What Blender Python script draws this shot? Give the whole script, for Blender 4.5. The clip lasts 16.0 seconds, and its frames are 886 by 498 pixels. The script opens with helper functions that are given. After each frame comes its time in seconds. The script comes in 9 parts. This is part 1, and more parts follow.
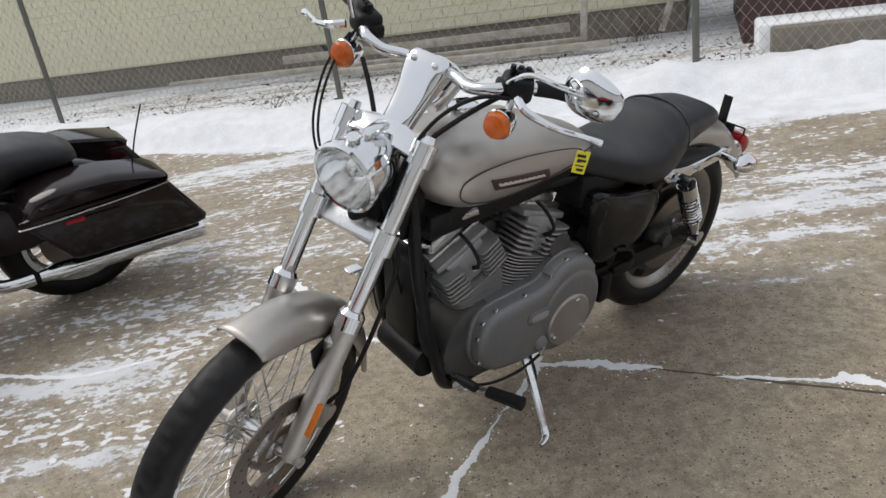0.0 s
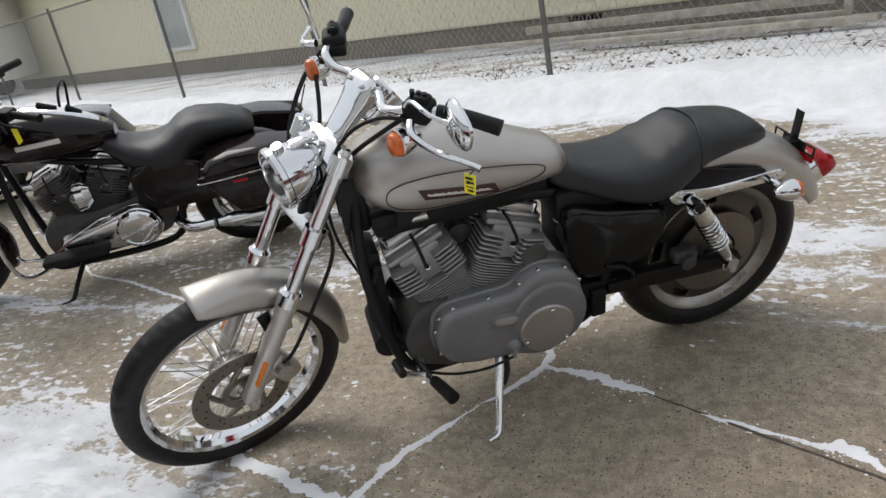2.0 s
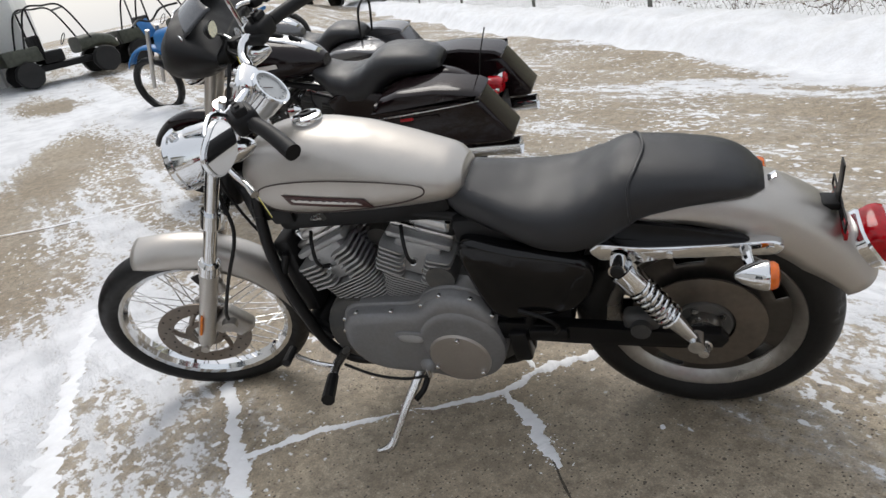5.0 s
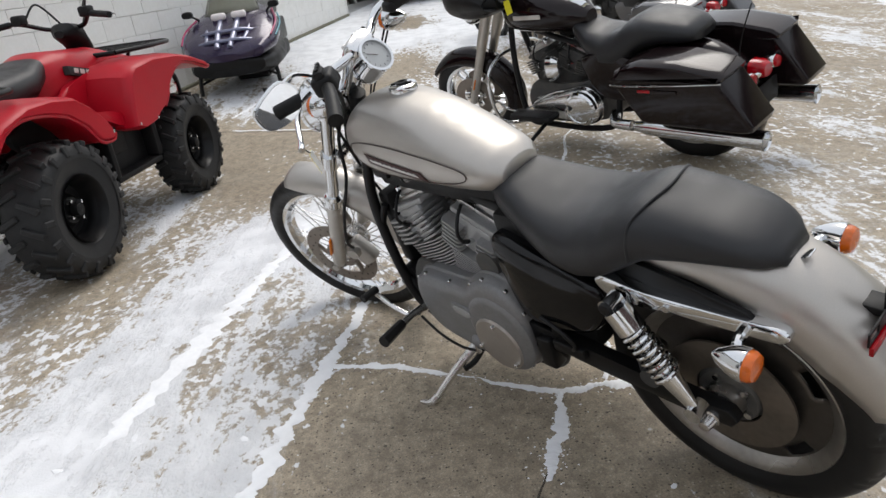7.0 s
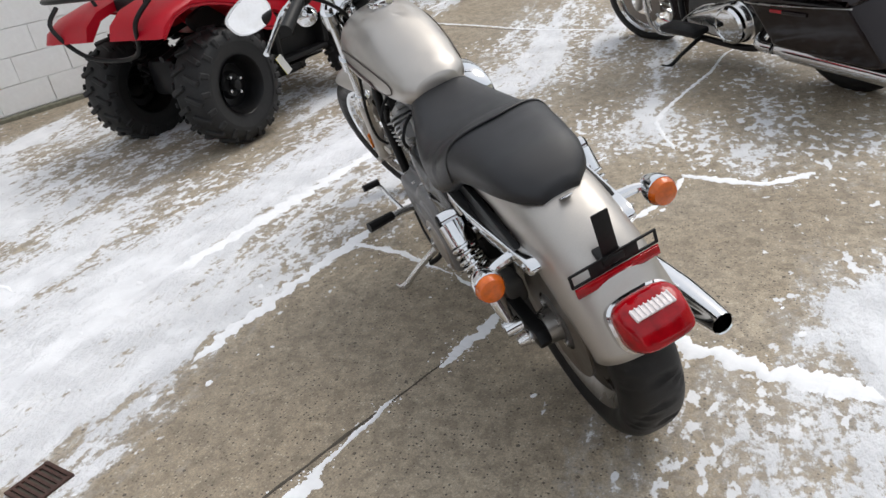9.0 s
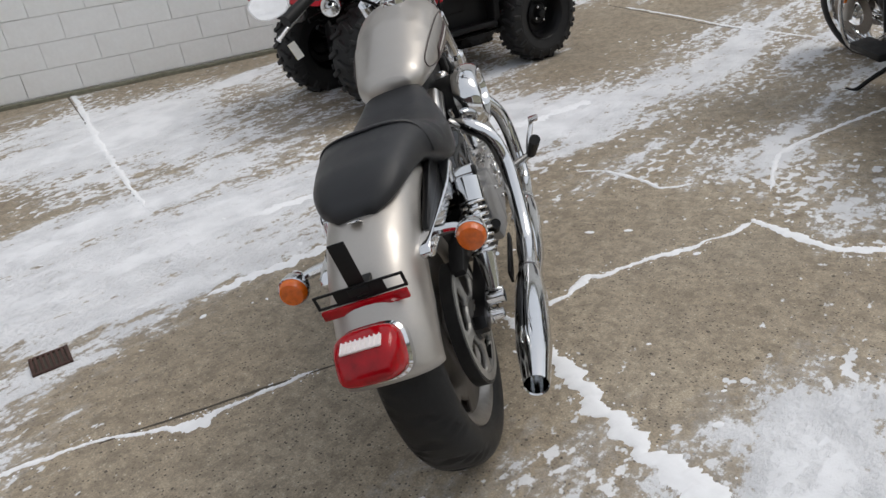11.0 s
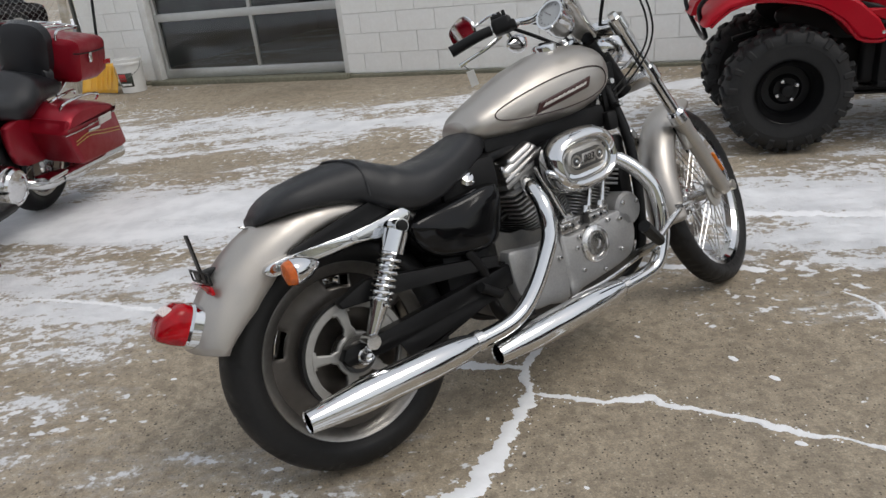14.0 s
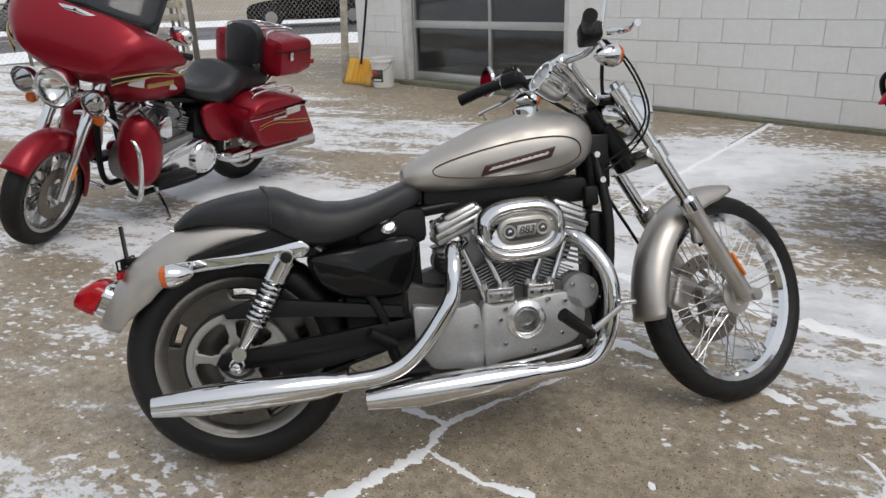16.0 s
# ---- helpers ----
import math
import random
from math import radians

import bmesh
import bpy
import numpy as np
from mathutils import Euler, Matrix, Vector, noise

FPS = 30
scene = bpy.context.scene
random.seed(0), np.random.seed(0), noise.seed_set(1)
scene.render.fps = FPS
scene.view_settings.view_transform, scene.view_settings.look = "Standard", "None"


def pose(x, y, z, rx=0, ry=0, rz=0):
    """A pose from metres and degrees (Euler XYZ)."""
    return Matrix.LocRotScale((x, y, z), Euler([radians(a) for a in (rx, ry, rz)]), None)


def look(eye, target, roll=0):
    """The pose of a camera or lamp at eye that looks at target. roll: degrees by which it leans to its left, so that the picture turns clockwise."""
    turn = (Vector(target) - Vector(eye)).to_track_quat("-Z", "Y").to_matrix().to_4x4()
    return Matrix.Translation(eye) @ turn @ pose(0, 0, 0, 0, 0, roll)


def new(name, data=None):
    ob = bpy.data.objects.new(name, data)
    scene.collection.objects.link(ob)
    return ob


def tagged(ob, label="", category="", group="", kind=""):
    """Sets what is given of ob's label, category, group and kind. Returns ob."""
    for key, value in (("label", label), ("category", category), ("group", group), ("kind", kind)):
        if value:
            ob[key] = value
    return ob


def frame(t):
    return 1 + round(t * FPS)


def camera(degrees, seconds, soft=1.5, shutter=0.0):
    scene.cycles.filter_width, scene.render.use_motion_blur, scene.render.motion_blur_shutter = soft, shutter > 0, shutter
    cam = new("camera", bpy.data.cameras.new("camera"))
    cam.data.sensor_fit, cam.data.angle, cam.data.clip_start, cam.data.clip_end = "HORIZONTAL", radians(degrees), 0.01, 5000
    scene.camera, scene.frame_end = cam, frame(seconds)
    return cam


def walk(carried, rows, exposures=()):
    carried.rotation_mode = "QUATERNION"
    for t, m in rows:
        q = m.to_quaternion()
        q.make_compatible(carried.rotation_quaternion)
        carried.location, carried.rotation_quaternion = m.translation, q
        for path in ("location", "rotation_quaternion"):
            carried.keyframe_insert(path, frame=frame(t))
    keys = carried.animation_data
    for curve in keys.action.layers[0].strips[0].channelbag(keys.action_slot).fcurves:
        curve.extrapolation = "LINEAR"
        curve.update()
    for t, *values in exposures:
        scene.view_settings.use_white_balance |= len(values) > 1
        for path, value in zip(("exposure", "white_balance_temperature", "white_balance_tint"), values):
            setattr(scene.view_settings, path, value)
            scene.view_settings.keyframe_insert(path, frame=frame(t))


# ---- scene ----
cam = camera(64.3, 16.0)
PATH = [
    (0, (0.09, -0.019, 1.261), (-0.011, 1.833, 0.513), -9.0),
    (0.5, (0.319, -0.082, 1.294), (-0.01, 1.758, 0.582), -9.6),
    (1, (0.52, -0.067, 1.264), (0.024, 1.731, 0.543), -10.7),
    (1.5, (0.709, 0.006, 1.258), (0.019, 1.728, 0.509), -11.5),
    (2, (0.944, 0.042, 1.269), (0.082, 1.699, 0.555), -11.0),
    (2.5, (1.113, 0.115, 1.257), (0.094, 1.694, 0.572), -11.9),
    (3, (1.234, 0.284, 1.247), (0.1, 1.781, 0.56), -12.0),
    (3.2, (1.295, 0.346, 1.242), (0.122, 1.81, 0.549), -12.1),
    (5.3, (1.82, 1.121, 1.236), (0.129, 1.876, 0.479), -12.7),
    (5.5, (1.839, 1.178, 1.231), (0.113, 1.843, 0.472), -12.9),
    (6, (1.841, 1.367, 1.234), (0.064, 1.855, 0.454), -10.3),
    (6.5, (1.877, 1.514, 1.242), (0.04, 1.757, 0.491), -8.8),
    (7, (2.005, 1.692, 1.241), (0.153, 1.689, 0.486), -8.5),
    (7.5, (2.045, 1.873, 1.221), (0.239, 1.703, 0.379), -8.9),
    (8, (2.041, 2.085, 1.218), (0.313, 1.749, 0.27), -8.3),
    (8.5, (2.089, 2.35, 1.223), (0.415, 1.809, 0.272), -8.9),
    (9, (2.083, 2.58, 1.224), (0.453, 1.868, 0.311), -9.6),
    (9.2, (2.052, 2.669, 1.214), (0.441, 1.888, 0.321), -9.6),
    (11.3, (1.532, 3.432, 1.218), (0.422, 2.019, 0.339), -7.8),
    (11.5, (1.455, 3.501, 1.219), (0.443, 2.004, 0.362), -7.6),
    (12, (1.265, 3.673, 1.229), (0.485, 2.018, 0.42), -6.5),
    (12.5, (1.025, 3.745, 1.214), (0.462, 1.99, 0.437), -6.2),
    (12.9, (0.829, 3.825, 1.225), (0.47, 2.019, 0.444), -6.4),
    (13, (0.783, 3.847, 1.227), (0.478, 2.028, 0.454), -6.4),
    (13.5, (0.548, 3.94, 1.247), (0.473, 2.104, 0.459), -6.2),
    (14, (0.295, 3.891, 1.246), (0.441, 2.053, 0.47), -6.1),
    (14.5, (0.027, 3.865, 1.255), (0.365, 2.045, 0.499), -5.7),
    (15, (-0.229, 3.864, 1.277), (0.372, 2.104, 0.542), -5.6),
    (15.5, (-0.453, 3.739, 1.274), (0.32, 2.042, 0.551), -4.5),
    (16, (-0.672, 3.625, 1.299), (0.216, 1.976, 0.598), -2.1),
]
walk(cam, [(t, look(eye, target, roll)) for t, eye, target, roll in PATH],
     exposures=[(0, 0.10), (3.2, 0.12), (5.5, 0.26), (7, 0.26), (9, 0.30), (11.3, -0.12), (12.5, -0.14), (16, -0.06)])


# ---------------------------------------------------------------- world and light
world = bpy.data.worlds.new("sky")
scene.world = world
world.use_nodes = True
wn = world.node_tree.nodes
sky = wn.new("ShaderNodeTexSky")
sky.sky_type, sky.sun_disc = "NISHITA", False
sky.sun_elevation, sky.sun_rotation = radians(57), radians(296)
sky.dust_density, sky.air_density, sky.ozone_density = 3.0, 1.3, 1.0
cloud = wn.new("ShaderNodeMix")                 # an even layer of cloud over most of the sky
cloud.data_type = "RGBA"
cloud.inputs["Factor"].default_value = 0.72
cloud.inputs["B"].default_value = (5.7, 5.8, 5.95, 1)
world.node_tree.links.new(sky.outputs["Color"], cloud.inputs["A"])
world.node_tree.links.new(cloud.outputs["Result"], wn["Background"].inputs["Color"])
wn["Background"].inputs["Strength"].default_value = 0.15
sun = new("sun", bpy.data.lights.new("sun", "SUN"))
sun.data.energy, sun.data.angle, sun.data.color = 1.15, radians(30), (1.0, 0.97, 0.92)
sun.matrix_world = look((-5.0, 2.4, 8.5), (0, 0, 0))

# ---------------------------------------------------------------- building tools
def finish(ob_mesh, angle=35):
    for poly in ob_mesh.polygons:
        poly.use_smooth = True
    ob_mesh.set_sharp_from_angle(angle=radians(angle))


def part(name, bm, material, parent=None, label="", m=None, angle=35, solid=0.0):
    """Links a bmesh as one mesh object under a thing or a part."""
    bmesh.ops.recalc_face_normals(bm, faces=bm.faces)
    me = bpy.data.meshes.new(name)
    bm.to_mesh(me)
    bm.free()
    finish(me, angle)
    me.materials.append(material)
    ob = new(name, me)
    if parent is not None:
        ob.parent = parent
    if m is not None:
        ob.matrix_basis = m
    if label:
        ob["label"] = label
    if solid:
        mod = ob.modifiers.new("thickness", "SOLIDIFY")
        mod.thickness, mod.offset = solid, 0
    return ob


def share(name, ob, parent, m):
    """Another object on the same mesh."""
    o = new(name, ob.data)
    o.parent, o.matrix_basis = parent, m
    return o


def thing(name, m, label, category, group=""):
    ob = new(name)
    ob.empty_display_size = 0.2
    ob.matrix_world = m
    return tagged(ob, label, category, group)


def V(*a):
    return Vector(a)


YAX = pose(0, 0, 0, -90, 0, 0)      # local z turned to +y
XAX = pose(0, 0, 0, 0, 90, 0)       # local z turned to +x


def bx(bm, c, s, m=None, bev=0.0, seg=2):
    """A box with rounded edges; m is applied after placing at c."""
    r = bmesh.ops.create_cube(bm, size=1)
    vs = r["verts"]
    for v in vs:
        v.co = Vector((v.co.x * s[0], v.co.y * s[1], v.co.z * s[2]))
    if bev:
        es = list({e for v in vs for e in v.link_edges})
        r = bmesh.ops.bevel(bm, geom=es, offset=bev, segments=seg, profile=0.5, affect="EDGES")
        vs = list({v for f in r["faces"] for v in f.verts} | {v for v in vs if v.is_valid})
    mm = Matrix.Translation(c)
    if m is not None:
        mm = m @ mm
    for v in vs:
        v.co = mm @ v.co
    return vs


def box_at(m, s, bev=0.0, seg=2):
    bm = bmesh.new()
    bx(bm, (0, 0, 0), s, m, bev, seg)
    return bm


def ring_between(bm, a, b):
    n = len(a)
    for i in range(n):
        bm.faces.new((a[i], a[(i + 1) % n], b[(i + 1) % n], b[i]))


def cy(bm, p0, p1, r0, r1=None, seg=18, caps=True):
    """A cylinder or cone between two points."""
    p0, p1 = Vector(p0), Vector(p1)
    r1 = r0 if r1 is None else r1
    q = (p1 - p0).to_track_quat("Z", "Y")
    rows = []
    for p, r in ((p0, r0), (p1, r1)):
        rows.append([bm.verts.new(p + q @ Vector((r * math.cos(2 * math.pi * i / seg), r * math.sin(2 * math.pi * i / seg), 0))) for i in range(seg)])
    ring_between(bm, *rows)
    if caps:
        bm.faces.new(rows[0][::-1])
        bm.faces.new(rows[1])


def lathe(bm, prof, m, seg=48, closed=False, bend=None):
    """Turns a profile of (along the axis, radius) about m's z axis."""
    rows = []
    for i in range(seg):
        a = 2 * math.pi * i / seg
        row = []
        for k, (z, r) in enumerate(prof):
            rr = r + (bend(a, k, z) if bend else 0.0)
            row.append(bm.verts.new(m @ Vector((rr * math.cos(a), rr * math.sin(a), z))))
        rows.append(row)
    n = len(prof)
    for i in range(seg):
        a, b = rows[i], rows[(i + 1) % seg]
        for k in range(n if closed else n - 1):
            bm.faces.new((a[k], b[k], b[(k + 1) % n], a[(k + 1) % n]))
    if not closed:
        for k in (0, n - 1):
            if 1e-5 < prof[k][1] < 0.6 * max(p[1] for p in prof):
                bm.faces.new([rows[i][k] for i in range(seg)])
    bmesh.ops.remove_doubles(bm, verts=[v for row in rows for v in row], dist=1e-6)


def turned(prof, m, seg=48, closed=False, bend=None):
    bm = bmesh.new()
    lathe(bm, prof, m, seg, closed, bend)
    return bm


def curve_points(pts, n=6):
    """A smooth line through the points."""
    pts = [Vector(p) for p in pts]
    if len(pts) < 3 or n < 2:
        return pts
    out = []
    for i in range(len(pts) - 1):
        p0, p1, p2, p3 = pts[max(i - 1, 0)], pts[i], pts[i + 1], pts[min(i + 2, len(pts) - 1)]
        for k in range(n):
            t = k / n
            out.append(0.5 * (2 * p1 + (p2 - p0) * t + (2 * p0 - 5 * p1 + 4 * p2 - p3) * t * t + (3 * p1 - p0 - 3 * p2 + p3) * t ** 3))
    out.append(pts[-1])
    return out


def tb(bm, pts, r, seg=10, n=6, caps=True):
    """A tube along a smooth line; r is one radius or a list for the given points."""
    line = curve_points(pts, n)
    if isinstance(r, (list, tuple)):
        xs = np.linspace(0, len(r) - 1, len(line))
        rad = [float(k) for k in np.interp(xs, range(len(r)), r)]
    else:
        rad = [r] * len(line)
    rows, up = [], None
    for i, p in enumerate(line):
        d = (line[min(i + 1, len(line) - 1)] - line[max(i - 1, 0)]).normalized()
        if up is None:
            up = d.orthogonal().normalized()
        up = (up - d * up.dot(d)).normalized()
        side = d.cross(up)
        rows.append([bm.verts.new(p + rad[i] * (math.cos(2 * math.pi * k / seg) * up + math.sin(2 * math.pi * k / seg) * side)) for k in range(seg)])
    for a, b in zip(rows, rows[1:]):
        ring_between(bm, a, b)
    if caps:
        bm.faces.new(rows[0][::-1])
        bm.faces.new(rows[-1])


def tube(pts, r, seg=10, n=6):
    bm = bmesh.new()
    tb(bm, pts, r, seg, n)
    return bm


def rods(list_of_pairs, r, seg=12):
    bm = bmesh.new()
    for a, b in list_of_pairs:
        cy(bm, a, b, r, None, seg)
    return bm


def loft(bm, rings, cap=True, around=True):
    rows = [[bm.verts.new(p) for p in ring] for ring in rings]
    for a, b in zip(rows, rows[1:]):
        n = len(a)
        for i in range(n if around else n - 1):
            bm.faces.new((a[i], a[(i + 1) % n], b[(i + 1) % n], b[i]))
    if cap and around:
        bm.faces.new(rows[0][::-1])
        bm.faces.new(rows[-1])


def plate(bm, poly, y0, y1, bev=0.0, m=None, seg=2):
    """A flat shape of (x, z) points, given depth from y0 to y1."""
    a = [bm.verts.new((x, y0, z)) for x, z in poly]
    b = [bm.verts.new((x, y1, z)) for x, z in poly]
    ring_between(bm, a, b)
    f0, f1 = bm.faces.new(a[::-1]), bm.faces.new(b)
    vs = set(a + b)
    if bev:
        es = list(set(f0.edges) | set(f1.edges))
        r = bmesh.ops.bevel(bm, geom=es, offset=bev, segments=seg, profile=0.5, affect="EDGES", clamp_overlap=True)
        vs = {v for f in r["faces"] for v in f.verts} | {v for v in vs if v.is_valid}
        for v in list(vs):
            for e in v.link_edges:
                vs.add(e.other_vert(v))
    if m is not None:
        for v in vs:
            v.co = m @ v.co


def plated(poly, y0, y1, bev=0.0, m=None, seg=2):
    bm = bmesh.new()
    plate(bm, poly, y0, y1, bev, m, seg)
    return bm


def cushion(poly, y0, y1, bev, n=5, flat=0.0):
    """A flat shape given depth from y0 to y1, its y1 face domed with a round shoulder."""
    cx, cz = sum(p[0] for p in poly) / len(poly), sum(p[1] for p in poly) / len(poly)
    side = 1 if y1 > y0 else -1

    def inset(d, y):
        out = []
        for x, z in poly:
            r = math.hypot(x - cx, z - cz)
            k = max(1 - d / r, 0.05)
            out.append((cx + (x - cx) * k, y, cz + (z - cz) * k))
        return out
    rings = [inset(0, y0), inset(0, y1 - side * bev)]
    for i in range(1, n + 1):
        a = radians(90 * i / n)
        rings.append(inset(bev * (1 - math.cos(a)), y1 - side * bev * (1 - math.sin(a))))
    if flat:
        rings += [inset(bev + flat * 0.4, y1 + side * flat * 0.10), inset(bev + flat, y1 + side * flat * 0.16)]
    bm = bmesh.new()
    loft(bm, rings)
    return bm


def round_poly(pts, n=5):
    """A closed smooth outline through (x, z) points."""
    out, k = [], len(pts)
    P = [Vector((p[0], p[1], 0)) for p in pts]
    for i in range(k):
        p0, p1, p2, p3 = P[i - 1], P[i], P[(i + 1) % k], P[(i + 2) % k]
        for j in range(n):
            t = j / n
            q = 0.5 * (2 * p1 + (p2 - p0) * t + (2 * p0 - 5 * p1 + 4 * p2 - p3) * t * t + (3 * p1 - p0 - 3 * p2 + p3) * t ** 3)
            out.append((q.x, q.y))
    return out


def inset_poly(poly, d):
    """The (x, z) outline moved inwards by d along its normals."""
    k = len(poly)
    area = sum(poly[i][0] * poly[(i + 1) % k][1] - poly[(i + 1) % k][0] * poly[i][1] for i in range(k))
    out = []
    for i in range(k):
        t = Vector(poly[(i + 1) % k]) - Vector(poly[i - 1])
        nrm = Vector((-t.y, t.x)).normalized() * (1 if area > 0 else -1)
        out.append((poly[i][0] + nrm.x * d, poly[i][1] + nrm.y * d))
    return out


def stepped(poly, steps):
    """A cover with this outline; steps are (y, how far in)."""
    bm = bmesh.new()
    loft(bm, [[(x, y, z) for x, z in inset_poly(poly, d)] for y, d in steps])
    return bm


def pill(w, h, n=8):
    """A rectangle with round ends, w long and h high."""
    r, out = h / 2, []
    for s, a0 in ((1, -90), (-1, 90)):
        for i in range(n + 1):
            a = radians(a0 + 180 * i / n)
            out.append((s * (w / 2 - r) + r * math.cos(a), r * math.sin(a)))
    return out


def egg(w, h, n=24, power=2.0, cx=0.0, cz=0.0):
    out = []
    for i in range(n):
        a = 2 * math.pi * i / n
        c, s = math.cos(a), math.sin(a)
        out.append((cx + w / 2 * math.copysign(abs(c) ** (2 / power), c), cz + h / 2 * math.copysign(abs(s) ** (2 / power), s)))
    return out


# ---------------------------------------------------------------- materials
def mat(name, color, rough=0.5, metal=0.0, grain=0.0, grain_scale=60.0, bump=0.0, bump_scale=80.0, coat=0.0,
        dust=0.0, dust_color=(0.35, 0.32, 0.28), through_light=0.0, ior=1.45, spec=0.5):
    """A surface with colour that varies at two scales, dust in patches and a fine relief."""
    m = bpy.data.materials.new(name)
    m.use_nodes = True
    nt = m.node_tree
    N, L = nt.nodes, nt.links
    b = N["Principled BSDF"]
    b.inputs["Metallic"].default_value = metal
    b.inputs["IOR"].default_value = ior
    b.inputs["Specular IOR Level"].default_value = spec
    b.inputs["Coat Weight"].default_value = coat
    b.inputs["Coat Roughness"].default_value = 0.06
    b.inputs["Transmission Weight"].default_value = through_light
    tc = N.new("ShaderNodeTexCoord")

    def noise_at(scale, detail=4.0):
        n = N.new("ShaderNodeTexNoise")
        n.inputs["Scale"].default_value, n.inputs["Detail"].default_value = scale, detail
        L.new(tc.outputs["Object"], n.inputs["Vector"])
        return n

    fine, coarse = noise_at(grain_scale), noise_at(grain_scale / 14, 3.0)
    add = N.new("ShaderNodeMath")
    add.operation = "ADD"
    L.new(fine.outputs["Fac"], add.inputs[0])
    L.new(coarse.outputs["Fac"], add.inputs[1])
    ramp = N.new("ShaderNodeMapRange")
    ramp.inputs["From Min"].default_value, ramp.inputs["From Max"].default_value = 0.7, 1.3
    ramp.inputs["To Min"].default_value, ramp.inputs["To Max"].default_value = 1 - grain, 1 + grain
    L.new(add.outputs[0], ramp.inputs["Value"])
    mul = N.new("ShaderNodeVectorMath")
    mul.operation = "SCALE"
    mul.inputs[0].default_value = color
    L.new(ramp.outputs[0], mul.inputs["Scale"])
    out = mul.outputs[0]
    rr = N.new("ShaderNodeMapRange")
    rr.inputs["From Min"].default_value, rr.inputs["From Max"].default_value = 0.3, 0.7
    rr.inputs["To Min"].default_value, rr.inputs["To Max"].default_value = max(rough * 0.8, 0.02), min(rough * 1.25, 1)
    L.new(coarse.outputs["Fac"], rr.inputs["Value"])
    rough_out = rr.outputs[0]
    if dust:
        dn = noise_at(9.0, 6.0)
        dr = N.new("ShaderNodeMapRange")
        dr.inputs["From Min"].default_value, dr.inputs["From Max"].default_value = 0.42, 0.72
        dr.inputs["To Max"].default_value = dust
        L.new(dn.outputs["Fac"], dr.inputs["Value"])
        mx = N.new("ShaderNodeMix")
        mx.data_type = "RGBA"
        L.new(dr.outputs[0], mx.inputs["Factor"])
        L.new(out, mx.inputs["A"])
        mx.inputs["B"].default_value = (*dust_color, 1)
        out = mx.outputs["Result"]
        ra = N.new("ShaderNodeMath")
        ra.operation = "ADD"
        ra.use_clamp = True
        rs = N.new("ShaderNodeMath")
        rs.operation = "MULTIPLY"
        rs.inputs[1].default_value = 0.45
        L.new(dr.outputs[0], rs.inputs[0])
        L.new(rs.outputs[0], ra.inputs[0])
        L.new(rough_out, ra.inputs[1])
        rough_out = ra.outputs[0]
    L.new(out, b.inputs["Base Color"])
    L.new(rough_out, b.inputs["Roughness"])
    if bump:
        bn = noise_at(bump_scale, 5.0)
        bu = N.new("ShaderNodeBump")
        bu.inputs["Strength"].default_value, bu.inputs["Distance"].default_value = bump, 0.002
        L.new(bn.outputs["Fac"], bu.inputs["Height"])
        L.new(bu.outputs["Normal"], b.inputs["Normal"])
    return m


PEWTER = mat("pewter_paint", (0.445, 0.420, 0.390), 0.40, 0.85, 0.06, 500, coat=0.25, dust=0.16, dust_color=(0.42, 0.39, 0.35))
CHROME = mat("chrome", (0.70, 0.71, 0.72), 0.07, 1.0, 0.02, 30, dust=0.10, dust_color=(0.6, 0.58, 0.55))
CHROME_WORN = mat("worn_chrome", (0.72, 0.72, 0.72), 0.18, 1.0, 0.06, 60, dust=0.3, dust_color=(0.5, 0.48, 0.44))
ALLOY = mat("brushed_alloy", (0.50, 0.48, 0.45), 0.34, 0.9, 0.10, 120, dust=0.4, dust_color=(0.33, 0.29, 0.24))
FORK_ALLOY = mat("fork_alloy", (0.55, 0.53, 0.50), 0.36, 0.85, 0.06, 120, dust=0.3, dust_color=(0.45, 0.42, 0.38))
POLISHED = mat("polished_aluminium", (0.52, 0.51, 0.50), 0.26, 1.0, 0.08, 60, dust=0.15, dust_color=(0.30, 0.28, 0.25))
WHEEL_FACE = mat("dull_wheel_face", (0.105, 0.096, 0.088), 0.34, 0.85, 0.18, 40, dust=0.2, dust_color=(0.10, 0.085, 0.07))
WHEEL = mat("cast_wheel_metal", (0.34, 0.325, 0.305), 0.30, 0.9, 0.14, 60, dust=0.14, dust_color=(0.10, 0.085, 0.07))
ENGINE = mat("silver_engine_coat", (0.36, 0.36, 0.36), 0.46, 0.6, 0.10, 160, 0.12, 300, dust=0.22, dust_color=(0.28, 0.26, 0.23))
# the engine's silver coat, its colour darkened for the shaded left side
PRIMARY = mat("shaded_primary_coat", (0.215, 0.215, 0.22), 0.46, 0.45, 0.10, 120, 0.12, 300, dust=0.40, dust_color=(0.23, 0.215, 0.195))
PULLEY = mat("dull_pulley_metal", (0.34, 0.335, 0.32), 0.48, 0.55, 0.12, 60, 0.1, 200, dust=0.3, dust_color=(0.24, 0.22, 0.19))
ENGINE_DARK = mat("dark_cast_metal", (0.06, 0.06, 0.06), 0.55, 0.3, 0.12, 120, 0.15, 260, dust=0.5, dust_color=(0.2, 0.18, 0.15))
DERBY = mat("derby_cover", (0.40, 0.37, 0.34), 0.35, 0.7, 0.05, 200, dust=0.4, dust_color=(0.33, 0.29, 0.25))
DISC = mat("brake_steel", (0.22, 0.195, 0.17), 0.38, 0.9, 0.14, 60, dust=0.4, dust_color=(0.24, 0.19, 0.15))
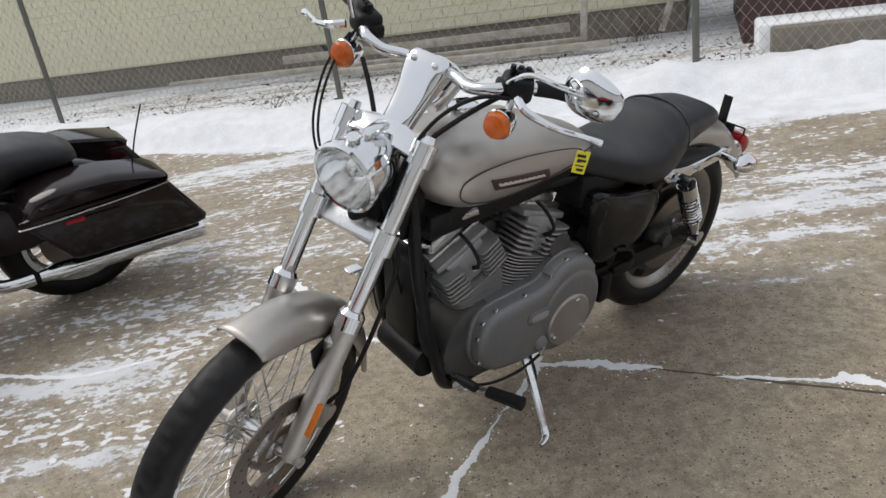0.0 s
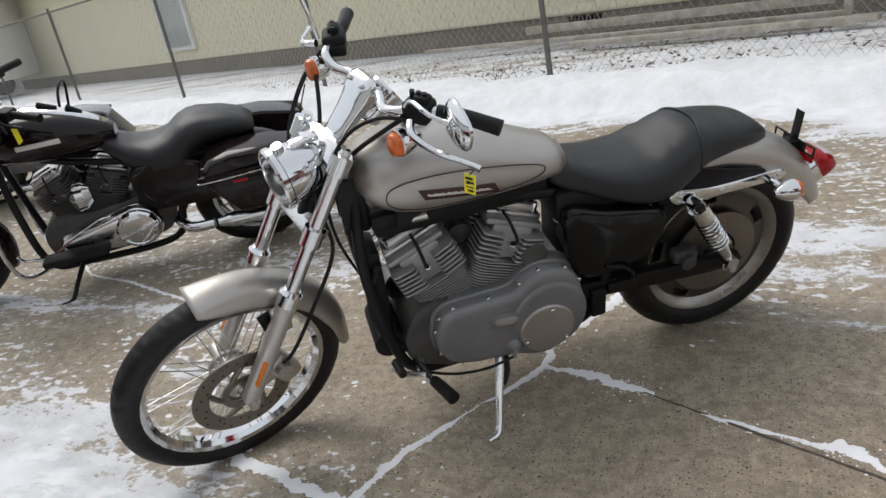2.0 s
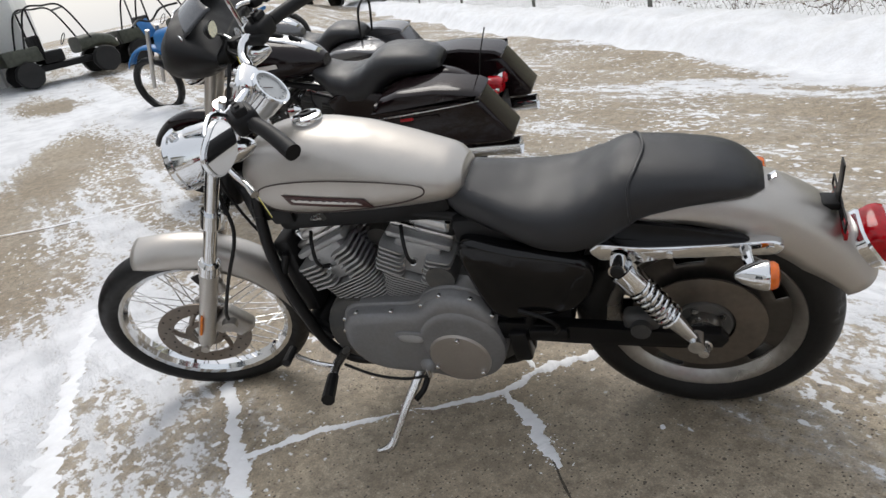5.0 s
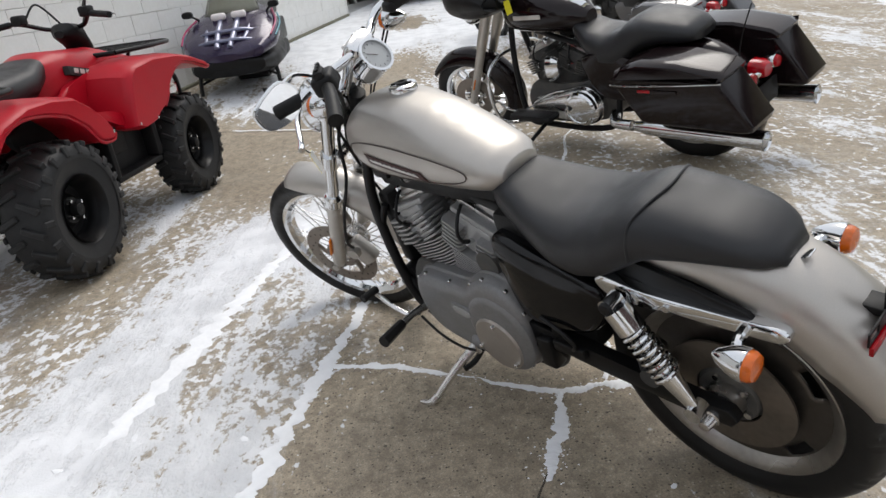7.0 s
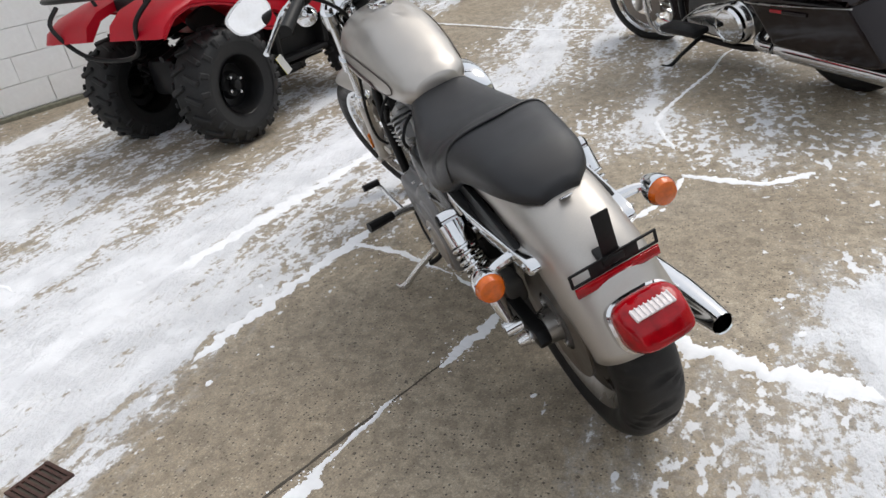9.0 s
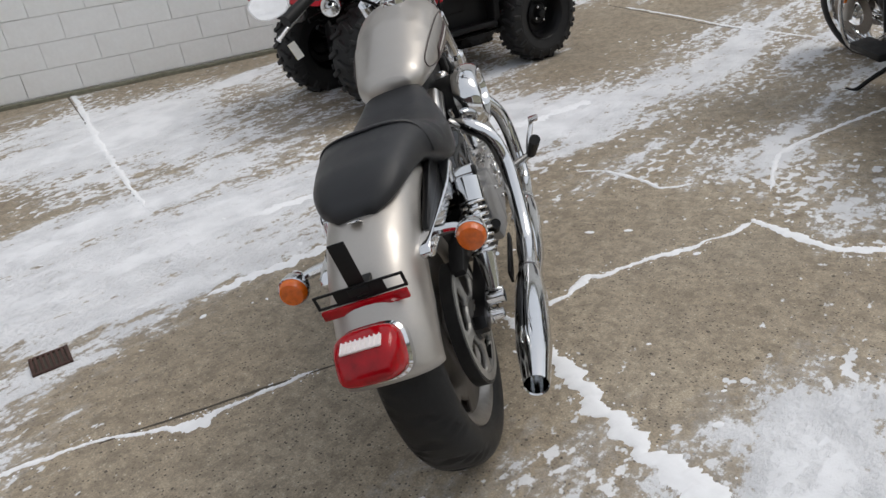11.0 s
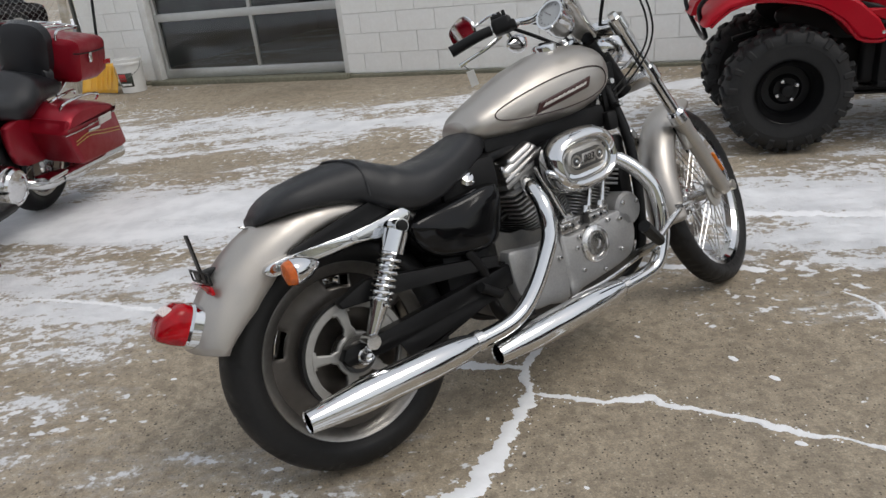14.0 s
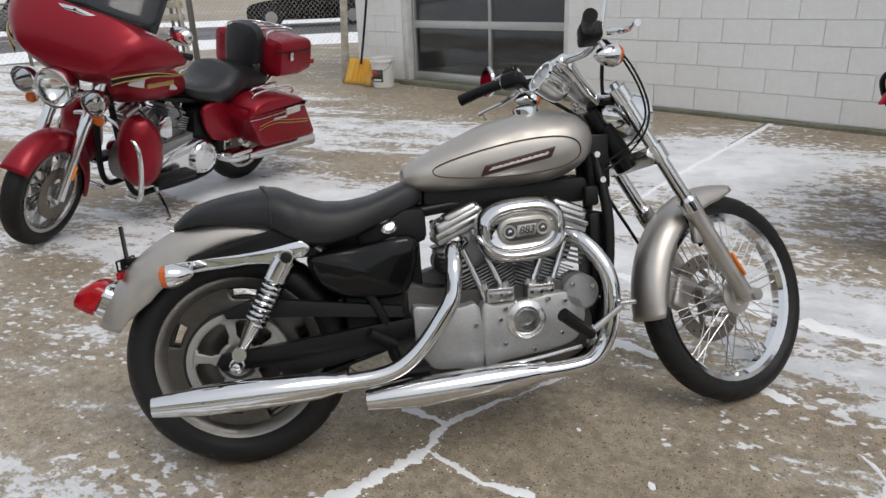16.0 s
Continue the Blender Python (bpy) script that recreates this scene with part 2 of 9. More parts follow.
BLACK = mat("black_enamel", (0.004, 0.004, 0.0045), 0.10, 0.0, 0.1, 90, dust=0.02, dust_color=(0.06, 0.055, 0.05), spec=0.35)
BLACK_FRAME = mat("black_frame", (0.005, 0.005, 0.0055), 0.34, 0.0, 0.15, 90, dust=0.06, dust_color=(0.04, 0.036, 0.032), spec=0.28)
BLACK_PLASTIC = mat("black_plastic", (0.007, 0.007, 0.0075), 0.48, 0.0, 0.2, 120, 0.2, 400, dust=0.08, dust_color=(0.04, 0.037, 0.034), spec=0.28)
LEATHER = mat("black_vinyl", (0.009, 0.0095, 0.0115), 0.36, 0.0, 0.15, 220, 0.35, 900, dust=0.06, dust_color=(0.05, 0.047, 0.044), spec=0.55)
RUBBER = mat("tyre_rubber", (0.009, 0.009, 0.0092), 0.46, 0.0, 0.25, 90, 0.2, 300, dust=0.30, dust_color=(0.022, 0.020, 0.019), spec=0.35)
ORANGE = mat("amber_lens", (0.78, 0.15, 0.008), 0.08, 0.0, 0.25, 90, 0.6, 260, coat=0.5, through_light=0.2)
AMBER_REFLECTOR = mat("amber_reflector", (0.75, 0.20, 0.02), 0.2, 0.0, 0.1, 300, 0.4, 900)
RED_LENS = mat("red_lens", (0.32, 0.0015, 0.006), 0.05, 0.0, 0.45, 40, 0.12, 160, spec=0.45)
CLEAR_LENS = mat("clear_lens", (0.97, 0.98, 0.98), 0.01, 0.0, 0.02, 60, 0.12, 55, through_light=1.0, ior=1.25)
CLEAR_WINDOW = mat("frosted_window", (0.80, 0.74, 0.73), 0.12, 0.0, 0.1, 200, 0.5, 200)
REFLECTOR = mat("lamp_reflector", (0.8, 0.8, 0.8), 0.08, 1.0, 0.05, 40, 0.5, 24)
MIRROR = mat("mirror_glass", (0.9, 0.9, 0.9), 0.02, 1.0)
DIAL = mat("dial_face", (0.42, 0.43, 0.43), 0.35, 0.2, 0.05, 60)
BADGE = mat("badge_maroon", (0.05, 0.018, 0.016), 0.4, 0.0, 0.1, 80)
BADGE_DARK = mat("badge_black", (0.012, 0.010, 0.010), 0.4, 0.0, 0.1, 80)
STRIPE = mat("pinstripe", (0.05, 0.035, 0.03), 0.4)
LETTER = mat("letter_silver", (0.62, 0.60, 0.57), 0.35, 0.4)
TAG_YELLOW = mat("yellow_tag", (0.85, 0.75, 0.03), 0.55, 0.0, 0.05)
TAG_WHITE = mat("white_tag", (0.75, 0.73, 0.68), 0.6, 0.0, 0.05)
INK = mat("printed_ink", (0.02, 0.02, 0.02), 0.6)

# ---------------------------------------------------------------- the silver cruiser
STEER_FOOT, STEER_DIR = V(1.651, 0, 0), V(-0.5, 0, 0.866)


def smooth_(a, b, x):
    t = min(max((x - a) / (b - a), 0), 1)
    return t * t * (3 - 2 * t)


def steered(degrees):
    return Matrix.Translation(STEER_FOOT) @ Matrix.Rotation(radians(degrees), 4, STEER_DIR) @ Matrix.Translation(-STEER_FOOT)


def tyre_profile(r_out, r_rim, half, crown=0.55):
    """A closed outline (along axle, radius) of a tyre."""
    pts = []
    h = r_out - r_rim
    for i in range(17):
        a = radians(-112 + 224 * i / 16)
        pts.append((half * math.copysign(abs(math.sin(a)) ** 0.8, a), r_rim + h * 0.44 + h * 0.56 * math.cos(a)))
    pts += [(half * 0.62, r_rim - 0.006), (-half * 0.62, r_rim - 0.006)]
    return pts


def sipes(half, count, depth):
    """Curved tread grooves."""
    def bend(a, k, z):
        if k > 16 or abs(z) > half * 0.93:
            return 0.0
        s = abs(z) / half
        for side, shift in ((1, 0.0), (-1, 0.5)):
            if z * side > -half * 0.12:
                ph = (a * count / (2 * math.pi) + shift + 0.95 * s * s - 0.2 * s) % 1.0
                if ph < 0.12:
                    return -depth
        return 0.0
    return bend


def fork_at(t, y):
    """A point on a fork leg: t from 0 at the cap to 1 at the axle."""
    return V(1.126 + 0.396 * t, y, 0.985 - 0.66 * t)


def bullet_lamp(parent, c, axis, lens_material, size=0.032, length=0.085, m=None):
    """A chrome bullet turn signal; the lens sits at the axis end."""
    q = Vector(axis).to_track_quat("Z", "Y").to_matrix().to_4x4()
    mm = Matrix.Translation(c) @ q
    prof = [(-length * 0.62, 0.0005), (-length * 0.6, size * 0.22), (-length * 0.45, size * 0.55), (-length * 0.2, size * 0.86), (0, size), (0.012, size * 1.02), (0.014, size * 0.96), (0.008, size * 0.9)]
    shell = part("turn_signal", turned(prof, mm, 28), CHROME, parent, "chrome bullet turn signal", m)
    part("lens", turned([(0.006, size * 0.93), (0.022, size * 0.92), (0.030, size * 0.78), (0.034, size * 0.4), (0.035, 0.0005)], mm, 28), lens_material, shell, "amber plastic lens")
    return shell


def helix(bm, p0, p1, radius, wire, turns, seg=8, steps=20):
    p0, p1 = Vector(p0), Vector(p1)
    q = (p1 - p0).to_track_quat("Z", "Y")
    n, L = int(turns * steps), (p1 - p0).length
    pts = [p0 + q @ Vector((radius * math.cos(2 * math.pi * i / steps), radius * math.sin(2 * math.pi * i / steps), L * i / n)) for i in range(n + 1)]
    tb(bm, pts, wire, seg, 1)


def spokes(parent, c, r_hub, r_rim, count, half, wire=0.0021):
    bm = bmesh.new()
    cy(bm, (0, 0, 0), (0, 0, 1), wire, None, 6, False)
    first = None
    for i in range(count):
        side = 1 if i % 2 else -1
        a0 = 2 * math.pi * i / count
        a1 = a0 + (0.42 if (i // 2) % 2 else -0.42)
        p0 = c + V(r_hub * math.cos(a0), side * half, r_hub * math.sin(a0))
        p1 = c + V(r_rim * math.cos(a1), side * 0.006, r_rim * math.sin(a1))
        q = (p1 - p0).to_track_quat("Z", "Y").to_matrix().to_4x4()
        m = Matrix.Translation(p0) @ q @ Matrix.Diagonal((1, 1, (p1 - p0).length, 1))
        if first is None:
            first = part("spoke", bm, CHROME_WORN, parent, "", m)
        else:
            share("spoke", first, parent, m)


# tank surface: (x, top, bottom, half width)
TANK = [(0.500, 0.810, 0.768, 0.052), (0.508, 0.828, 0.755, 0.076), (0.53, 0.843, 0.748, 0.092), (0.56, 0.856, 0.745, 0.101), (0.64, 0.891, 0.742, 0.116), (0.74, 0.932, 0.740, 0.128), (0.84, 0.957, 0.742, 0.136),
        (0.92, 0.966, 0.748, 0.140), (0.98, 0.962, 0.762, 0.136), (1.03, 0.948, 0.786, 0.120), (1.06, 0.925, 0.815, 0.094), (1.075, 0.900, 0.842, 0.058), (1.080, 0.885, 0.858, 0.02)]


def tank_y(x, z, power=2.5):
    xs = [t[0] for t in TANK]
    top, bot, w = (float(np.interp(x, xs, [t[k] for t in TANK])) for k in (1, 2, 3))
    zc = bot + (top - bot) * 0.42
    h = top - zc if z > zc else zc - bot
    s = min(abs(z - zc) / h, 0.999)
    return w * (1 - s ** power) ** (1 / power)


def tank_mesh():
    bm = bmesh.new()
    xs = [t[0] for t in TANK]
    rings = []
    line = np.concatenate([[0.5, 0.503], np.linspace(0.51, 1.07, 40), [1.076, 1.08]])
    for x in line:
        def soft(k):
            return sum(float(np.interp(x + d, xs, [t[k] for t in TANK])) for d in (-0.012, -0.006, 0, 0.006, 0.012)) / 5
        top, bot, w = soft(1), soft(2), soft(3)
        zc = bot + (top - bot) * 0.42
        ring = []
        for i in range(40):
            a = 2 * math.pi * i / 40
            c, s = math.cos(a), math.sin(a)
            h = top - zc if s > 0 else zc - bot
            p = 2.5 if s < 0 else 2.25
            ring.append((x, w * math.copysign(abs(c) ** (2 / p), c), zc + h * math.copysign(abs(s) ** (2 / p), s)))
        rings.append(ring)
    loft(bm, rings)
    return bm


def on_tank(parent, name, material, outline, label, side, lift=0.0025):
    """A patch that lies on the tank's side, from a grid of (u, v) -> (x, z)."""
    bm = bmesh.new()
    n, k = 24, 5
    rows = [[bm.verts.new((*(lambda p: (p[0], side * (tank_y(*p) + lift), p[1]))(outline(i / n, j / k)),)) for j in range(k + 1)] for i in range(n + 1)]
    for a, b in zip(rows, rows[1:]):
        for j in range(k):
            bm.faces.new((a[j], a[j + 1], b[j + 1], b[j]))
    return part(name, bm, material, parent, label, solid=0.0015)


def seat_mesh():
    rows = [(0.548, 0.795, 0.730, 0.060), (0.535, 0.800, 0.712, 0.082), (0.48, 0.778, 0.688, 0.100), (0.40, 0.752, 0.660, 0.130), (0.33, 0.742, 0.634, 0.150), (0.26, 0.746, 0.622, 0.156),
            (0.20, 0.770, 0.634, 0.152), (0.15, 0.796, 0.660, 0.142), (0.125, 0.802, 0.676, 0.134), (0.10, 0.800, 0.690, 0.126), (0.02, 0.790, 0.702, 0.115), (-0.06, 0.774, 0.706, 0.102), (-0.108, 0.752, 0.704, 0.084),
            (-0.136, 0.728, 0.698, 0.060), (-0.145, 0.713, 0.696, 0.033)]
    xs = [r[0] for r in rows][::-1]
    rings = []
    for x in np.linspace(-0.145, 0.548, 56):
        top, bot, w = (float(np.mean([np.interp(x + d, xs, [r[k] for r in rows][::-1]) for d in (-0.015, 0, 0.015)])) for k in (1, 2, 3))
        ring = []
        zc = bot + (top - bot) * 0.30
        for i in range(36):
            a = 2 * math.pi * i / 36
            c, s = math.cos(a), math.sin(a)
            p = 2.7 if s > 0 else 4.0
            h = top - zc if s > 0 else zc - bot
            y = w * math.copysign(abs(c) ** (2 / p), c)
            ring.append((x, y, zc + h * math.copysign(abs(s) ** (2 / p), s) + (0.010 * (y / max(w, 0.01)) ** 2 if s > 0 and 0.2 < x < 0.5 else 0)))
        rings.append(ring)
    bm = bmesh.new()
    loft(bm, rings)
    return bm


def fender_arch(c, r, half, a0, a1, skirt, steps=40, power=2.6):
    """A fender round the axle at c: skirt(a) gives how far its sides reach in."""
    rings = []
    for i in range(steps + 1):
        a = radians(a0 + (a1 - a0) * i / steps)
        depth = skirt(a0 + (a1 - a0) * i / steps)
        ring = []
        for k in range(25):
            s = radians(-90 + 180 * k / 24)
            y = half * math.copysign(abs(math.sin(s)) ** (2 / power), s)
            rr = r - depth * (1 - abs(math.cos(s)) ** (2 / power))
            ring.append(c + V(rr * math.cos(a), y, rr * math.sin(a)))
        rings.append(ring)
    bm = bmesh.new()
    loft(bm, rings, False, False)
    return bm


def cylinder_block(parent, lean, coat):
    """One finned cylinder with its head and rocker box; lean in degrees towards the front."""
    base = pose(0.805, 0, 0.285, 0, lean, 0)
    core = part("cylinder", turned([(0.10, 0.062), (0.36, 0.062)], base, 24), coat, parent, "finned engine cylinder")

    def fin_mesh(corner):
        fin = bmesh.new()
        bx(fin, (0, 0, 0), (1, 1, 0.0040), None, 0.0)
        es = [e for e in fin.edges if abs(e.verts[0].co.z - e.verts[1].co.z) > 0.001]
        bmesh.ops.bevel(fin, geom=es, offset=corner, segments=3, profile=0.5, affect="EDGES")
        return fin
    first = None
    for i in range(14):                      # close thin fins round the barrel
        m = base @ pose(0, 0, 0.128 + 0.0100 * i) @ Matrix.Diagonal((0.158 + 0.0024 * i, 0.160 + 0.0022 * i, 0.95, 1))
        if first is None:
            first = part("fin", fin_mesh(0.22), coat, core, "", m)
        else:
            share("fin", first, core, m)
    bm = bmesh.new()
    bx(bm, (0, 0, 0.318), (0.128, 0.150, 0.108), base, 0.012)
    part("cylinder_head", bm, coat, core)
    first = None
    for i in range(6):                       # deeper fins of the head, open round the plug
        for sx in (-1, 1):
            for sy in (-1, 1):
                m = base @ pose(sx * 0.063, sy * 0.058, 0.274 + 0.0150 * i, 0, -6 * sx, 0) @ Matrix.Diagonal((0.078 - 0.002 * i, 0.088, 1.5, 1))
                if first is None:
                    first = part("fin", fin_mesh(0.16), coat, core, "", m)
                else:
                    share("fin", first, core, m)
    bm = bmesh.new()
    bx(bm, (0, -0.006, 0.376), (0.176, 0.156, 0.020), base, 0.007)
    part("rocker_base", bm, coat, core)
    bm = bmesh.new()
    bx(bm, (0, -0.022, 0.394), (0.172, 0.140, 0.018), base, 0.007)
    bx(bm, (0.0, -0.026, 0.410), (0.156, 0.126, 0.040), base, 0.018, 5)
    bx(bm, (0.012, -0.050, 0.424), (0.112, 0.076, 0.034), base, 0.016, 4)
    bx(bm, (-0.02, 0.006, 0.420), (0.092, 0.050, 0.024), base, 0.011, 3)
    rocker = part("rocker_box", bm, POLISHED, core, "polished rocker cover")
    for sx in (-0.062, 0.062):
        for sy in (-0.072, 0.030):
            part("bolt", turned([(0.395, 0.008), (0.430, 0.008), (0.434, 0.004)], base @ pose(sx, sy, 0), 8), CHROME, rocker)
    # spark plug and lead on the open side
    part("spark_plug", rods([(base @ V(0, 0.07, 0.315), base @ V(0, 0.098, 0.325))], 0.0075), CHROME, core)
    part("plug_boot", tube([base @ V(0, 0.092, 0.323), base @ V(0, 0.112, 0.340)], [0.0075, 0.006]), BLACK_PLASTIC, core, "black rubber plug boot")
    p = base @ V(0, 0.116, 0.345)
    part("plug_lead", tube([p, p + V(0.004, 0.004, 0.025), p + V(0.012, -0.02, 0.06), p + V(0.02, -0.05, 0.08)], 0.005), BLACK_PLASTIC, core, "black plug lead")
    for sx in (-0.030, 0.030):
        part("bolt", rods([(base @ V(sx, 0.070, 0.300), base @ V(sx, 0.090, 0.300))], 0.0075, 8), CHROME, core)
    # push rod tubes on the other side
    for dx in (-0.030, 0.022):
        part("pushrod_tube", tube([V(0.805 + lean * 0.0028 + dx * 1.2, -0.105, 0.425), base @ V(dx, -0.098, 0.37)], 0.0095, 12), CHROME, core, "chrome pushrod tube")
        part("tube_collar", rods([(V(0.805 + lean * 0.0028 + dx * 1.2, -0.105, 0.455), V(0.805 + lean * 0.0028 + dx * 1.2 + lean * 0.0003, -0.105, 0.475))], 0.0135, 14), CHROME_WORN, core)
    bm = bmesh.new()
    bx(bm, (0.805 + lean * 0.0027, -0.105, 0.440), (0.085, 0.05, 0.045), None, 0.008)
    bx(bm, (0.805 + lean * 0.0027, -0.112, 0.456), (0.078, 0.046, 0.010), None, 0.003)
    part("tappet_block", bm, POLISHED, core, "polished tappet block")
    for sx in (-0.03, 0.0, 0.03):
        part("bolt", rods([(V(0.805 + lean * 0.0027 + sx, -0.128, 0.440), V(0.805 + lean * 0.0027 + sx, -0.136, 0.440))], 0.006, 8), CHROME, core)
    return core


def silver_cruiser():
    root = thing("motorcycle", pose(0.661, 2.363, 0, 0, 0, 217.8) @ pose(0, 0, 0, -14.5, 0, 0),
                 "pewter silver cruiser motorcycle with chrome pipes leaning on its side stand", "motorcycle", "motorcycles on the lot")
    S = steered(20.5)
    rear, front = V(-0.004, 0, 0.325), V(1.529, 0, 0.330)

    # rear wheel
    mr = Matrix.Translation(rear) @ YAX
    rim = part("rear_wheel", turned([(-0.052, 0.217), (-0.058, 0.231), (-0.054, 0.235), (-0.046, 0.219), (-0.02, 0.207), (0.02, 0.207), (0.046, 0.219), (0.054, 0.235), (0.058, 0.231), (0.052, 0.217), (0.034, 0.201), (-0.034, 0.201)], mr, 72, True), WHEEL, root, "disc-type cast rear wheel with slots")
    part("tyre", turned(tyre_profile(0.315, 0.226, 0.072), mr, 264, True, sipes(0.072, 13, 0.006)), RUBBER, rim, "wide black rear tyre")
    for y, inner in ((0.028, 0.0), (-0.028, 0.0)):
        bm = bmesh.new()
        seg = 100
        for i in range(seg):
            a0, a1 = 2 * math.pi * i / seg, 2 * math.pi * (i + 1) / seg
            gap = (i % 20) < 6
            rows = [(0.03, 0.0), (0.105, 0.010), (0.160, 0.004), (0.170, 0.003), (0.197, -0.002), (0.207, -0.004), (0.211, -0.004)]
            for (ra, da), (rb, db) in zip(rows, rows[1:]):
                if gap and 0.165 < ra < 0.196:
                    continue
                f = []
                for a, r, d in ((a0, ra, da), (a1, ra, da), (a1, rb, db), (a0, rb, db)):
                    f.append(bm.verts.new(rear + V(r * math.cos(a), y + math.copysign(d, y), r * math.sin(a))))
                bm.faces.new(f)
        bmesh.ops.remove_doubles(bm, verts=bm.verts, dist=1e-5)
        part("wheel_disc", bm, WHEEL_FACE, rim, "dull slotted alloy wheel face", solid=0.006)
    part("hub", turned([(-0.115, 0.018), (-0.11, 0.036), (-0.06, 0.045), (0.06, 0.045), (0.10, 0.040), (0.105, 0.018)], mr, 32), WHEEL, rim)
    # drive pulley with five spokes on the right, brake disc on the left
    bm = bmesh.new()
    lathe(bm, [(-0.100, 0.124), (-0.100, 0.140), (-0.066, 0.140), (-0.066, 0.124)], mr, 72, True)
    pulley = part("belt_pulley", bm, PULLEY, rim, "dull grey five-spoke belt pulley")
    bm = bmesh.new()
    seg, radii = 100, (0.040, 0.058, 0.066, 0.072, 0.104, 0.112, 0.118, 0.126)
    for i in range(seg):
        a0, a1 = 2 * math.pi * i / seg + 0.3, 2 * math.pi * (i + 1) / seg + 0.3
        k = i % 20
        for ra, rb in zip(radii, radii[1:]):
            edge = 4 if 0.070 < ra < 0.110 else 5 if 0.062 < ra < 0.114 else 6 if 0.056 < ra < 0.117 else 30
            if edge <= k < 20 - (edge - 4) and ra > 0.05 and ra < 0.117:
                continue
            bm.faces.new([bm.verts.new(rear + V(r * math.cos(a), -0.090 - 0.006 * math.cos((r - 0.08) * 30), r * math.sin(a))) for a, r in ((a0, ra), (a1, ra), (a1, rb), (a0, rb))])
    bmesh.ops.remove_doubles(bm, verts=bm.verts, dist=1e-5)
    part("pulley_face", bm, PULLEY, rim, "spoked face of the pulley", solid=0.012)
    bm = bmesh.new()
    prev = None
    for i in range(31):
        a = radians(78 + 190 * i / 30)
        row = [bm.verts.new(rear + V(r * math.cos(a), y, r * math.sin(a))) for r, y in ((0.141, -0.097), (0.148, -0.097), (0.148, -0.069), (0.141, -0.069))]
        if prev:
            ring_between(bm, prev, row)
        prev = row
    part("belt_wrap", bm, RUBBER, rim, "black toothed drive belt")
    part("brake_disc", turned([(0.060, 0.075), (0.060, 0.146), (0.066, 0.146), (0.066, 0.075)], mr, 64, True), DISC, rim, "worn steel brake disc")
    part("pulley_hub", turned([(-0.108, 0.028), (-0.108, 0.046), (-0.070, 0.050), (-0.070, 0.028)], mr, 36, True), ENGINE_DARK, rim)
    bolt = None
    for i in range(5):
        m = Matrix.Translation(rear) @ pose(0, 0, 0, 0, 72 * i, 0) @ pose(0.055, 0, 0)
        if bolt is None:
            bolt = part("disc_bolt", rods([(V(0, 0.05, 0), V(0, 0.078, 0))], 0.009, 8), CHROME_WORN, rim, "", m)
        else:
            share("disc_bolt", bolt, rim, m)
    bm = bmesh.new()
    cy(bm, rear + V(0, 0.05, 0), rear + V(0, 0.07, 0), 0.076, 0.066, 32)
    part("disc_carrier", bm, ENGINE_DARK, rim)
    for s in (1, -1):
        part("axle_nut", turned([(0.118, 0.012), (0.122, 0.021), (0.142, 0.021), (0.144, 0.017), (0.168, 0.012), (0.170, 0.006)], Matrix.Translation(rear) @ pose(0, 0, 0, -90 * s, 0, 0), 12), CHROME_WORN, rim)

    # swing arm, belt and guards
    bm = bmesh.new()
    for y in (0.118, -0.118):
        plate(bm, [(0.50, 0.345), (0.50, 0.405), (0.30, 0.385), (0.05, 0.362), (-0.045, 0.356), (-0.06, 0.332), (-0.045, 0.310), (0.05, 0.312), (0.30, 0.328)], y - 0.016, y + 0.016, 0.006)
    cy(bm, (0.485, -0.12, 0.375), (0.485, 0.12, 0.375), 0.035)
    part("swing_arm", bm, BLACK_FRAME, root, "black swing arm")
    part("belt_guard", plated([(0.02, 0.488), (0.06, 0.502), (0.20, 0.478), (0.46, 0.438), (0.46, 0.402), (0.20, 0.436), (0.06, 0.448), (-0.02, 0.452), (-0.03, 0.470)], -0.128, -0.094, 0.005), BLACK_PLASTIC, root, "black plastic belt guard")
    part("drive_belt", plated([(0.0, 0.196), (0.45, 0.318), (0.45, 0.326), (0.0, 0.206)], -0.096, -0.070), RUBBER, root)
    part("lower_belt_guard", plated([(0.10, 0.318), (0.42, 0.352), (0.42, 0.325), (0.12, 0.270)], -0.134, -0.130, 0.001), BLACK_PLASTIC, root)
    bm = bmesh.new()
    bx(bm, (0.135, 0.102, 0.375), (0.085, 0.05, 0.07), pose(0, 0, 0), 0.016, 3)
    cy(bm, (0.135, 0.10, 0.375), (0.135, 0.142, 0.375), 0.028, 0.024)
    part("rear_brake_caliper", bm, ENGINE_DARK, root, "dark rear brake caliper")

    # rear fender and its struts
    def skirt(a):
        return float(np.interp(a, [40, 60, 100, 125, 140, 150, 160], [0.02, 0.030, 0.085, 0.112, 0.110, 0.092, 0.070]))
    part("rear_fender", fender_arch(rear + V(0.004, 0, 0.011), 0.391, 0.097, 42, 161, skirt, 44), PEWTER, root, "pewter metallic rear fender", solid=0.004)
    for s in (1, -1):
        p = [(0.222, 0.628), (0.210, 0.644), (0.190, 0.649), (0.10, 0.634), (-0.06, 0.622), (-0.150, 0.616), (-0.176, 0.602), (-0.172, 0.588), (-0.150, 0.582), (-0.05, 0.590), (0.08, 0.596), (0.14, 0.590), (0.185, 0.604), (0.205, 0.606)]
        bm = cushion(round_poly(p, 4), s * 0.116, s * 0.142, 0.008, 6, 0.004)
        for v in bm.verts:
            v.co.y -= s * 0.022 * float(smooth_(0.10, -0.17, v.co.x))
        st = part("fender_strut", bm, CHROME, root, "chrome fender strut")
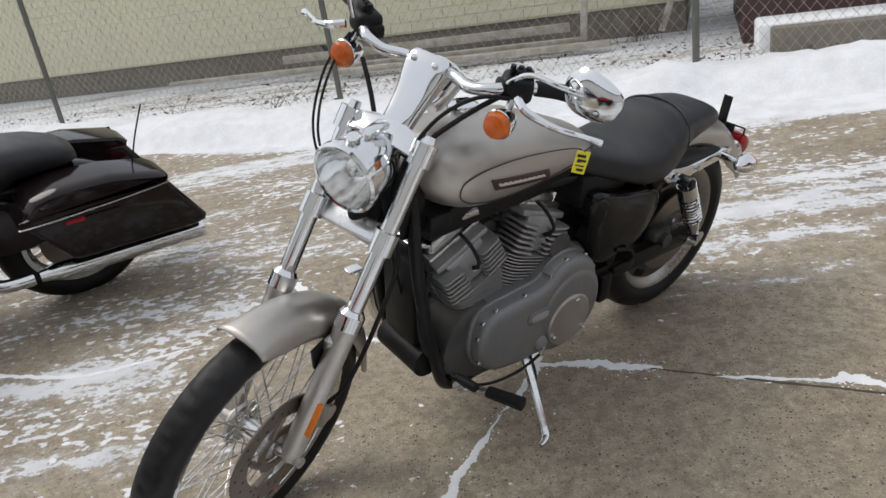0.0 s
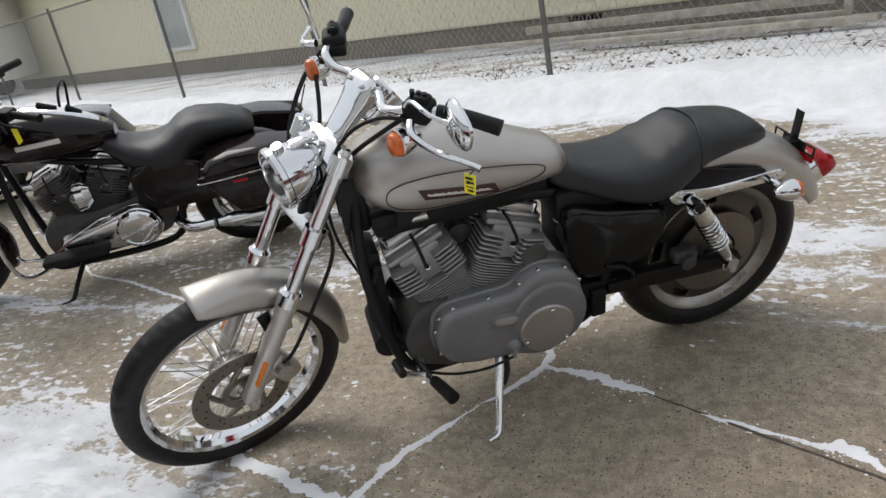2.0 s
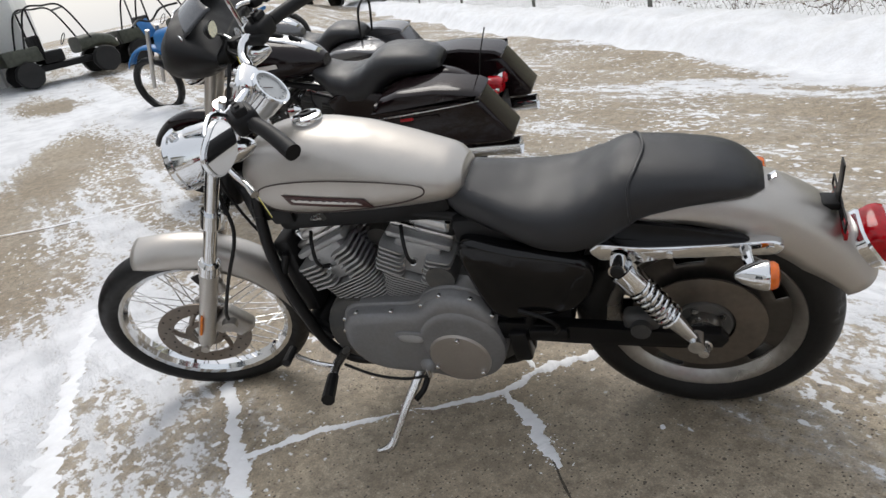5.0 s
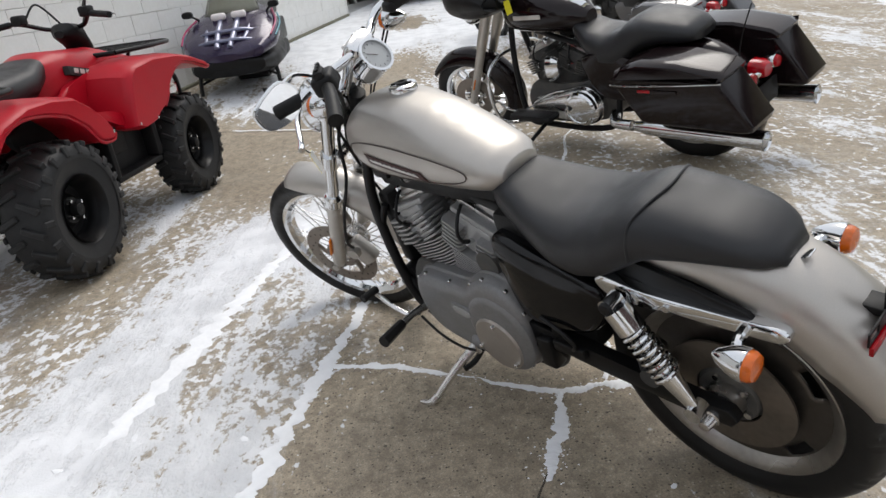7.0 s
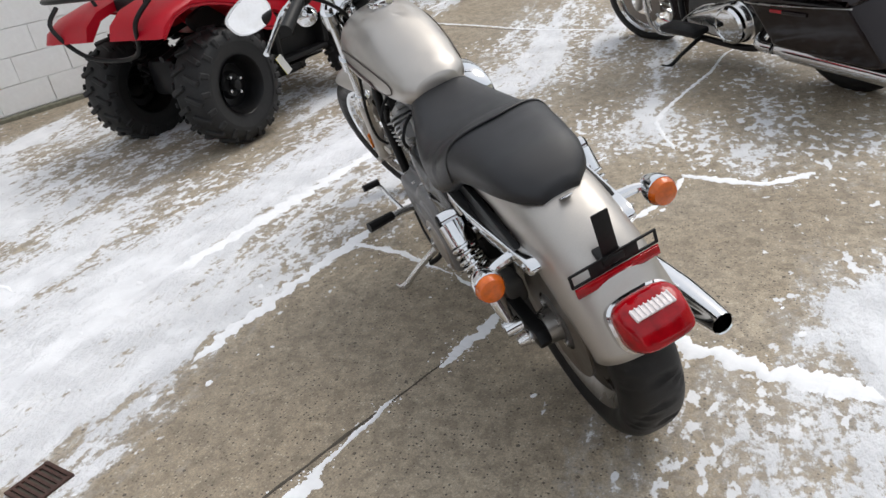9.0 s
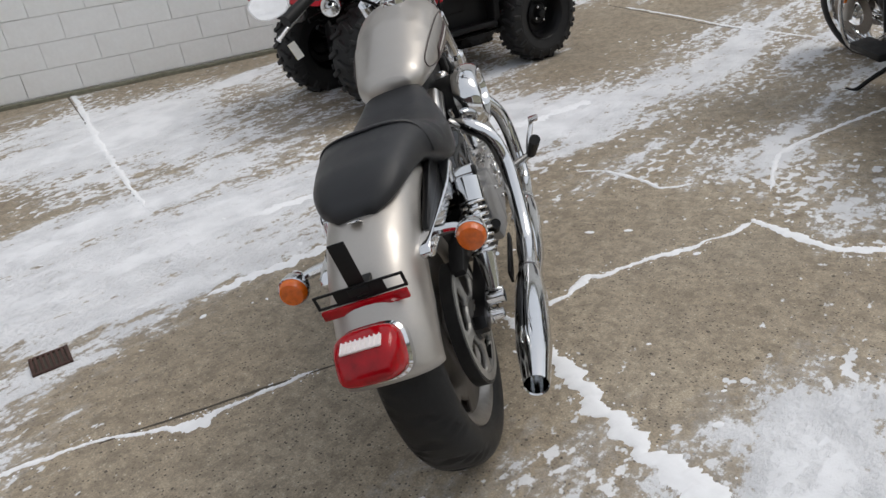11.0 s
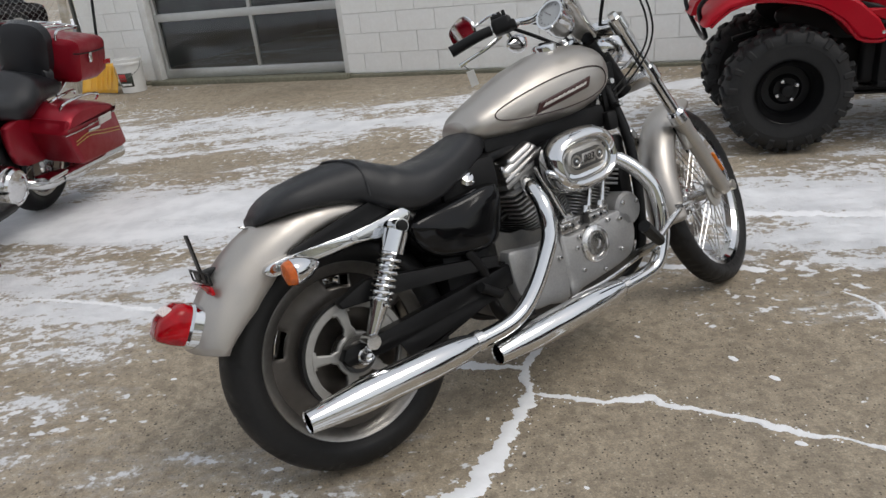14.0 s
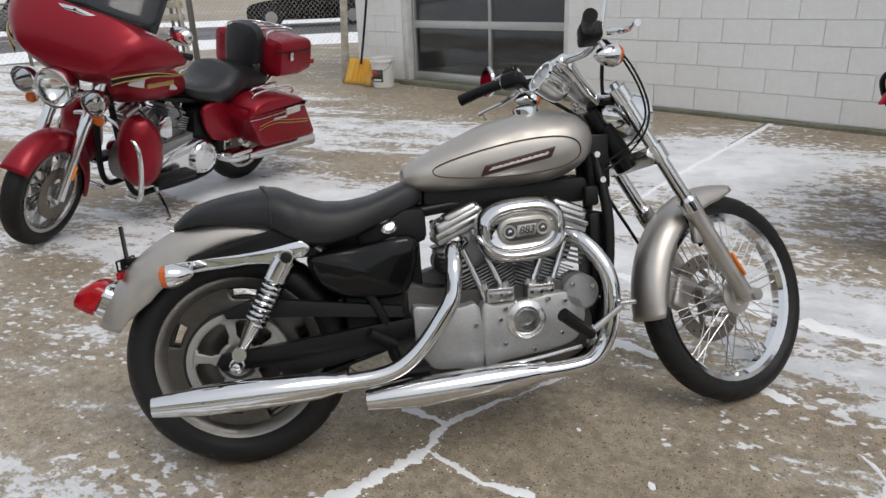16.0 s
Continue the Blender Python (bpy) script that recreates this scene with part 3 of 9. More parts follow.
        for x, z, y in ((0.05, 0.612, 0.138), (-0.15, 0.600, 0.116)):
            part("bolt", rods([(V(x, s * y, z), V(x, s * (y + 0.009), z))], 0.008, 10), CHROME_WORN, st)
        part("strut_backing", plated([(0.24, 0.60), (0.20, 0.70), (0.05, 0.668), (-0.10, 0.630), (-0.13, 0.60)], s * 0.102, s * 0.116, 0.002), BLACK_FRAME, root)
        # shock absorber
        top, bot = V(0.158, s * 0.172, 0.612), V(0.010, s * 0.162, 0.363)
        d = (bot - top).normalized()
        bm = bmesh.new()
        cy(bm, top + d * 0.012, top + d * 0.068, 0.030, 0.031, 24)
        cy(bm, top + d * 0.190, bot - d * 0.012, 0.024, 0.013, 24)
        cy(bm, top + d * 0.06, bot - d * 0.05, 0.014, None, 16)
        for c in (top, bot):
            cy(bm, c - V(0, 0.020, 0), c + V(0, 0.020, 0), 0.019, None, 20)
        sh = part("shock_absorber", bm, CHROME, root, "chrome rear shock absorber")
        bm = bmesh.new()
        helix(bm, top + d * 0.070, top + d * 0.198, 0.0275, 0.0046, 8)
        part("spring", bm, CHROME, sh, "bright coil spring")
        part("cap", turned([(0.018, 0.016), (0.026, 0.014), (0.028, 0.006)], Matrix.Translation(top) @ pose(0, 0, 0, -90 * s, 0, 0), 16), BLACK_PLASTIC, sh)
        # rear turn signal
        part("signal_stalk", tube([V(-0.10, s * 0.112, 0.606), V(-0.105, s * 0.160, 0.604), V(-0.112, s * 0.182, 0.597)], [0.013, 0.011, 0.009]), CHROME, root)
        bullet_lamp(root, V(-0.128, s * 0.197, 0.593), (-1, 0, -0.05), ORANGE)

    # tail lamp, plate bracket and seat bolt
    a = radians(150.5)
    nrm = V(math.cos(a), 0, math.sin(a))
    tm = Matrix.Translation(rear + nrm * 0.392) @ nrm.to_track_quat("Z", "Y").to_matrix().to_4x4()

    def lamp_ring(w, h, z, dy=0.0, n=36):
        return [tm @ V(x, y + dy, z) for x, y in egg(w, h, n, 3.6)]
    bm = bmesh.new()
    loft(bm, [lamp_ring(0.132, 0.104, -0.012), lamp_ring(0.134, 0.106, 0.010), lamp_ring(0.124, 0.098, 0.016)])
    tl = part("tail_lamp", bm, CHROME, root, "red tail lamp in a chrome base")
    bm = bmesh.new()
    loft(bm, [lamp_ring(0.122, 0.096, 0.012), lamp_ring(0.127, 0.100, 0.034), lamp_ring(0.124, 0.094, 0.050, -0.002), lamp_ring(0.116, 0.078, 0.062, -0.009), lamp_ring(0.104, 0.058, 0.074, -0.016), lamp_ring(0.088, 0.044, 0.079, -0.018), lamp_ring(0.05, 0.024, 0.081, -0.018)])
    part("lens", bm, RED_LENS, tl, "red plastic lens")
    win = part("clear_window", box_at(tm @ pose(0, 0.0225, 0.0665, -46, 0, 0), (0.078, 0.026, 0.005), 0.002), CLEAR_WINDOW, tl, "clear plate-light window")
    bm = bmesh.new()
    for i in range(9):
        bx(bm, (-0.036 + 0.009 * i, 0, 0.0032), (0.0025, 0.027, 0.0014), tm @ pose(0, 0.0225, 0.0675, -46, 0, 0))
    part("window_ribs", bm, CLEAR_WINDOW, win)
    bm = bmesh.new()
    mb = Matrix.Translation(V(-0.292, 0, 0.618)) @ pose(0, 0, 0, 0, -4, 0)
    for z in (0.014, -0.012):
        bx(bm, (0, 0, z), (0.004, 0.178, 0.005), mb, 0.001)
    for y in (-0.087, -0.03, 0.03, 0.087):
        bx(bm, (0, y, 0.001), (0.004, 0.006 if abs(y) > 0.05 else 0.04, 0.030), mb, 0.001)
    bx(bm, (0.004, 0, 0.055), (0.004, 0.034, 0.100), mb, 0.002)
    bx(bm, (0.030, 0, 0.004), (0.07, 0.045, 0.018), mb, 0.004)
    br = part("plate_bracket", bm, BLACK_PLASTIC, root, "empty black licence plate bracket")
    bm = bmesh.new()
    bx(bm, (-0.004, 0, -0.026), (0.008, 0.172, 0.020), mb, 0.002)
    part("reflector_strip", bm, RED_LENS, br, "red reflector strip")
    part("seat_bolt", box_at(pose(-0.156, 0, 0.697, 0, 30, 0), (0.034, 0.026, 0.004), 0.002), CHROME, root)

    # tank
    tank = part("fuel_tank", tank_mesh(), PEWTER, root, "pewter metallic fuel tank with maroon badges", angle=60)
    for s in (1, -1):
        def badge(u, v):
            x = 0.712 + 0.205 * u + 0.014 * v
            return x, 0.782 + 0.040 * u + 0.030 * v
        on_tank(tank, "badge", BADGE, badge, "maroon tank badge", s, 0.0022)
        on_tank(tank, "badge_lettering", LETTER, lambda u, v: (0.735 + 0.170 * u + 0.006 * v, 0.7965 + 0.033 * u + 0.010 * v * (0.50 + 0.50 * abs(math.sin(31 * u)))), "silver script lettering too small to read", s, 0.0040)
        line = []
        for i in range(49):
            a = 2 * math.pi * i / 48
            x = 0.795 + 0.215 * math.cos(a) - 0.02 * math.sin(a)
            taper = 0.5 + 0.5 * (x - 0.58) / 0.43
            z = 0.824 + 0.10 * (x - 0.795) + 0.062 * max(taper, 0.25) * math.copysign(abs(math.sin(a)) ** 0.8, math.sin(a))
            line.append(V(x, s * (tank_y(x, z) + 0.001), z))
        part("pinstripe", tube(line, 0.0018, 6, 1), STRIPE, tank, "dark brown pinstripe")
    cap = part("fuel_cap", turned([(-0.02, 0.036), (0.006, 0.040), (0.014, 0.038), (0.018, 0.030), (0.019, 0.001)], pose(0.885, -0.022, 0.960, 3, -3, 0), 32), CHROME, tank, "chrome fuel cap")
    part("cap_emblem", box_at(pose(0.885, -0.022, 0.979, 3, -3, 25), (0.06, 0.010, 0.004), 0.001), BLACK_PLASTIC, cap)
    part("cap_ring", turned([(0.016, 0.016), (0.021, 0.016), (0.021, 0.010), (0.016, 0.010)], pose(0.885, -0.022, 0.962, 3, -3, 0), 20, True), BLACK_PLASTIC, cap)

    # seat
    seat = part("seat", seat_mesh(), LEATHER, root, "black vinyl two-up seat", angle=60)
    seam = [V(0.124 - 0.030 * smooth_(0.13, 0.02, abs(y)), y, z) for y, z in [(-0.134, 0.70), (-0.129, 0.742), (-0.108, 0.778), (-0.065, 0.797), (0, 0.802), (0.065, 0.797), (0.108, 0.778), (0.129, 0.742), (0.134, 0.70)]]
    part("seam", tube(seam, 0.0035, 8), LEATHER, seat)

    # frame
    bm = bmesh.new()
    for s in (1, -1):
        tb(bm, [V(1.075, s * 0.03, 0.86), V(1.10, s * 0.085, 0.62), V(1.06, s * 0.105, 0.34), V(1.00, s * 0.090, 0.225), V(0.86, s * 0.075, 0.200), V(0.56, s * 0.08, 0.205), V(0.44, s * 0.10, 0.27), V(0.40, s * 0.12, 0.42), V(0.30, s * 0.11, 0.60)], 0.0165, 12)
        tb(bm, [V(1.06, s * 0.02, 0.87), V(0.80, s * 0.03, 0.735), V(0.50, s * 0.06, 0.69), V(0.22, s * 0.105, 0.64), V(0.0, s * 0.105, 0.60)], 0.018, 12)
    fr = V(1.118, 0, 0.92)
    cy(bm, V(1.13, 0, 0.902), V(1.205, 0, 0.772), 0.036, None, 24)
    for y in (-0.05, 0.05):
        bx(bm, (1.09, y, 0.80), (0.07, 0.012, 0.16), None, 0.005)
    part("frame", bm, BLACK_FRAME, root, "black tubular steel frame")
    bm = bmesh.new()
    bx(bm, (1.075, 0, 0.52), (0.055, 0.13, 0.26), pose(0, 0, 0), 0.014)
    bx(bm, (1.02, 0.05, 0.74), (0.07, 0.05, 0.05), None, 0.012)
    cy(bm, V(1.07, -0.085, 0.34), V(1.07, 0.085, 0.34), 0.045, None, 20)
    bx(bm, (1.055, -0.065, 0.700), (0.045, 0.035, 0.06), None, 0.01)
    part("electrics_cover", bm, BLACK_PLASTIC, root, "black plastic cover on the down tubes")
    for x, y, z in ((1.085, -0.095, 0.745), (1.075, -0.085, 0.82)):
        part("bolt", rods([(V(x, y + 0.03, z), V(x, y - 0.004, z))], 0.009, 14), CHROME_WORN, root)
    part("oil_cooler_hose", tube([V(1.06, 0.075, 0.62), V(1.10, 0.095, 0.52), V(1.085, 0.10, 0.40), V(1.03, 0.09, 0.31)], 0.011), BLACK_PLASTIC, root)
    part("coil_spring_cover", tube([V(0.955, 0.045, 0.715), V(0.90, 0.062, 0.728)], 0.012), CHROME_WORN, root)

    # engine
    eng = bmesh.new()
    plate(eng, round_poly([(1.00, 0.24), (1.03, 0.34), (0.98, 0.44), (0.90, 0.46), (0.805, 0.445), (0.70, 0.46), (0.58, 0.46), (0.47, 0.50), (0.42, 0.38), (0.46, 0.25), (0.60, 0.205), (0.85, 0.200)], 3), -0.10, 0.10, 0.015)
    engine = part("engine", eng, ENGINE_DARK, root, "silver air-cooled V-twin engine")
    for lean in (22.5, -22.5):
        cylinder_block(engine, lean, ENGINE)

    outline = round_poly([(0.948, 0.400), (0.955, 0.330), (0.925, 0.262), (0.86, 0.226), (0.78, 0.214), (0.705, 0.204), (0.650, 0.184), (0.585, 0.186), (0.515, 0.238), (0.480, 0.325), (0.484, 0.415), (0.515, 0.478), (0.565, 0.508), (0.625, 0.512), (0.672, 0.494), (0.712, 0.464), (0.80, 0.460), (0.885, 0.458), (0.928, 0.440)], 4)
    prim = part("primary_cover", stepped(outline, ((0.060, 0.004), (0.068, 0.0), (0.108, 0.0), (0.112, 0.003), (0.113, 0.007), (0.136, 0.010), (0.145, 0.013), (0.151, 0.019), (0.155, 0.028), (0.156, 0.040))), PRIMARY, root, "dusty silver primary cover in a shade-darkened grey")
    bulge = [(0.600 + 0.120 * math.cos(2 * math.pi * i / 40), 0.338 + 0.128 * math.sin(2 * math.pi * i / 40)) for i in range(40)]
    part("clutch_bulge", stepped(bulge, ((0.140, 0.0), (0.154, 0.002), (0.160, 0.010), (0.162, 0.022), (0.162, 0.03))), PRIMARY, prim)
    cap_ = round_poly([(0.690, 0.478), (0.640, 0.506), (0.585, 0.506), (0.548, 0.486), (0.575, 0.448), (0.655, 0.448)], 3)
    part("raised_web", stepped(cap_, ((0.100, 0.0), (0.130, 0.002), (0.138, 0.008))), PRIMARY, prim)
    part("derby_cover", turned([(0.150, 0.086), (0.163, 0.086), (0.168, 0.081), (0.1705, 0.060), (0.1715, 0.001)], pose(0.612, 0, 0.302) @ YAX, 48), DERBY, prim, "round bronze-grey derby cover")
    part("inspection_plate", plated(round_poly([(0.695, 0.352), (0.77, 0.356), (0.774, 0.394), (0.70, 0.390)], 3), 0.152, 0.161, 0.003), PRIMARY, prim)
    part("plate_face", plated(round_poly([(0.705, 0.360), (0.762, 0.363), (0.765, 0.386), (0.709, 0.383)], 3), 0.1605, 0.1625, 0.001), ENGINE, prim)
    first = None
    rim_line = inset_poly(outline, 0.010)
    spots = [rim_line[i] for i in (1, 6, 11, 17, 24, 31, 36, 41, 46, 52, 58, 63, 68, 73)]
    spots += [(0.612 + 0.074 * math.cos(radians(a)), 0.302 + 0.074 * math.sin(radians(a))) for a in (100, 220, 340)]
    for k, (x, z) in enumerate(spots):
        m = Matrix.Translation((x, 0.130 if k < 14 else 0.168, z)) @ YAX
        if first is None:
            first = part("bolt", turned([(0, 0.0068), (0.009, 0.0068), (0.011, 0.005), (0.011, 0.001)], Matrix(), 10), CHROME_WORN, prim, "", m)
        else:
            share("bolt", first, prim, m)
    part("drain_boss", turned([(0.10, 0.030), (0.150, 0.030), (0.166, 0.020), (0.172, 0.012), (0.173, 0.001)], pose(0.716, 0, 0.262) @ YAX, 24), PRIMARY, prim)
    part("gearbox", box_at(pose(0.50, 0.075, 0.44), (0.09, 0.06, 0.11), 0.02), ENGINE_DARK, root, "dark cast gearbox behind the cover")
    part("starter", rods([(V(0.62, 0.03, 0.53), V(0.62, 0.105, 0.53))], 0.040, 20), ENGINE_DARK, root)

    # cam cover side
    cam_cover = part("cam_cover", stepped(round_poly([(0.683, 0.414), (0.72, 0.414), (0.78, 0.417), (0.85, 0.426), (0.93, 0.434), (0.982, 0.410), (0.992, 0.350), (0.962, 0.290), (0.90, 0.268), (0.80, 0.254), (0.73, 0.246), (0.683, 0.241)], 3), ((-0.06, 0.0), (-0.132, 0.0), (-0.139, 0.003), (-0.142, 0.009))), ENGINE, root, "satin silver cam cover")
    part("sprocket_cover", stepped(round_poly([(0.679, 0.414), (0.62, 0.420), (0.54, 0.430), (0.490, 0.434), (0.486, 0.39), (0.490, 0.33), (0.508, 0.280), (0.538, 0.248), (0.60, 0.242), (0.679, 0.241)], 3), ((-0.06, 0.0), (-0.132, 0.0), (-0.139, 0.003), (-0.142, 0.009))), ENGINE, root, "satin silver sprocket cover")
    bm = bmesh.new()
    lathe(bm, [(0.160, 0.060), (0.168, 0.058), (0.169, 0.050), (0.172, 0.046), (0.174, 0.040), (0.168, 0.038), (0.168, 0.034), (0.176, 0.030), (0.176, 0.014), (0.172, 0.012), (0.172, 0.001)], pose(0.812, 0.023, 0.364, 90, 0, 0), 40)
    part("timer_cover", bm, CHROME_WORN, cam_cover, "round timer cover")
    part("oil_pump_cover", turned([(0.10, 0.056), (0.172, 0.054), (0.182, 0.046), (0.182, 0.001)], pose(0.985, 0.040, 0.425, 90, 0, 0), 32), ENGINE, cam_cover)
    for x, z in ((0.752, 0.402), (0.735, 0.372), (0.664, 0.365), (0.88, 0.418), (0.93, 0.408), (0.915, 0.315), (0.83, 0.276), (0.745, 0.300), (0.955, 0.452), (1.015, 0.442)):
        share("bolt", first, cam_cover, Matrix.Translation((x, -0.141 if x < 0.95 else -0.141, z)) @ pose(0, 0, 0, 90, 0, 0))

    # air cleaner with its number plate
    bm = bmesh.new()
    mc = pose(0.808, 0.028, 0.625, 0, -3, 0)
    def oval(w, h, y):
        return [mc @ V(x, y, z) for x, z in egg(w, h, 44, 2.6)]
    loft(bm, [oval(0.225, 0.150, -0.09), oval(0.232, 0.158, -0.165)])
    ac = part("air_cleaner", bm, BLACK_PLASTIC, root, "oval chrome air cleaner marked 883")
    bm = bmesh.new()
    loft(bm, [oval(0.252, 0.176, -0.150), oval(0.262, 0.186, -0.166), oval(0.263, 0.187, -0.182), oval(0.256, 0.180, -0.202), oval(0.242, 0.164, -0.217), oval(0.228, 0.148, -0.2245), oval(0.216, 0.132, -0.2265), oval(0.206, 0.118, -0.223), oval(0.198, 0.106, -0.214), oval(0.190, 0.098, -0.204), oval(0.150, 0.070, -0.198)])
    part("cover", bm, CHROME, ac, "polished chrome cover")
    bm = bmesh.new()
    plate(bm, [(x + 0.010, z) for x, z in pill(0.158, 0.076)], -0.206, -0.196, 0.004, mc)
    ins = part("insert", bm, ALLOY, ac, "grey insert plate")
    bm = bmesh.new()
    plate(bm, [(x + 0.010, z) for x, z in pill(0.134, 0.052)], -0.209, -0.204, 0.003, mc)
    part("insert_panel", bm, ENGINE_DARK, ac, "dark panel behind the number")
    for sx in (-0.038, 0.058):
        part("screw_dish", turned([(0.205, 0.020), (0.2105, 0.019), (0.2105, 0.015), (0.207, 0.010), (0.207, 0.001)], mc @ pose(sx, 0, 0, 90, 0, 0), 20), ALLOY, ac)
        part("screw", turned([(0.206, 0.007), (0.2115, 0.006), (0.2125, 0.001)], mc @ pose(sx, 0, 0, 90, 0, 0), 12), CHROME, ac)
    part("number_plate", plated([(-0.022, -0.016), (0.034, -0.016), (0.042, 0.016), (-0.014, 0.016)], -0.2115, -0.208, 0.001, mc), ALLOY, ac, "raised grey plate")
    txt = bpy.data.curves.new("number", "FONT")
    txt.body, txt.size, txt.align_x, txt.align_y, txt.extrude, txt.shear = "883", 0.030, "CENTER", "CENTER", 0.0012, 0.25
    txt.materials.append(BADGE_DARK)
    tx = new("number", txt)
    tx.parent = ac
    tx.matrix_basis = mc @ pose(0.010, -0.2120, 0, 90, 0, 0)
    bm = bmesh.new()
    bx(bm, (0.806, -0.06, 0.60), (0.10, 0.10, 0.07), None, 0.02)
    cy(bm, V(0.806, 0.0, 0.60), V(0.806, -0.11, 0.62), 0.035)
    part("carburettor", bm, ENGINE_DARK, root)

    # exhaust
    for name, line, muf in (("front_exhaust_pipe", [V(0.955, -0.095, 0.600), V(0.995, -0.140, 0.575), V(1.040, -0.185, 0.500), V(1.052, -0.200, 0.420), V(1.036, -0.203, 0.318), V(0.990, -0.203, 0.246), V(0.92, -0.203, 0.226), V(0.80, -0.203, 0.222)], (V(0.83, -0.203, 0.223), V(0.333, -0.203, 0.203))),
                            ("rear_exhaust_pipe", [V(0.645, -0.095, 0.600), V(0.612, -0.150, 0.585), V(0.602, -0.195, 0.540), V(0.588, -0.212, 0.462), V(0.545, -0.214, 0.395), V(0.490, -0.214, 0.330), V(0.43, -0.214, 0.286), V(0.36, -0.214, 0.268), V(0.24, -0.214, 0.264)], (V(0.275, -0.214, 0.265), V(-0.212, -0.218, 0.262)))):
        p = part(name, tube(line, 0.0235, 18, 8), CHROME, root, "chrome exhaust pipe with heat shield")
        c, e = muf
        d = (e - c).normalized()
        L = (e - c).length
        q = d.to_track_quat("Z", "Y").to_matrix().to_4x4()
        prof = [(-0.002, 0.0255), (0.02, 0.027), (0.06, 0.036), (0.16, 0.041), (L * 0.72, 0.0405), (L * 0.86, 0.034), (L - 0.006, 0.0275), (L, 0.0265), (L - 0.003, 0.024), (L - 0.10, 0.022), (L - 0.10, 0.001)]
        mu = part("muffler", turned(prof, Matrix.Translation(c) @ q, 36), CHROME, root, "tapered chrome muffler")
        part("bore", turned([(L - 0.09, 0.0235), (L - 0.012, 0.0242), (L - 0.09, 0.0225)], Matrix.Translation(c) @ q, 24), BLACK_FRAME, mu)
        part("clamp", turned([(-0.012, 0.026), (-0.012, 0.0285), (0.012, 0.0285), (0.012, 0.026)], Matrix.Translation(c) @ q, 24, True), CHROME_WORN, mu)
    part("exhaust_bracket", plated([(0.30, 0.26), (0.52, 0.27), (0.52, 0.245), (0.30, 0.225)], -0.16, -0.152, 0.001), BLACK_FRAME, root)

    # side covers
    part("oil_tank", cushion(round_poly([(0.512, 0.630), (0.38, 0.626), (0.225, 0.606), (0.212, 0.565), (0.245, 0.510), (0.32, 0.474), (0.45, 0.466), (0.498, 0.515)], 6), -0.04, -0.142, 0.030, 6, 0.05), BLACK, root, "gloss black oil tank")
    part("oil_filler", turned([(0.10, 0.001), (0.10, 0.022), (0.128, 0.026), (0.136, 0.018), (0.138, 0.001)], pose(0.440, 0.012, 0.598, 58, 0, 0), 24), CHROME, root)
    part("battery_cover", cushion(round_poly([(0.528, 0.665), (0.40, 0.640), (0.240, 0.598), (0.222, 0.530), (0.270, 0.452), (0.36, 0.420), (0.48, 0.420), (0.525, 0.52)], 6), 0.05, 0.142, 0.026, 6, 0.05), BLACK, root, "black battery side cover")
    for nm, c, size, bev in (("battery_box", (0.40, 0, 0.56), (0.26, 0.16, 0.18), 0.02), ("oil_pan", (0.40, 0, 0.42), (0.20, 0.20, 0.14), 0.02), ("under_seat_tray", (0.27, 0, 0.64), (0.40, 0.17, 0.06), 0.02),
                             ("backbone_cover", (0.80, 0, 0.722), (0.50, 0.12, 0.075), 0.015), ("seat_base", (0.45, 0, 0.66), (0.20, 0.20, 0.10), 0.02)):
        bm = bmesh.new()
        bx(bm, c, size, None, bev)
        part(nm, bm, BLACK_PLASTIC, root)
    bm = bmesh.new()
    bx(bm, (0.44, 0.13, 0.33), (0.05, 0.05, 0.10), None, 0.01)
    bx(bm, (0.36, 0.135, 0.37), (0.10, 0.03, 0.035), None, 0.008)
    tb(bm, [V(0.42, 0.15, 0.46), V(0.36, 0.155, 0.44), V(0.33, 0.15, 0.40), V(0.36, 0.14, 0.36)], 0.006)
    part("rear_brake_line", bm, BLACK_FRAME, root)
    part("passenger_peg", rods([(V(0.43, -0.14, 0.335), V(0.36, -0.16, 0.38))], 0.014), BLACK_PLASTIC, root)

    # foot controls
    bm = bmesh.new()
    tb(bm, [V(1.00, 0.09, 0.262), V(1.00, 0.17, 0.275), V(0.985, 0.225, 0.285)], [0.016, 0.014, 0.012])
    tb(bm, [V(1.00, 0.185, 0.285), V(1.05, 0.20, 0.318), V(1.085, 0.215, 0.365), V(1.078, 0.225, 0.385)], 0.008)
    sh = part("shift_lever", bm, CHROME_WORN, root, "chrome gear shift lever with rubber pegs")
    part("shift_rod", tube([V(0.99, 0.15, 0.255), V(0.90, 0.16, 0.222), V(0.80, 0.165, 0.214), V(0.72, 0.165, 0.232)], 0.0045), BLACK_FRAME, sh, "dark shift rod")
    part("shift_arm", tube([V(0.72, 0.165, 0.228), V(0.716, 0.168, 0.262)], 0.008), CHROME_WORN, sh)
    part("shift_peg", tube([V(1.078, 0.212, 0.386), V(1.070, 0.272, 0.392)], 0.0125), BLACK_PLASTIC, sh)
    part("foot_peg", tube([V(0.982, 0.228, 0.290), V(0.953, 0.322, 0.303)], [0.0165, 0.019]), BLACK_PLASTIC, sh, "ribbed rubber foot peg")
    bm = bmesh.new()
    tb(bm, [V(1.00, -0.09, 0.255), V(0.985, -0.20, 0.300), V(0.965, -0.255, 0.325)], [0.016, 0.014, 0.012])
    tb(bm, [V(0.955, -0.25, 0.325), V(1.00, -0.262, 0.362), V(1.045, -0.285, 0.405)], [0.011, 0.010, 0.008])
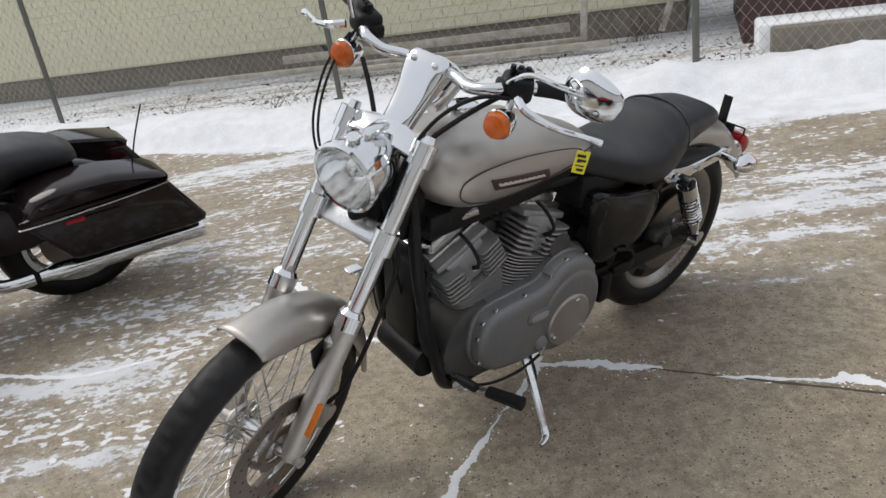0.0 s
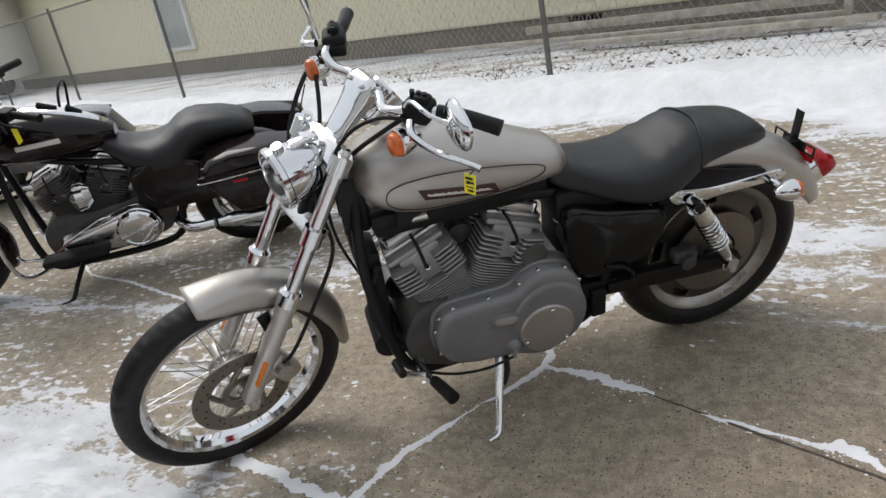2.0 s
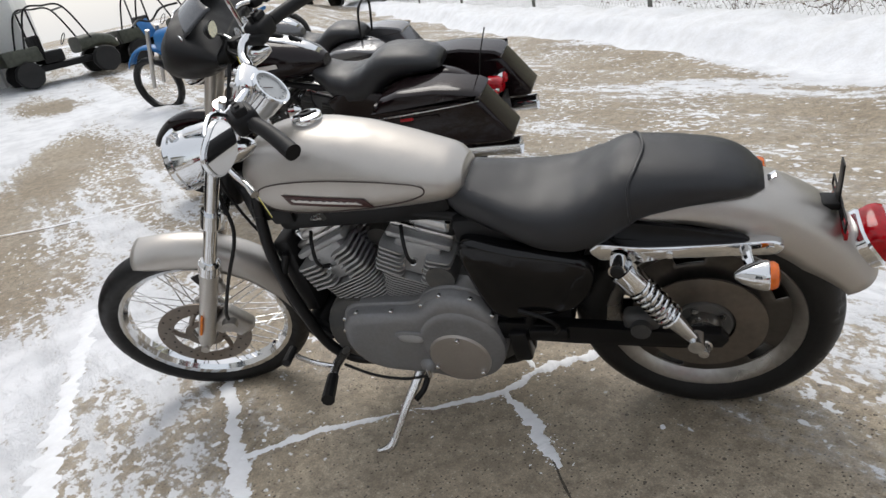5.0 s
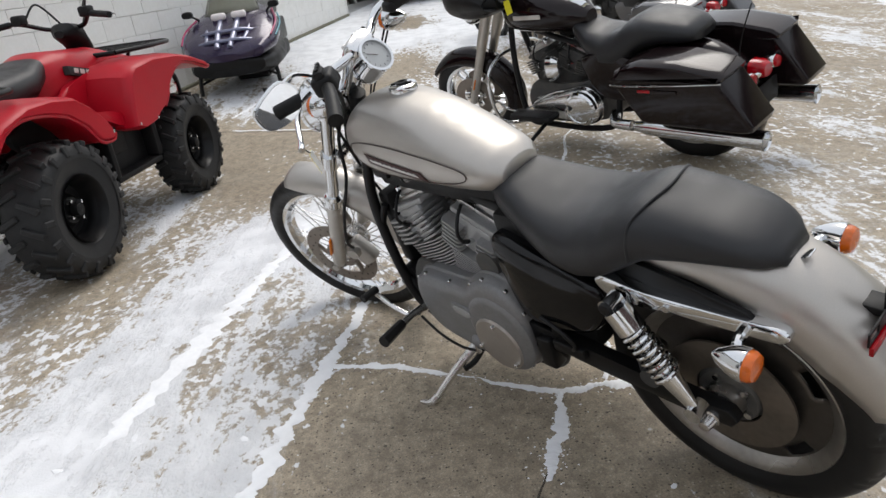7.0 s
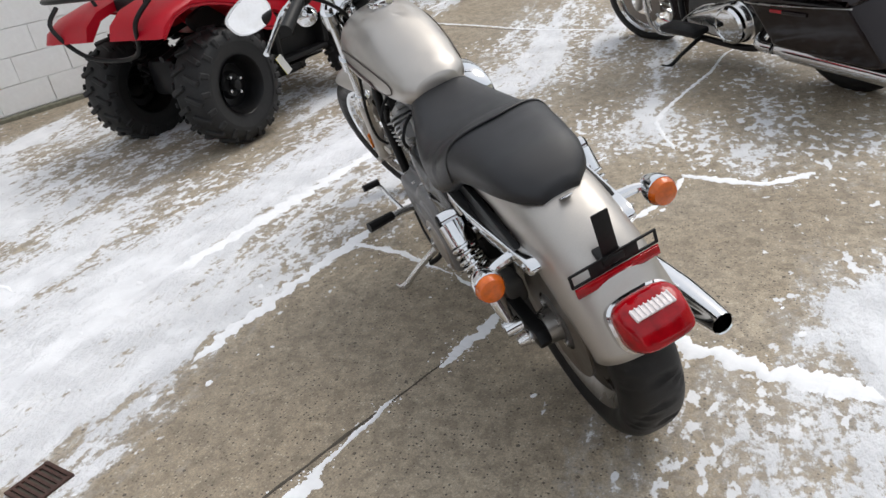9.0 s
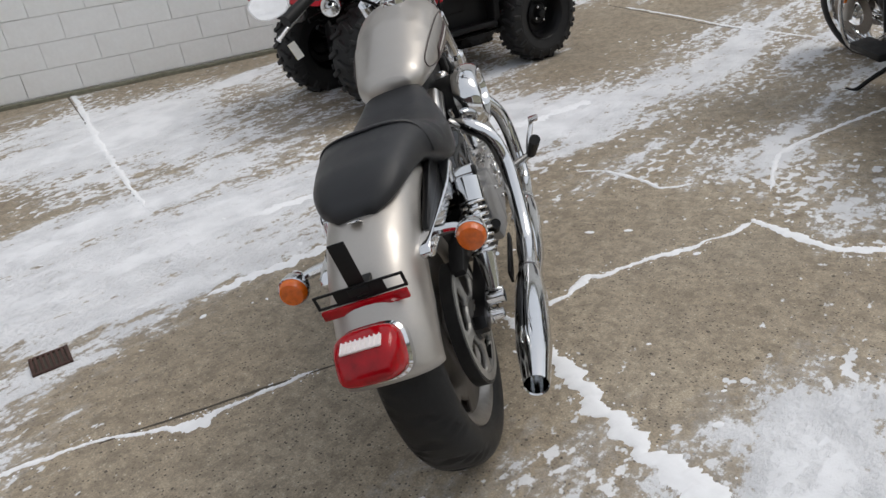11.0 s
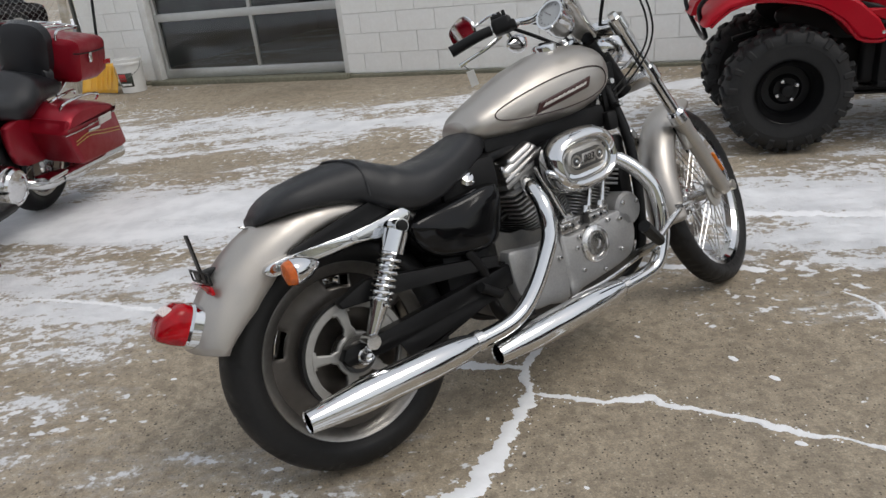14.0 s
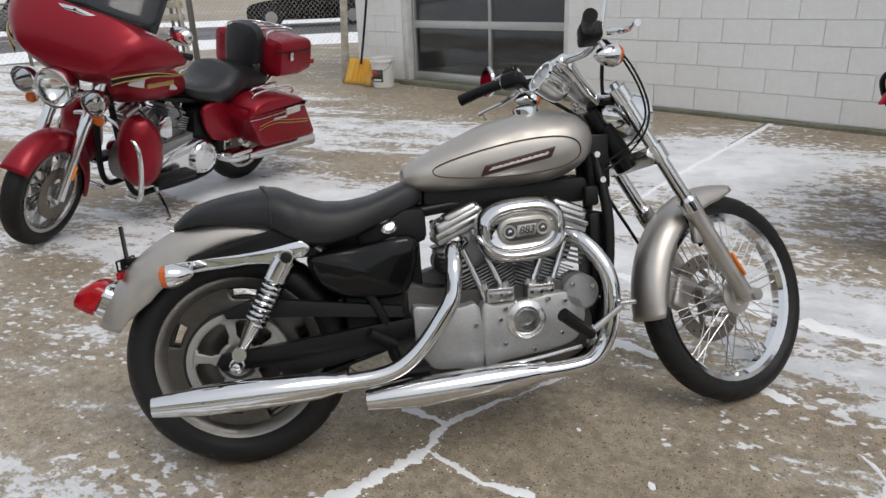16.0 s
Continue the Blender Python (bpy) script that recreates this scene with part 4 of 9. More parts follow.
    bx(bm, (1.052, -0.295, 0.416), (0.048, 0.034, 0.012), pose(0, 0, 0), 0.004)
    tb(bm, [V(0.97, -0.15, 0.268), V(0.80, -0.17, 0.250), V(0.66, -0.16, 0.240)], 0.006)
    bp = part("brake_pedal", bm, CHROME_WORN, root, "chrome brake pedal with rubber peg")
    part("foot_peg", tube([V(0.962, -0.258, 0.328), V(0.872, -0.292, 0.400)], [0.017, 0.019]), BLACK_PLASTIC, bp, "ribbed rubber foot peg")
    bm = bmesh.new()
    tb(bm, [V(0.755, 0.10, 0.235), V(0.765, 0.150, 0.215), V(0.80, 0.235, 0.160), V(0.826, 0.298, 0.110)], [0.017, 0.014, 0.012, 0.011])
    tb(bm, [V(0.826, 0.296, 0.112), V(0.840, 0.318, 0.098), V(0.872, 0.332, 0.099)], [0.012, 0.013, 0.006])
    part("side_stand", bm, CHROME_WORN, root, "chrome side stand on the concrete")
    part("stand_spring", tube([V(0.735, 0.12, 0.225), V(0.75, 0.17, 0.185), V(0.775, 0.20, 0.165)], 0.009), BLACK_FRAME, root)

    # ---- everything that turns with the steering
    mf = Matrix.Translation(front) @ YAX
    fw = part("front_wheel", turned([(-0.026, 0.257), (-0.030, 0.274), (-0.027, 0.278), (-0.021, 0.261), (-0.008, 0.252), (0.008, 0.252), (0.021, 0.261), (0.027, 0.278), (0.030, 0.274), (0.026, 0.257), (0.012, 0.245), (-0.012, 0.245)], mf, 96, True), CHROME, root, "chrome wire-spoke front wheel", S)
    part("tyre", turned(tyre_profile(0.334, 0.272, 0.042), mf, 240, True, sipes(0.043, 32, 0.005)), RUBBER, fw, "narrow black front tyre")
    part("hub", turned([(-0.085, 0.012), (-0.060, 0.016), (-0.055, 0.044), (-0.043, 0.046), (-0.036, 0.024), (0.036, 0.024), (0.043, 0.046), (0.055, 0.044), (0.060, 0.016), (0.085, 0.012)], mf, 36), CHROME_WORN, fw)
    part("hub_cover", turned([(0.044, 0.020), (0.046, 0.056), (0.054, 0.058), (0.060, 0.050), (0.064, 0.034), (0.074, 0.030), (0.078, 0.018)], Matrix.Translation(front) @ pose(0, 0, 0, 90, 0, 0), 36), FORK_ALLOY, fw, "round alloy hub cover")
    spokes(fw, front, 0.038, 0.247, 40, 0.040)
    bm = bmesh.new()
    lathe(bm, [(0.062, 0.098), (0.062, 0.146), (0.067, 0.146), (0.067, 0.098)], mf, 72, True)
    part("brake_disc", bm, DISC, fw, "drilled steel front brake disc")
    part("disc_hub", turned([(0.060, 0.040), (0.060, 0.062), (0.066, 0.062), (0.066, 0.040)], mf, 40, True), DISC, fw)
    arm = None
    for i in range(5):
        m = Matrix.Translation(front) @ pose(0, 0, 0, 0, 72 * i, 0)
        if arm is None:
            arm = part("disc_arm", tube([V(r * math.cos(t), 0.0635, r * math.sin(t)) for r, t in ((0.058, 0), (0.075, 0.25), (0.090, 0.42), (0.101, 0.52))], 0.0085, 8), DISC, fw, "", m)
        else:
            share("disc_arm", arm, fw, m)
    # solid black pegs give the dark look of drilled holes
    hole = None
    for i in range(30):
        m = Matrix.Translation(front) @ pose(0, 0, 0, 0, 12 * i, 0) @ pose((0.110, 0.122, 0.134)[i % 3], 0, 0)
        if hole is None:
            hole = part("disc_hole_dot", rods([(V(0, 0.0615, 0), V(0, 0.0675, 0))], 0.0038, 8), BLACK_FRAME, fw, "", m)
        else:
            share("disc_hole_dot", hole, fw, m)
    part("valve", rods([(front + V(0.16, 0.01, -0.19), front + V(0.15, 0.012, -0.175))], 0.004), BLACK_PLASTIC, fw)

    for s in (1, -1):
        y = 0.098 * s
        bm = bmesh.new()
        cy(bm, fork_at(-0.01, y), fork_at(0.52, y), 0.0195, None, 24)
        leg = part("fork_tube", bm, CHROME, root, "chrome fork tube", S)
        bm = bmesh.new()
        cy(bm, fork_at(0.50, y), fork_at(0.515, y), 0.023, 0.030, 24)
        cy(bm, fork_at(0.515, y), fork_at(0.56, y), 0.031, 0.031, 24)
        part("dust_cover", bm, CHROME, leg)
        bm = bmesh.new()
        cy(bm, fork_at(0.545, y), fork_at(0.60, y), 0.0305, 0.027, 24)
        cy(bm, fork_at(0.60, y), fork_at(0.985, y), 0.027, 0.0255, 24)
        cy(bm, fork_at(0.985, y), fork_at(1.012, y), 0.0255, 0.018, 24)
        bx(bm, fork_at(0.65, y * 0.86) + V(-0.012, 0, 0.0), (0.05, 0.026, 0.09), None, 0.008)
        if s > 0:
            cy(bm, fork_at(1.0, y) - V(0, 0.012, 0), fork_at(1.0, y) + V(0, 0.034, 0), 0.013, None, 14)
        else:
            cy(bm, fork_at(0.985, y) + V(0.018, 0.03, -0.004), fork_at(0.985, y) + V(0.018, -0.035, -0.004), 0.019, None, 18)
        part("fork_slider", bm, FORK_ALLOY, leg, "dull alloy fork slider")
        o = V(0.012, s * 0.024, 0.008)
        bm = bmesh.new()
        mid = fork_at(0.85, y) + o
        q = (fork_at(1, 0) - fork_at(0, 0)).normalized().to_track_quat("Z", "Y").to_matrix().to_4x4()
        bx(bm, (0, 0, 0), (0.019, 0.008, 0.085), Matrix.Translation(mid) @ q, 0.003)
        part("reflector", bm, AMBER_REFLECTOR, leg, "amber side reflector")
        cyb = bmesh.new()
        cy(cyb, fork_at(-0.035, y), fork_at(-0.012, y), 0.014, 0.016, 6)
        cy(cyb, fork_at(-0.014, y), fork_at(0.05, y), 0.028, 0.028, 24)
        part("cap", cyb, CHROME, leg)
        cyb = bmesh.new()
        cy(cyb, fork_at(0.252, y), fork_at(0.318, y), 0.028, 0.028, 24)
        part("clamp", cyb, CHROME, leg)
    bm = bmesh.new()
    plate(bm, [(-0.098, 0.024), (-0.04, 0.014), (0.04, 0.014), (0.098, 0.024), (0.105, 0.0), (0.098, -0.022), (0.04, -0.040), (-0.04, -0.040), (-0.098, -0.022), (-0.105, 0.0)], -0.016, 0.016, 0.005, Matrix.Translation(fork_at(0.022, 0)) @ pose(0, 0, 0, 0, 33, 0) @ pose(0, 0, 0, 0, 0, 90) @ pose(0, 0, 0, 90, 0, 0))
    part("upper_fork_clamp", bm, CHROME, root, "chrome upper fork clamp", S)
    bm = bmesh.new()
    bx(bm, (0, 0, 0), (0.055, 0.21, 0.032), Matrix.Translation(fork_at(0.285, 0) + V(-0.018, 0, -0.01)) @ pose(0, 0, 0, 0, 33, 0), 0.008)
    part("lower_fork_clamp", bm, CHROME_WORN, root, "chrome lower fork clamp", S)
    part("steering_stem", rods([(fork_at(0.02, 0) + V(-0.045, 0, -0.02), fork_at(0.29, 0) + V(-0.045, 0, -0.02))], 0.026), BLACK_FRAME, root, "", S)

    # front brake caliper and line
    bm = bmesh.new()
    cm = Matrix.Translation(V(1.405, 0.070, 0.362)) @ pose(0, 0, 0, 0, 25, 0)
    bx(bm, (0, 0, 0), (0.070, 0.055, 0.115), cm, 0.016, 3)
    cy(bm, cm @ V(-0.005, 0.02, 0.02), cm @ V(-0.005, 0.046, 0.02), 0.026, 0.022, 20)
    bx(bm, (0.042, 0.005, 0.02), (0.05, 0.03, 0.05), cm, 0.008)
    part("brake_caliper", bm, ALLOY, root, "grey front brake caliper", S)
    part("brake_line", tube([V(1.405, 0.098, 0.40), V(1.37, 0.13, 0.47), V(1.29, 0.135, 0.60), V(1.20, 0.115, 0.74), V(1.19, 0.05, 0.86), V(1.10, -0.06, 1.0), V(1.06, -0.13, 1.08)], 0.0055), BLACK_PLASTIC, root, "black brake hose", S)

    # front fender
    def skirt_f(a):
        return float(np.interp(a, [80, 83, 87, 95, 120, 160, 184, 187], [0.020, 0.026, 0.042, 0.058, 0.070, 0.068, 0.050, 0.036]))
    part("front_fender", fender_arch(front + V(-0.004, 0, 0.010), 0.357, 0.063, 83, 187, skirt_f, 40, 2.2), PEWTER, root, "pewter metallic front fender", S, solid=0.004)
    bm = bmesh.new()
    for s in (1, -1):
        plate(bm, [(1.34, 0.60), (1.43, 0.585), (1.42, 0.52), (1.385, 0.50)], s * 0.066, s * 0.074, 0.002)
    part("fender_bracket", bm, BLACK_FRAME, root, "", S)

    # headlamp
    hm = Matrix.Translation(V(1.222, 0, 0.930)) @ pose(0, 0, 0, 0, 94, 0) @ Matrix.Scale(0.92, 4)
    hl = part("headlamp", turned([(-0.118, 0.001), (-0.116, 0.018), (-0.106, 0.036), (-0.088, 0.052), (-0.06, 0.066), (-0.03, 0.076), (0.0, 0.082), (0.03, 0.084), (0.034, 0.088), (0.048, 0.088), (0.054, 0.082), (0.052, 0.077), (0.030, 0.074)], hm, 48), CHROME, root, "round chrome headlamp", S)
    part("reflector_bowl", turned([(-0.050, 0.012), (-0.046, 0.026), (-0.032, 0.044), (-0.010, 0.058), (0.020, 0.069), (0.046, 0.076)], hm, 48), REFLECTOR, hl)
    part("bulb", turned([(-0.028, 0.010), (0.008, 0.010), (0.014, 0.004), (0.015, 0.001)], hm, 16), CLEAR_LENS, hl)
    part("lens", turned([(0.044, 0.077), (0.052, 0.074), (0.062, 0.052), (0.067, 0.026), (0.068, 0.001)], hm, 40), CLEAR_LENS, hl, "fluted clear glass lens")
    bm = bmesh.new()
    bx(bm, (1.175, 0, 1.006), (0.075, 0.030, 0.016), pose(0, 0, 0), 0.006)
    cy(bm, V(1.24, 0, 1.0), V(1.245, 0, 1.02), 0.014)
    part("headlamp_bracket", bm, CHROME, root, "", S)

    # risers, gauge and bars
    bm = bmesh.new()
    rm = Matrix.Translation(V(1.045, 0, 1.035)) @ pose(0, 0, 0, 0, -44, 0)
    rows = []
    for k, w, d in ((-0.092, 0.030, 0.015), (-0.086, 0.036, 0.018), (-0.04, 0.038, 0.018), (0.0, 0.043, 0.018), (0.035, 0.050, 0.021), (0.060, 0.055, 0.027), (0.085, 0.054, 0.028), (0.097, 0.046, 0.021), (0.100, 0.036, 0.012)):
        rows.append([rm @ V(x, y, k) for y, x in egg(2 * w, 2 * d, 32, 3.6)])
    loft(bm, rows)
    riser = part("riser", bm, CHROME, root, "one-piece chrome riser", S)
    part("riser_slot", box_at(rm @ pose(0.0125, 0, 0.02), (0.014, 0.034, 0.010), 0.004), BLACK_PLASTIC, riser)
    for sy in (-0.028, 0.028):
        part("riser_bolt", turned([(0.0, 0.007), (0.020, 0.007), (0.023, 0.004), (0.023, 0.001)], rm @ pose(0.012, sy, 0.072, 0, 90, 0), 12), CHROME_WORN, riser)
    gm = Matrix.Translation(V(0.958, 0.014, 1.050)) @ pose(0, 0, 0, 0, -58, 0)
    ga = part("gauge", turned([(-0.072, 0.001), (-0.068, 0.032), (-0.056, 0.041), (-0.030, 0.046), (0.014, 0.048), (0.020, 0.051), (0.026, 0.050), (0.026, 0.043), (0.020, 0.042)], gm, 40), CHROME, root, "chrome speedometer", S)
    dial = part("dial", turned([(0.019, 0.0425), (0.0205, 0.001)], gm, 32), DIAL, ga, "pale grey dial")
    part("needle", box_at(gm @ pose(0.008, 0.008, 0.022, 0, 0, 45), (0.034, 0.0014, 0.001)), BADGE, dial)
    bm = bmesh.new()
    for i in range(11):
        a = radians(-40 + 26 * i)
        bx(bm, (0.034, 0, 0.0215), (0.005, 0.0010, 0.001), gm @ pose(0, 0, 0, 0, 0, math.degrees(a)))
    part("dial_marks", bm, INK, dial)
    bar_pts = [V(0.856, 0.335, 1.094), V(0.900, 0.272, 1.106), V(0.962, 0.206, 1.112), V(1.008, 0.165, 1.106), V(1.012, 0.115, 1.092), V(0.992, 0.065, 1.090), V(0.985, 0.0, 1.090)]
    bar_pts = bar_pts + [V(p.x, -p.y, p.z) for p in bar_pts[-2::-1]]
    hb = part("handlebar", tube(bar_pts, 0.0128, 14, 6), CHROME, root, "chrome handlebar with rubber grips", S)
    for s in (1, -1):
        p = lambda x, y, z: V(x, s * y, z)
        part("grip", tube([p(0.936, 0.230, 1.110), p(0.900, 0.272, 1.106), p(0.846, 0.348, 1.092)], [0.0165, 0.0175, 0.019], 16), BLACK_PLASTIC, hb, "black rubber grip")
        bm = bmesh.new()
        cmx = Matrix.Translation(p(0.964, 0.200, 1.112)) @ pose(0, 0, 0, 0, 0, s * -62)
        bx(bm, (0, 0, 0), (0.068, 0.062, 0.052), cmx, 0.014, 3)
        bx(bm, (-0.010, 0.0, 0.028), (0.040, 0.030, 0.026), cmx, 0.008)
        bx(bm, (0.03, s * 0.0, -0.01), (0.03, 0.06, 0.03), cmx, 0.008)
        for k in (-0.016, 0.0, 0.016):
            cy(bm, cmx @ V(k, 0, 0.02), cmx @ V(k, 0, 0.046), 0.006, None, 10)
        ctrl = part("switch_housing", bm, BLACK_PLASTIC, hb, "black switch housing")
        bm = bmesh.new()
        tb(bm, [p(1.005, 0.225, 1.108), p(1.022, 0.262, 1.098), p(1.000, 0.320, 1.080), p(0.960, 0.375, 1.066), p(0.944, 0.402, 1.058)], [0.010, 0.009, 0.007, 0.006, 0.009], 10)
        part("lever", bm, CHROME, hb, "chrome hand lever")
        # mirror
        mmx = Matrix.Translation(p(0.970, 0.360, 1.160)) if s > 0 else Matrix.Translation(p(1.030, 0.300, 1.330))
        part("mirror_stem", tube([p(0.996, 0.192, 1.128), p(1.006, 0.240, 1.168), p(1.006, 0.310, 1.170), p(0.984, 0.348, 1.162)] if s > 0 else [p(1.006, 0.205, 1.130), p(1.015, 0.225, 1.200), p(1.028, 0.260, 1.280), p(1.034, 0.296, 1.326)], 0.0055), CHROME, hb)
        mq = mmx @ pose(0, 0, 0, 0, -3, s * -13)
        shape = round_poly([(s * a, c) for a, c in ((0.064, 0.028), (0.022, 0.044), (-0.031, 0.046), (-0.060, 0.012), (-0.056, -0.024), (-0.030, -0.045), (0.018, -0.044), (0.055, -0.028), (0.068, 0.0))], 4)
        bm = bmesh.new()
        loft(bm, [[mq @ V(k, y * w, z * w) for y, z in shape] for k, w in ((-0.004, 1.0), (0.003, 1.02), (0.009, 0.93), (0.015, 0.70), (0.018, 0.35))])
        mi = part("mirror", bm, CHROME, hb, "teardrop chrome mirror")
        part("mirror_glass", plated(shape, -0.0005, 0.0005, 0, mq @ pose(-0.0052, 0, 0) @ pose(0, 0, 0, 0, 0, -90) @ Matrix.Diagonal((-0.92, 1, 0.92, 1))), MIRROR, mi, "mirror glass")
        # front signals under the controls
        part("signal_stalk", tube([p(0.985, 0.205, 1.095), p(1.005, 0.208, 1.068), p(1.020, 0.207, 1.052)], 0.008), CHROME, hb)
        bullet_lamp(hb, p(1.018, 0.206, 1.050), (1, 0, 0.05), ORANGE)
    part("clutch_cable", tube([V(1.000, 0.205, 1.100), V(1.050, 0.155, 1.098), V(1.105, 0.105, 1.050), V(1.150, 0.072, 0.960), V(1.172, 0.066, 0.860), V(1.165, 0.070, 0.720), V(1.120, 0.085, 0.560), V(1.070, 0.10, 0.42), V(1.0, 0.11, 0.28)], 0.0045), BLACK_PLASTIC, root, "black clutch cable", S)
    part("throttle_cable", tube([V(1.000, -0.205, 1.095), V(1.050, -0.215, 1.040), V(1.120, -0.195, 0.950), V(1.165, -0.145, 0.880), V(1.150, -0.07, 0.82), V(1.08, -0.03, 0.78)], 0.0031), BLACK_PLASTIC, root, "", S)
    part("throttle_cable", tube([V(1.000, -0.215, 1.090), V(1.060, -0.232, 1.020), V(1.135, -0.200, 0.920), V(1.170, -0.135, 0.850), V(1.140, -0.06, 0.79), V(1.08, -0.03, 0.76)], 0.0031), BLACK_PLASTIC, root, "", S)
    part("wiring", tube([V(0.985, 0.19, 1.10), V(1.02, 0.13, 1.04), V(1.09, 0.07, 0.96), V(1.15, 0.05, 0.88)], 0.006), BLACK_PLASTIC, root, "", S)
    # hanging price tag on the clutch lever
    bm = bmesh.new()
    tg = Matrix.Translation(V(0.953, 0.376, 1.004)) @ pose(0, 0, 0, 0, 0, -62)
    bx(bm, (0, 0, 0), (0.028, 0.0010, 0.055), tg, 0.0)
    tag = part("price_tag", bm, TAG_YELLOW, hb, "yellow card tag with black print")
    bm = bmesh.new()
    for x, z, w, h in ((0.002, 0.016, 0.018, 0.007), (-0.004, 0.005, 0.012, 0.006), (0.005, 0.004, 0.007, 0.009), (0.0, -0.008, 0.019, 0.003), (-0.002, -0.018, 0.014, 0.006)):
        bx(bm, (x, 0.0009, z), (w, 0.0006, h), tg)
    part("tag_back", box_at(tg @ pose(0, -0.0010, 0), (0.028, 0.0008, 0.055)), TAG_WHITE, tag, "white back of the tag")
    part("print_bars", bm, INK, tag)
    part("tag_string", tube([tg @ V(0, 0, 0.027), V(0.95, 0.394, 1.060)], 0.0015, 6), INK, tag)
    return root


silver_cruiser()

# ---------------------------------------------------------------- the lot
ALONG, ACROSS = V(-0.9438, 0.3304, 0), V(0.3304, 0.9438, 0)   # along the white wall, and away from it
WALL, FENCE, HOUSE = -2.76, 5.90, 8.90                        # distances of their faces along ACROSS


def at(s, v, z=0.0):
    return ALONG * s + ACROSS * v + V(0, 0, z)


def site(s, v, z=0.0, rz=0.0):
    """A pose whose x runs against ALONG and whose y points to the fence side."""
    return Matrix.Translation(at(s, v, z)) @ Matrix(((0.9438, 0.3304, 0, 0), (-0.3304, 0.9438, 0, 0), (0, 0, 1, 0), (0, 0, 0, 1))) @ pose(0, 0, 0, 0, 0, rz)


def smooth(a, b, x):
    t = np.clip((x - a) / (b - a), 0, 1)
    return t * t * (3 - 2 * t)


def lot_height(x, y):
    """The lot falls from the wall and from its far end towards a drain."""
    v = 0.3304 * x + 0.9438 * y
    h = 0.053 * np.clip(-0.3 - v, 0, 2.6) + 0.062 * np.clip(-3.0 - x, 0, 16) * (1 - smooth(2.0, 4.5, v))
    bank = smooth(4.3, 6.2, v + 0.35 * np.sin(0.9 * x) + 0.2 * np.sin(2.3 * x + 1))
    return 0.006 + h + 0.10 * bank * np.clip((60 - abs(x)) / 30, 0, 1)


def snow_cover(x, y):
    """How thickly the wind and tyres have left snow on the slabs, from bare (negative) to white."""
    edge = 1.205 - 0.262 * x                       # joint in front of the side stand
    below = edge - y
    n1 = np.vectorize(lambda a, b: noise.noise((a * 0.5, b * 1.3, 3.1)))(x * 0.96 - y * 0.26, x * 0.26 + y * 0.96)
    s = -0.02 + 0.16 * n1
    s = s + 0.25 * smooth(0.0, 0.06, below) * (1 - smooth(0.75, 1.9, below)) * smooth(-2.6, -1.4, x - 0.2 * below)
    s = s + 0.20 * smooth(1.2, 1.9, below) * (1 - smooth(3.0, 3.9, below))
    s = s - 0.10 * smooth(3.2, 3.9, below)
    bare = np.exp(-(((x - 0.75) / 0.85) ** 2 + ((y - 1.72) / 0.55) ** 2) ** 2)
    s = s - 0.50 * bare * smooth(0.05, -0.05, below)
    bare2 = np.exp(-(((x + 0.35) / 0.75) ** 2 + ((y - 2.35) / 0.65) ** 2) ** 2)
    s = s - 0.32 * bare2 * smooth(0.05, -0.05, below)
    for cx, cy, rx, ry, k in ((-1.15, 1.55, 0.45, 0.5, 0.08), (-0.95, 2.95, 0.5, 0.45, 0.17), (0.25, 3.15, 0.45, 0.30, 0.26), (0.9, 2.75, 0.5, 0.4, 0.18), (1.7, 1.75, 0.45, 0.45, 0.16),
                              (-1.2, 2.5, 0.7, 0.5, 0.12), (-3.2, 1.2, 1.4, 0.5, 0.24), (-5.5, 1.4, 2.0, 0.6, 0.12), (-8.0, 2.2, 2.5, 0.8, 0.40), (-1.6, 0.7, 0.9, 0.45, 0.18), (0.0, -1.4, 0.5, 1.4, 0.22), (2.6, 0.8, 0.9, 0.7, 0.26), (-2.4, 3.6, 0.9, 0.5, 0.10), (-8.6, 0.6, 2.6, 0.35, 0.30),
                              (-3.4, 0.45, 1.1, 0.36, -0.50), (-4.5, 0.75, 0.65, 0.36, -0.45), (-5.3, 1.05, 0.65, 0.36, -0.50), (-6.2, 1.40, 0.65, 0.36, -0.55), (-9.0, 1.75, 0.7, 0.42, -0.75), (-7.1, 0.75, 0.8, 0.40, 0.20), (-7.6, 0.9, 2.2, 0.8, 0.20), (-0.95, -1.1, 0.35, 0.4, -0.22), (-1.35, 0.0, 0.4, 0.22, -0.26), (-0.45, -1.6, 0.8, 0.9, 0.16), (0.98, -0.95, 0.28, 0.45, -0.40), (0.6, -3.0, 0.8, 0.35, -0.30),
                              (1.0, 0.55, 0.7, 0.45, 0.14), (2.8, -3.0, 1.6, 0.6, -0.36), (2.35, -0.85, 0.5, 0.35, -0.30), (2.2, 0.12, 0.9, 0.22, 0.20), (-2.0, 1.15, 0.9, 0.30, 0.06), (-0.9, 2.5, 0.2, 0.25, 0.14), (0.1, 2.87, 0.32, 0.2, 0.22), (1.75, 3.6, 0.5, 0.6, 0.16), (-3.7, 0.0, 0.8, 0.5, -0.3), (-6.0, 4.2, 2.0, 0.5, -0.15)):
        s = s + k * np.exp(-(((x - cx) / rx) ** 2 + ((y - cy) / ry) ** 2))
    v = 0.3304 * x + 0.9438 * y
    s = s + 0.9 * smooth(4.75, 5.25, v + 0.2 * n1 - 0.03 * np.clip(-x, 0, 20))
    s = s - 0.62 * smooth(6.0, 6.9, v + 0.5 * n1)           # trodden, dirtier snow behind the fence
    return np.clip(s, -1, 1)


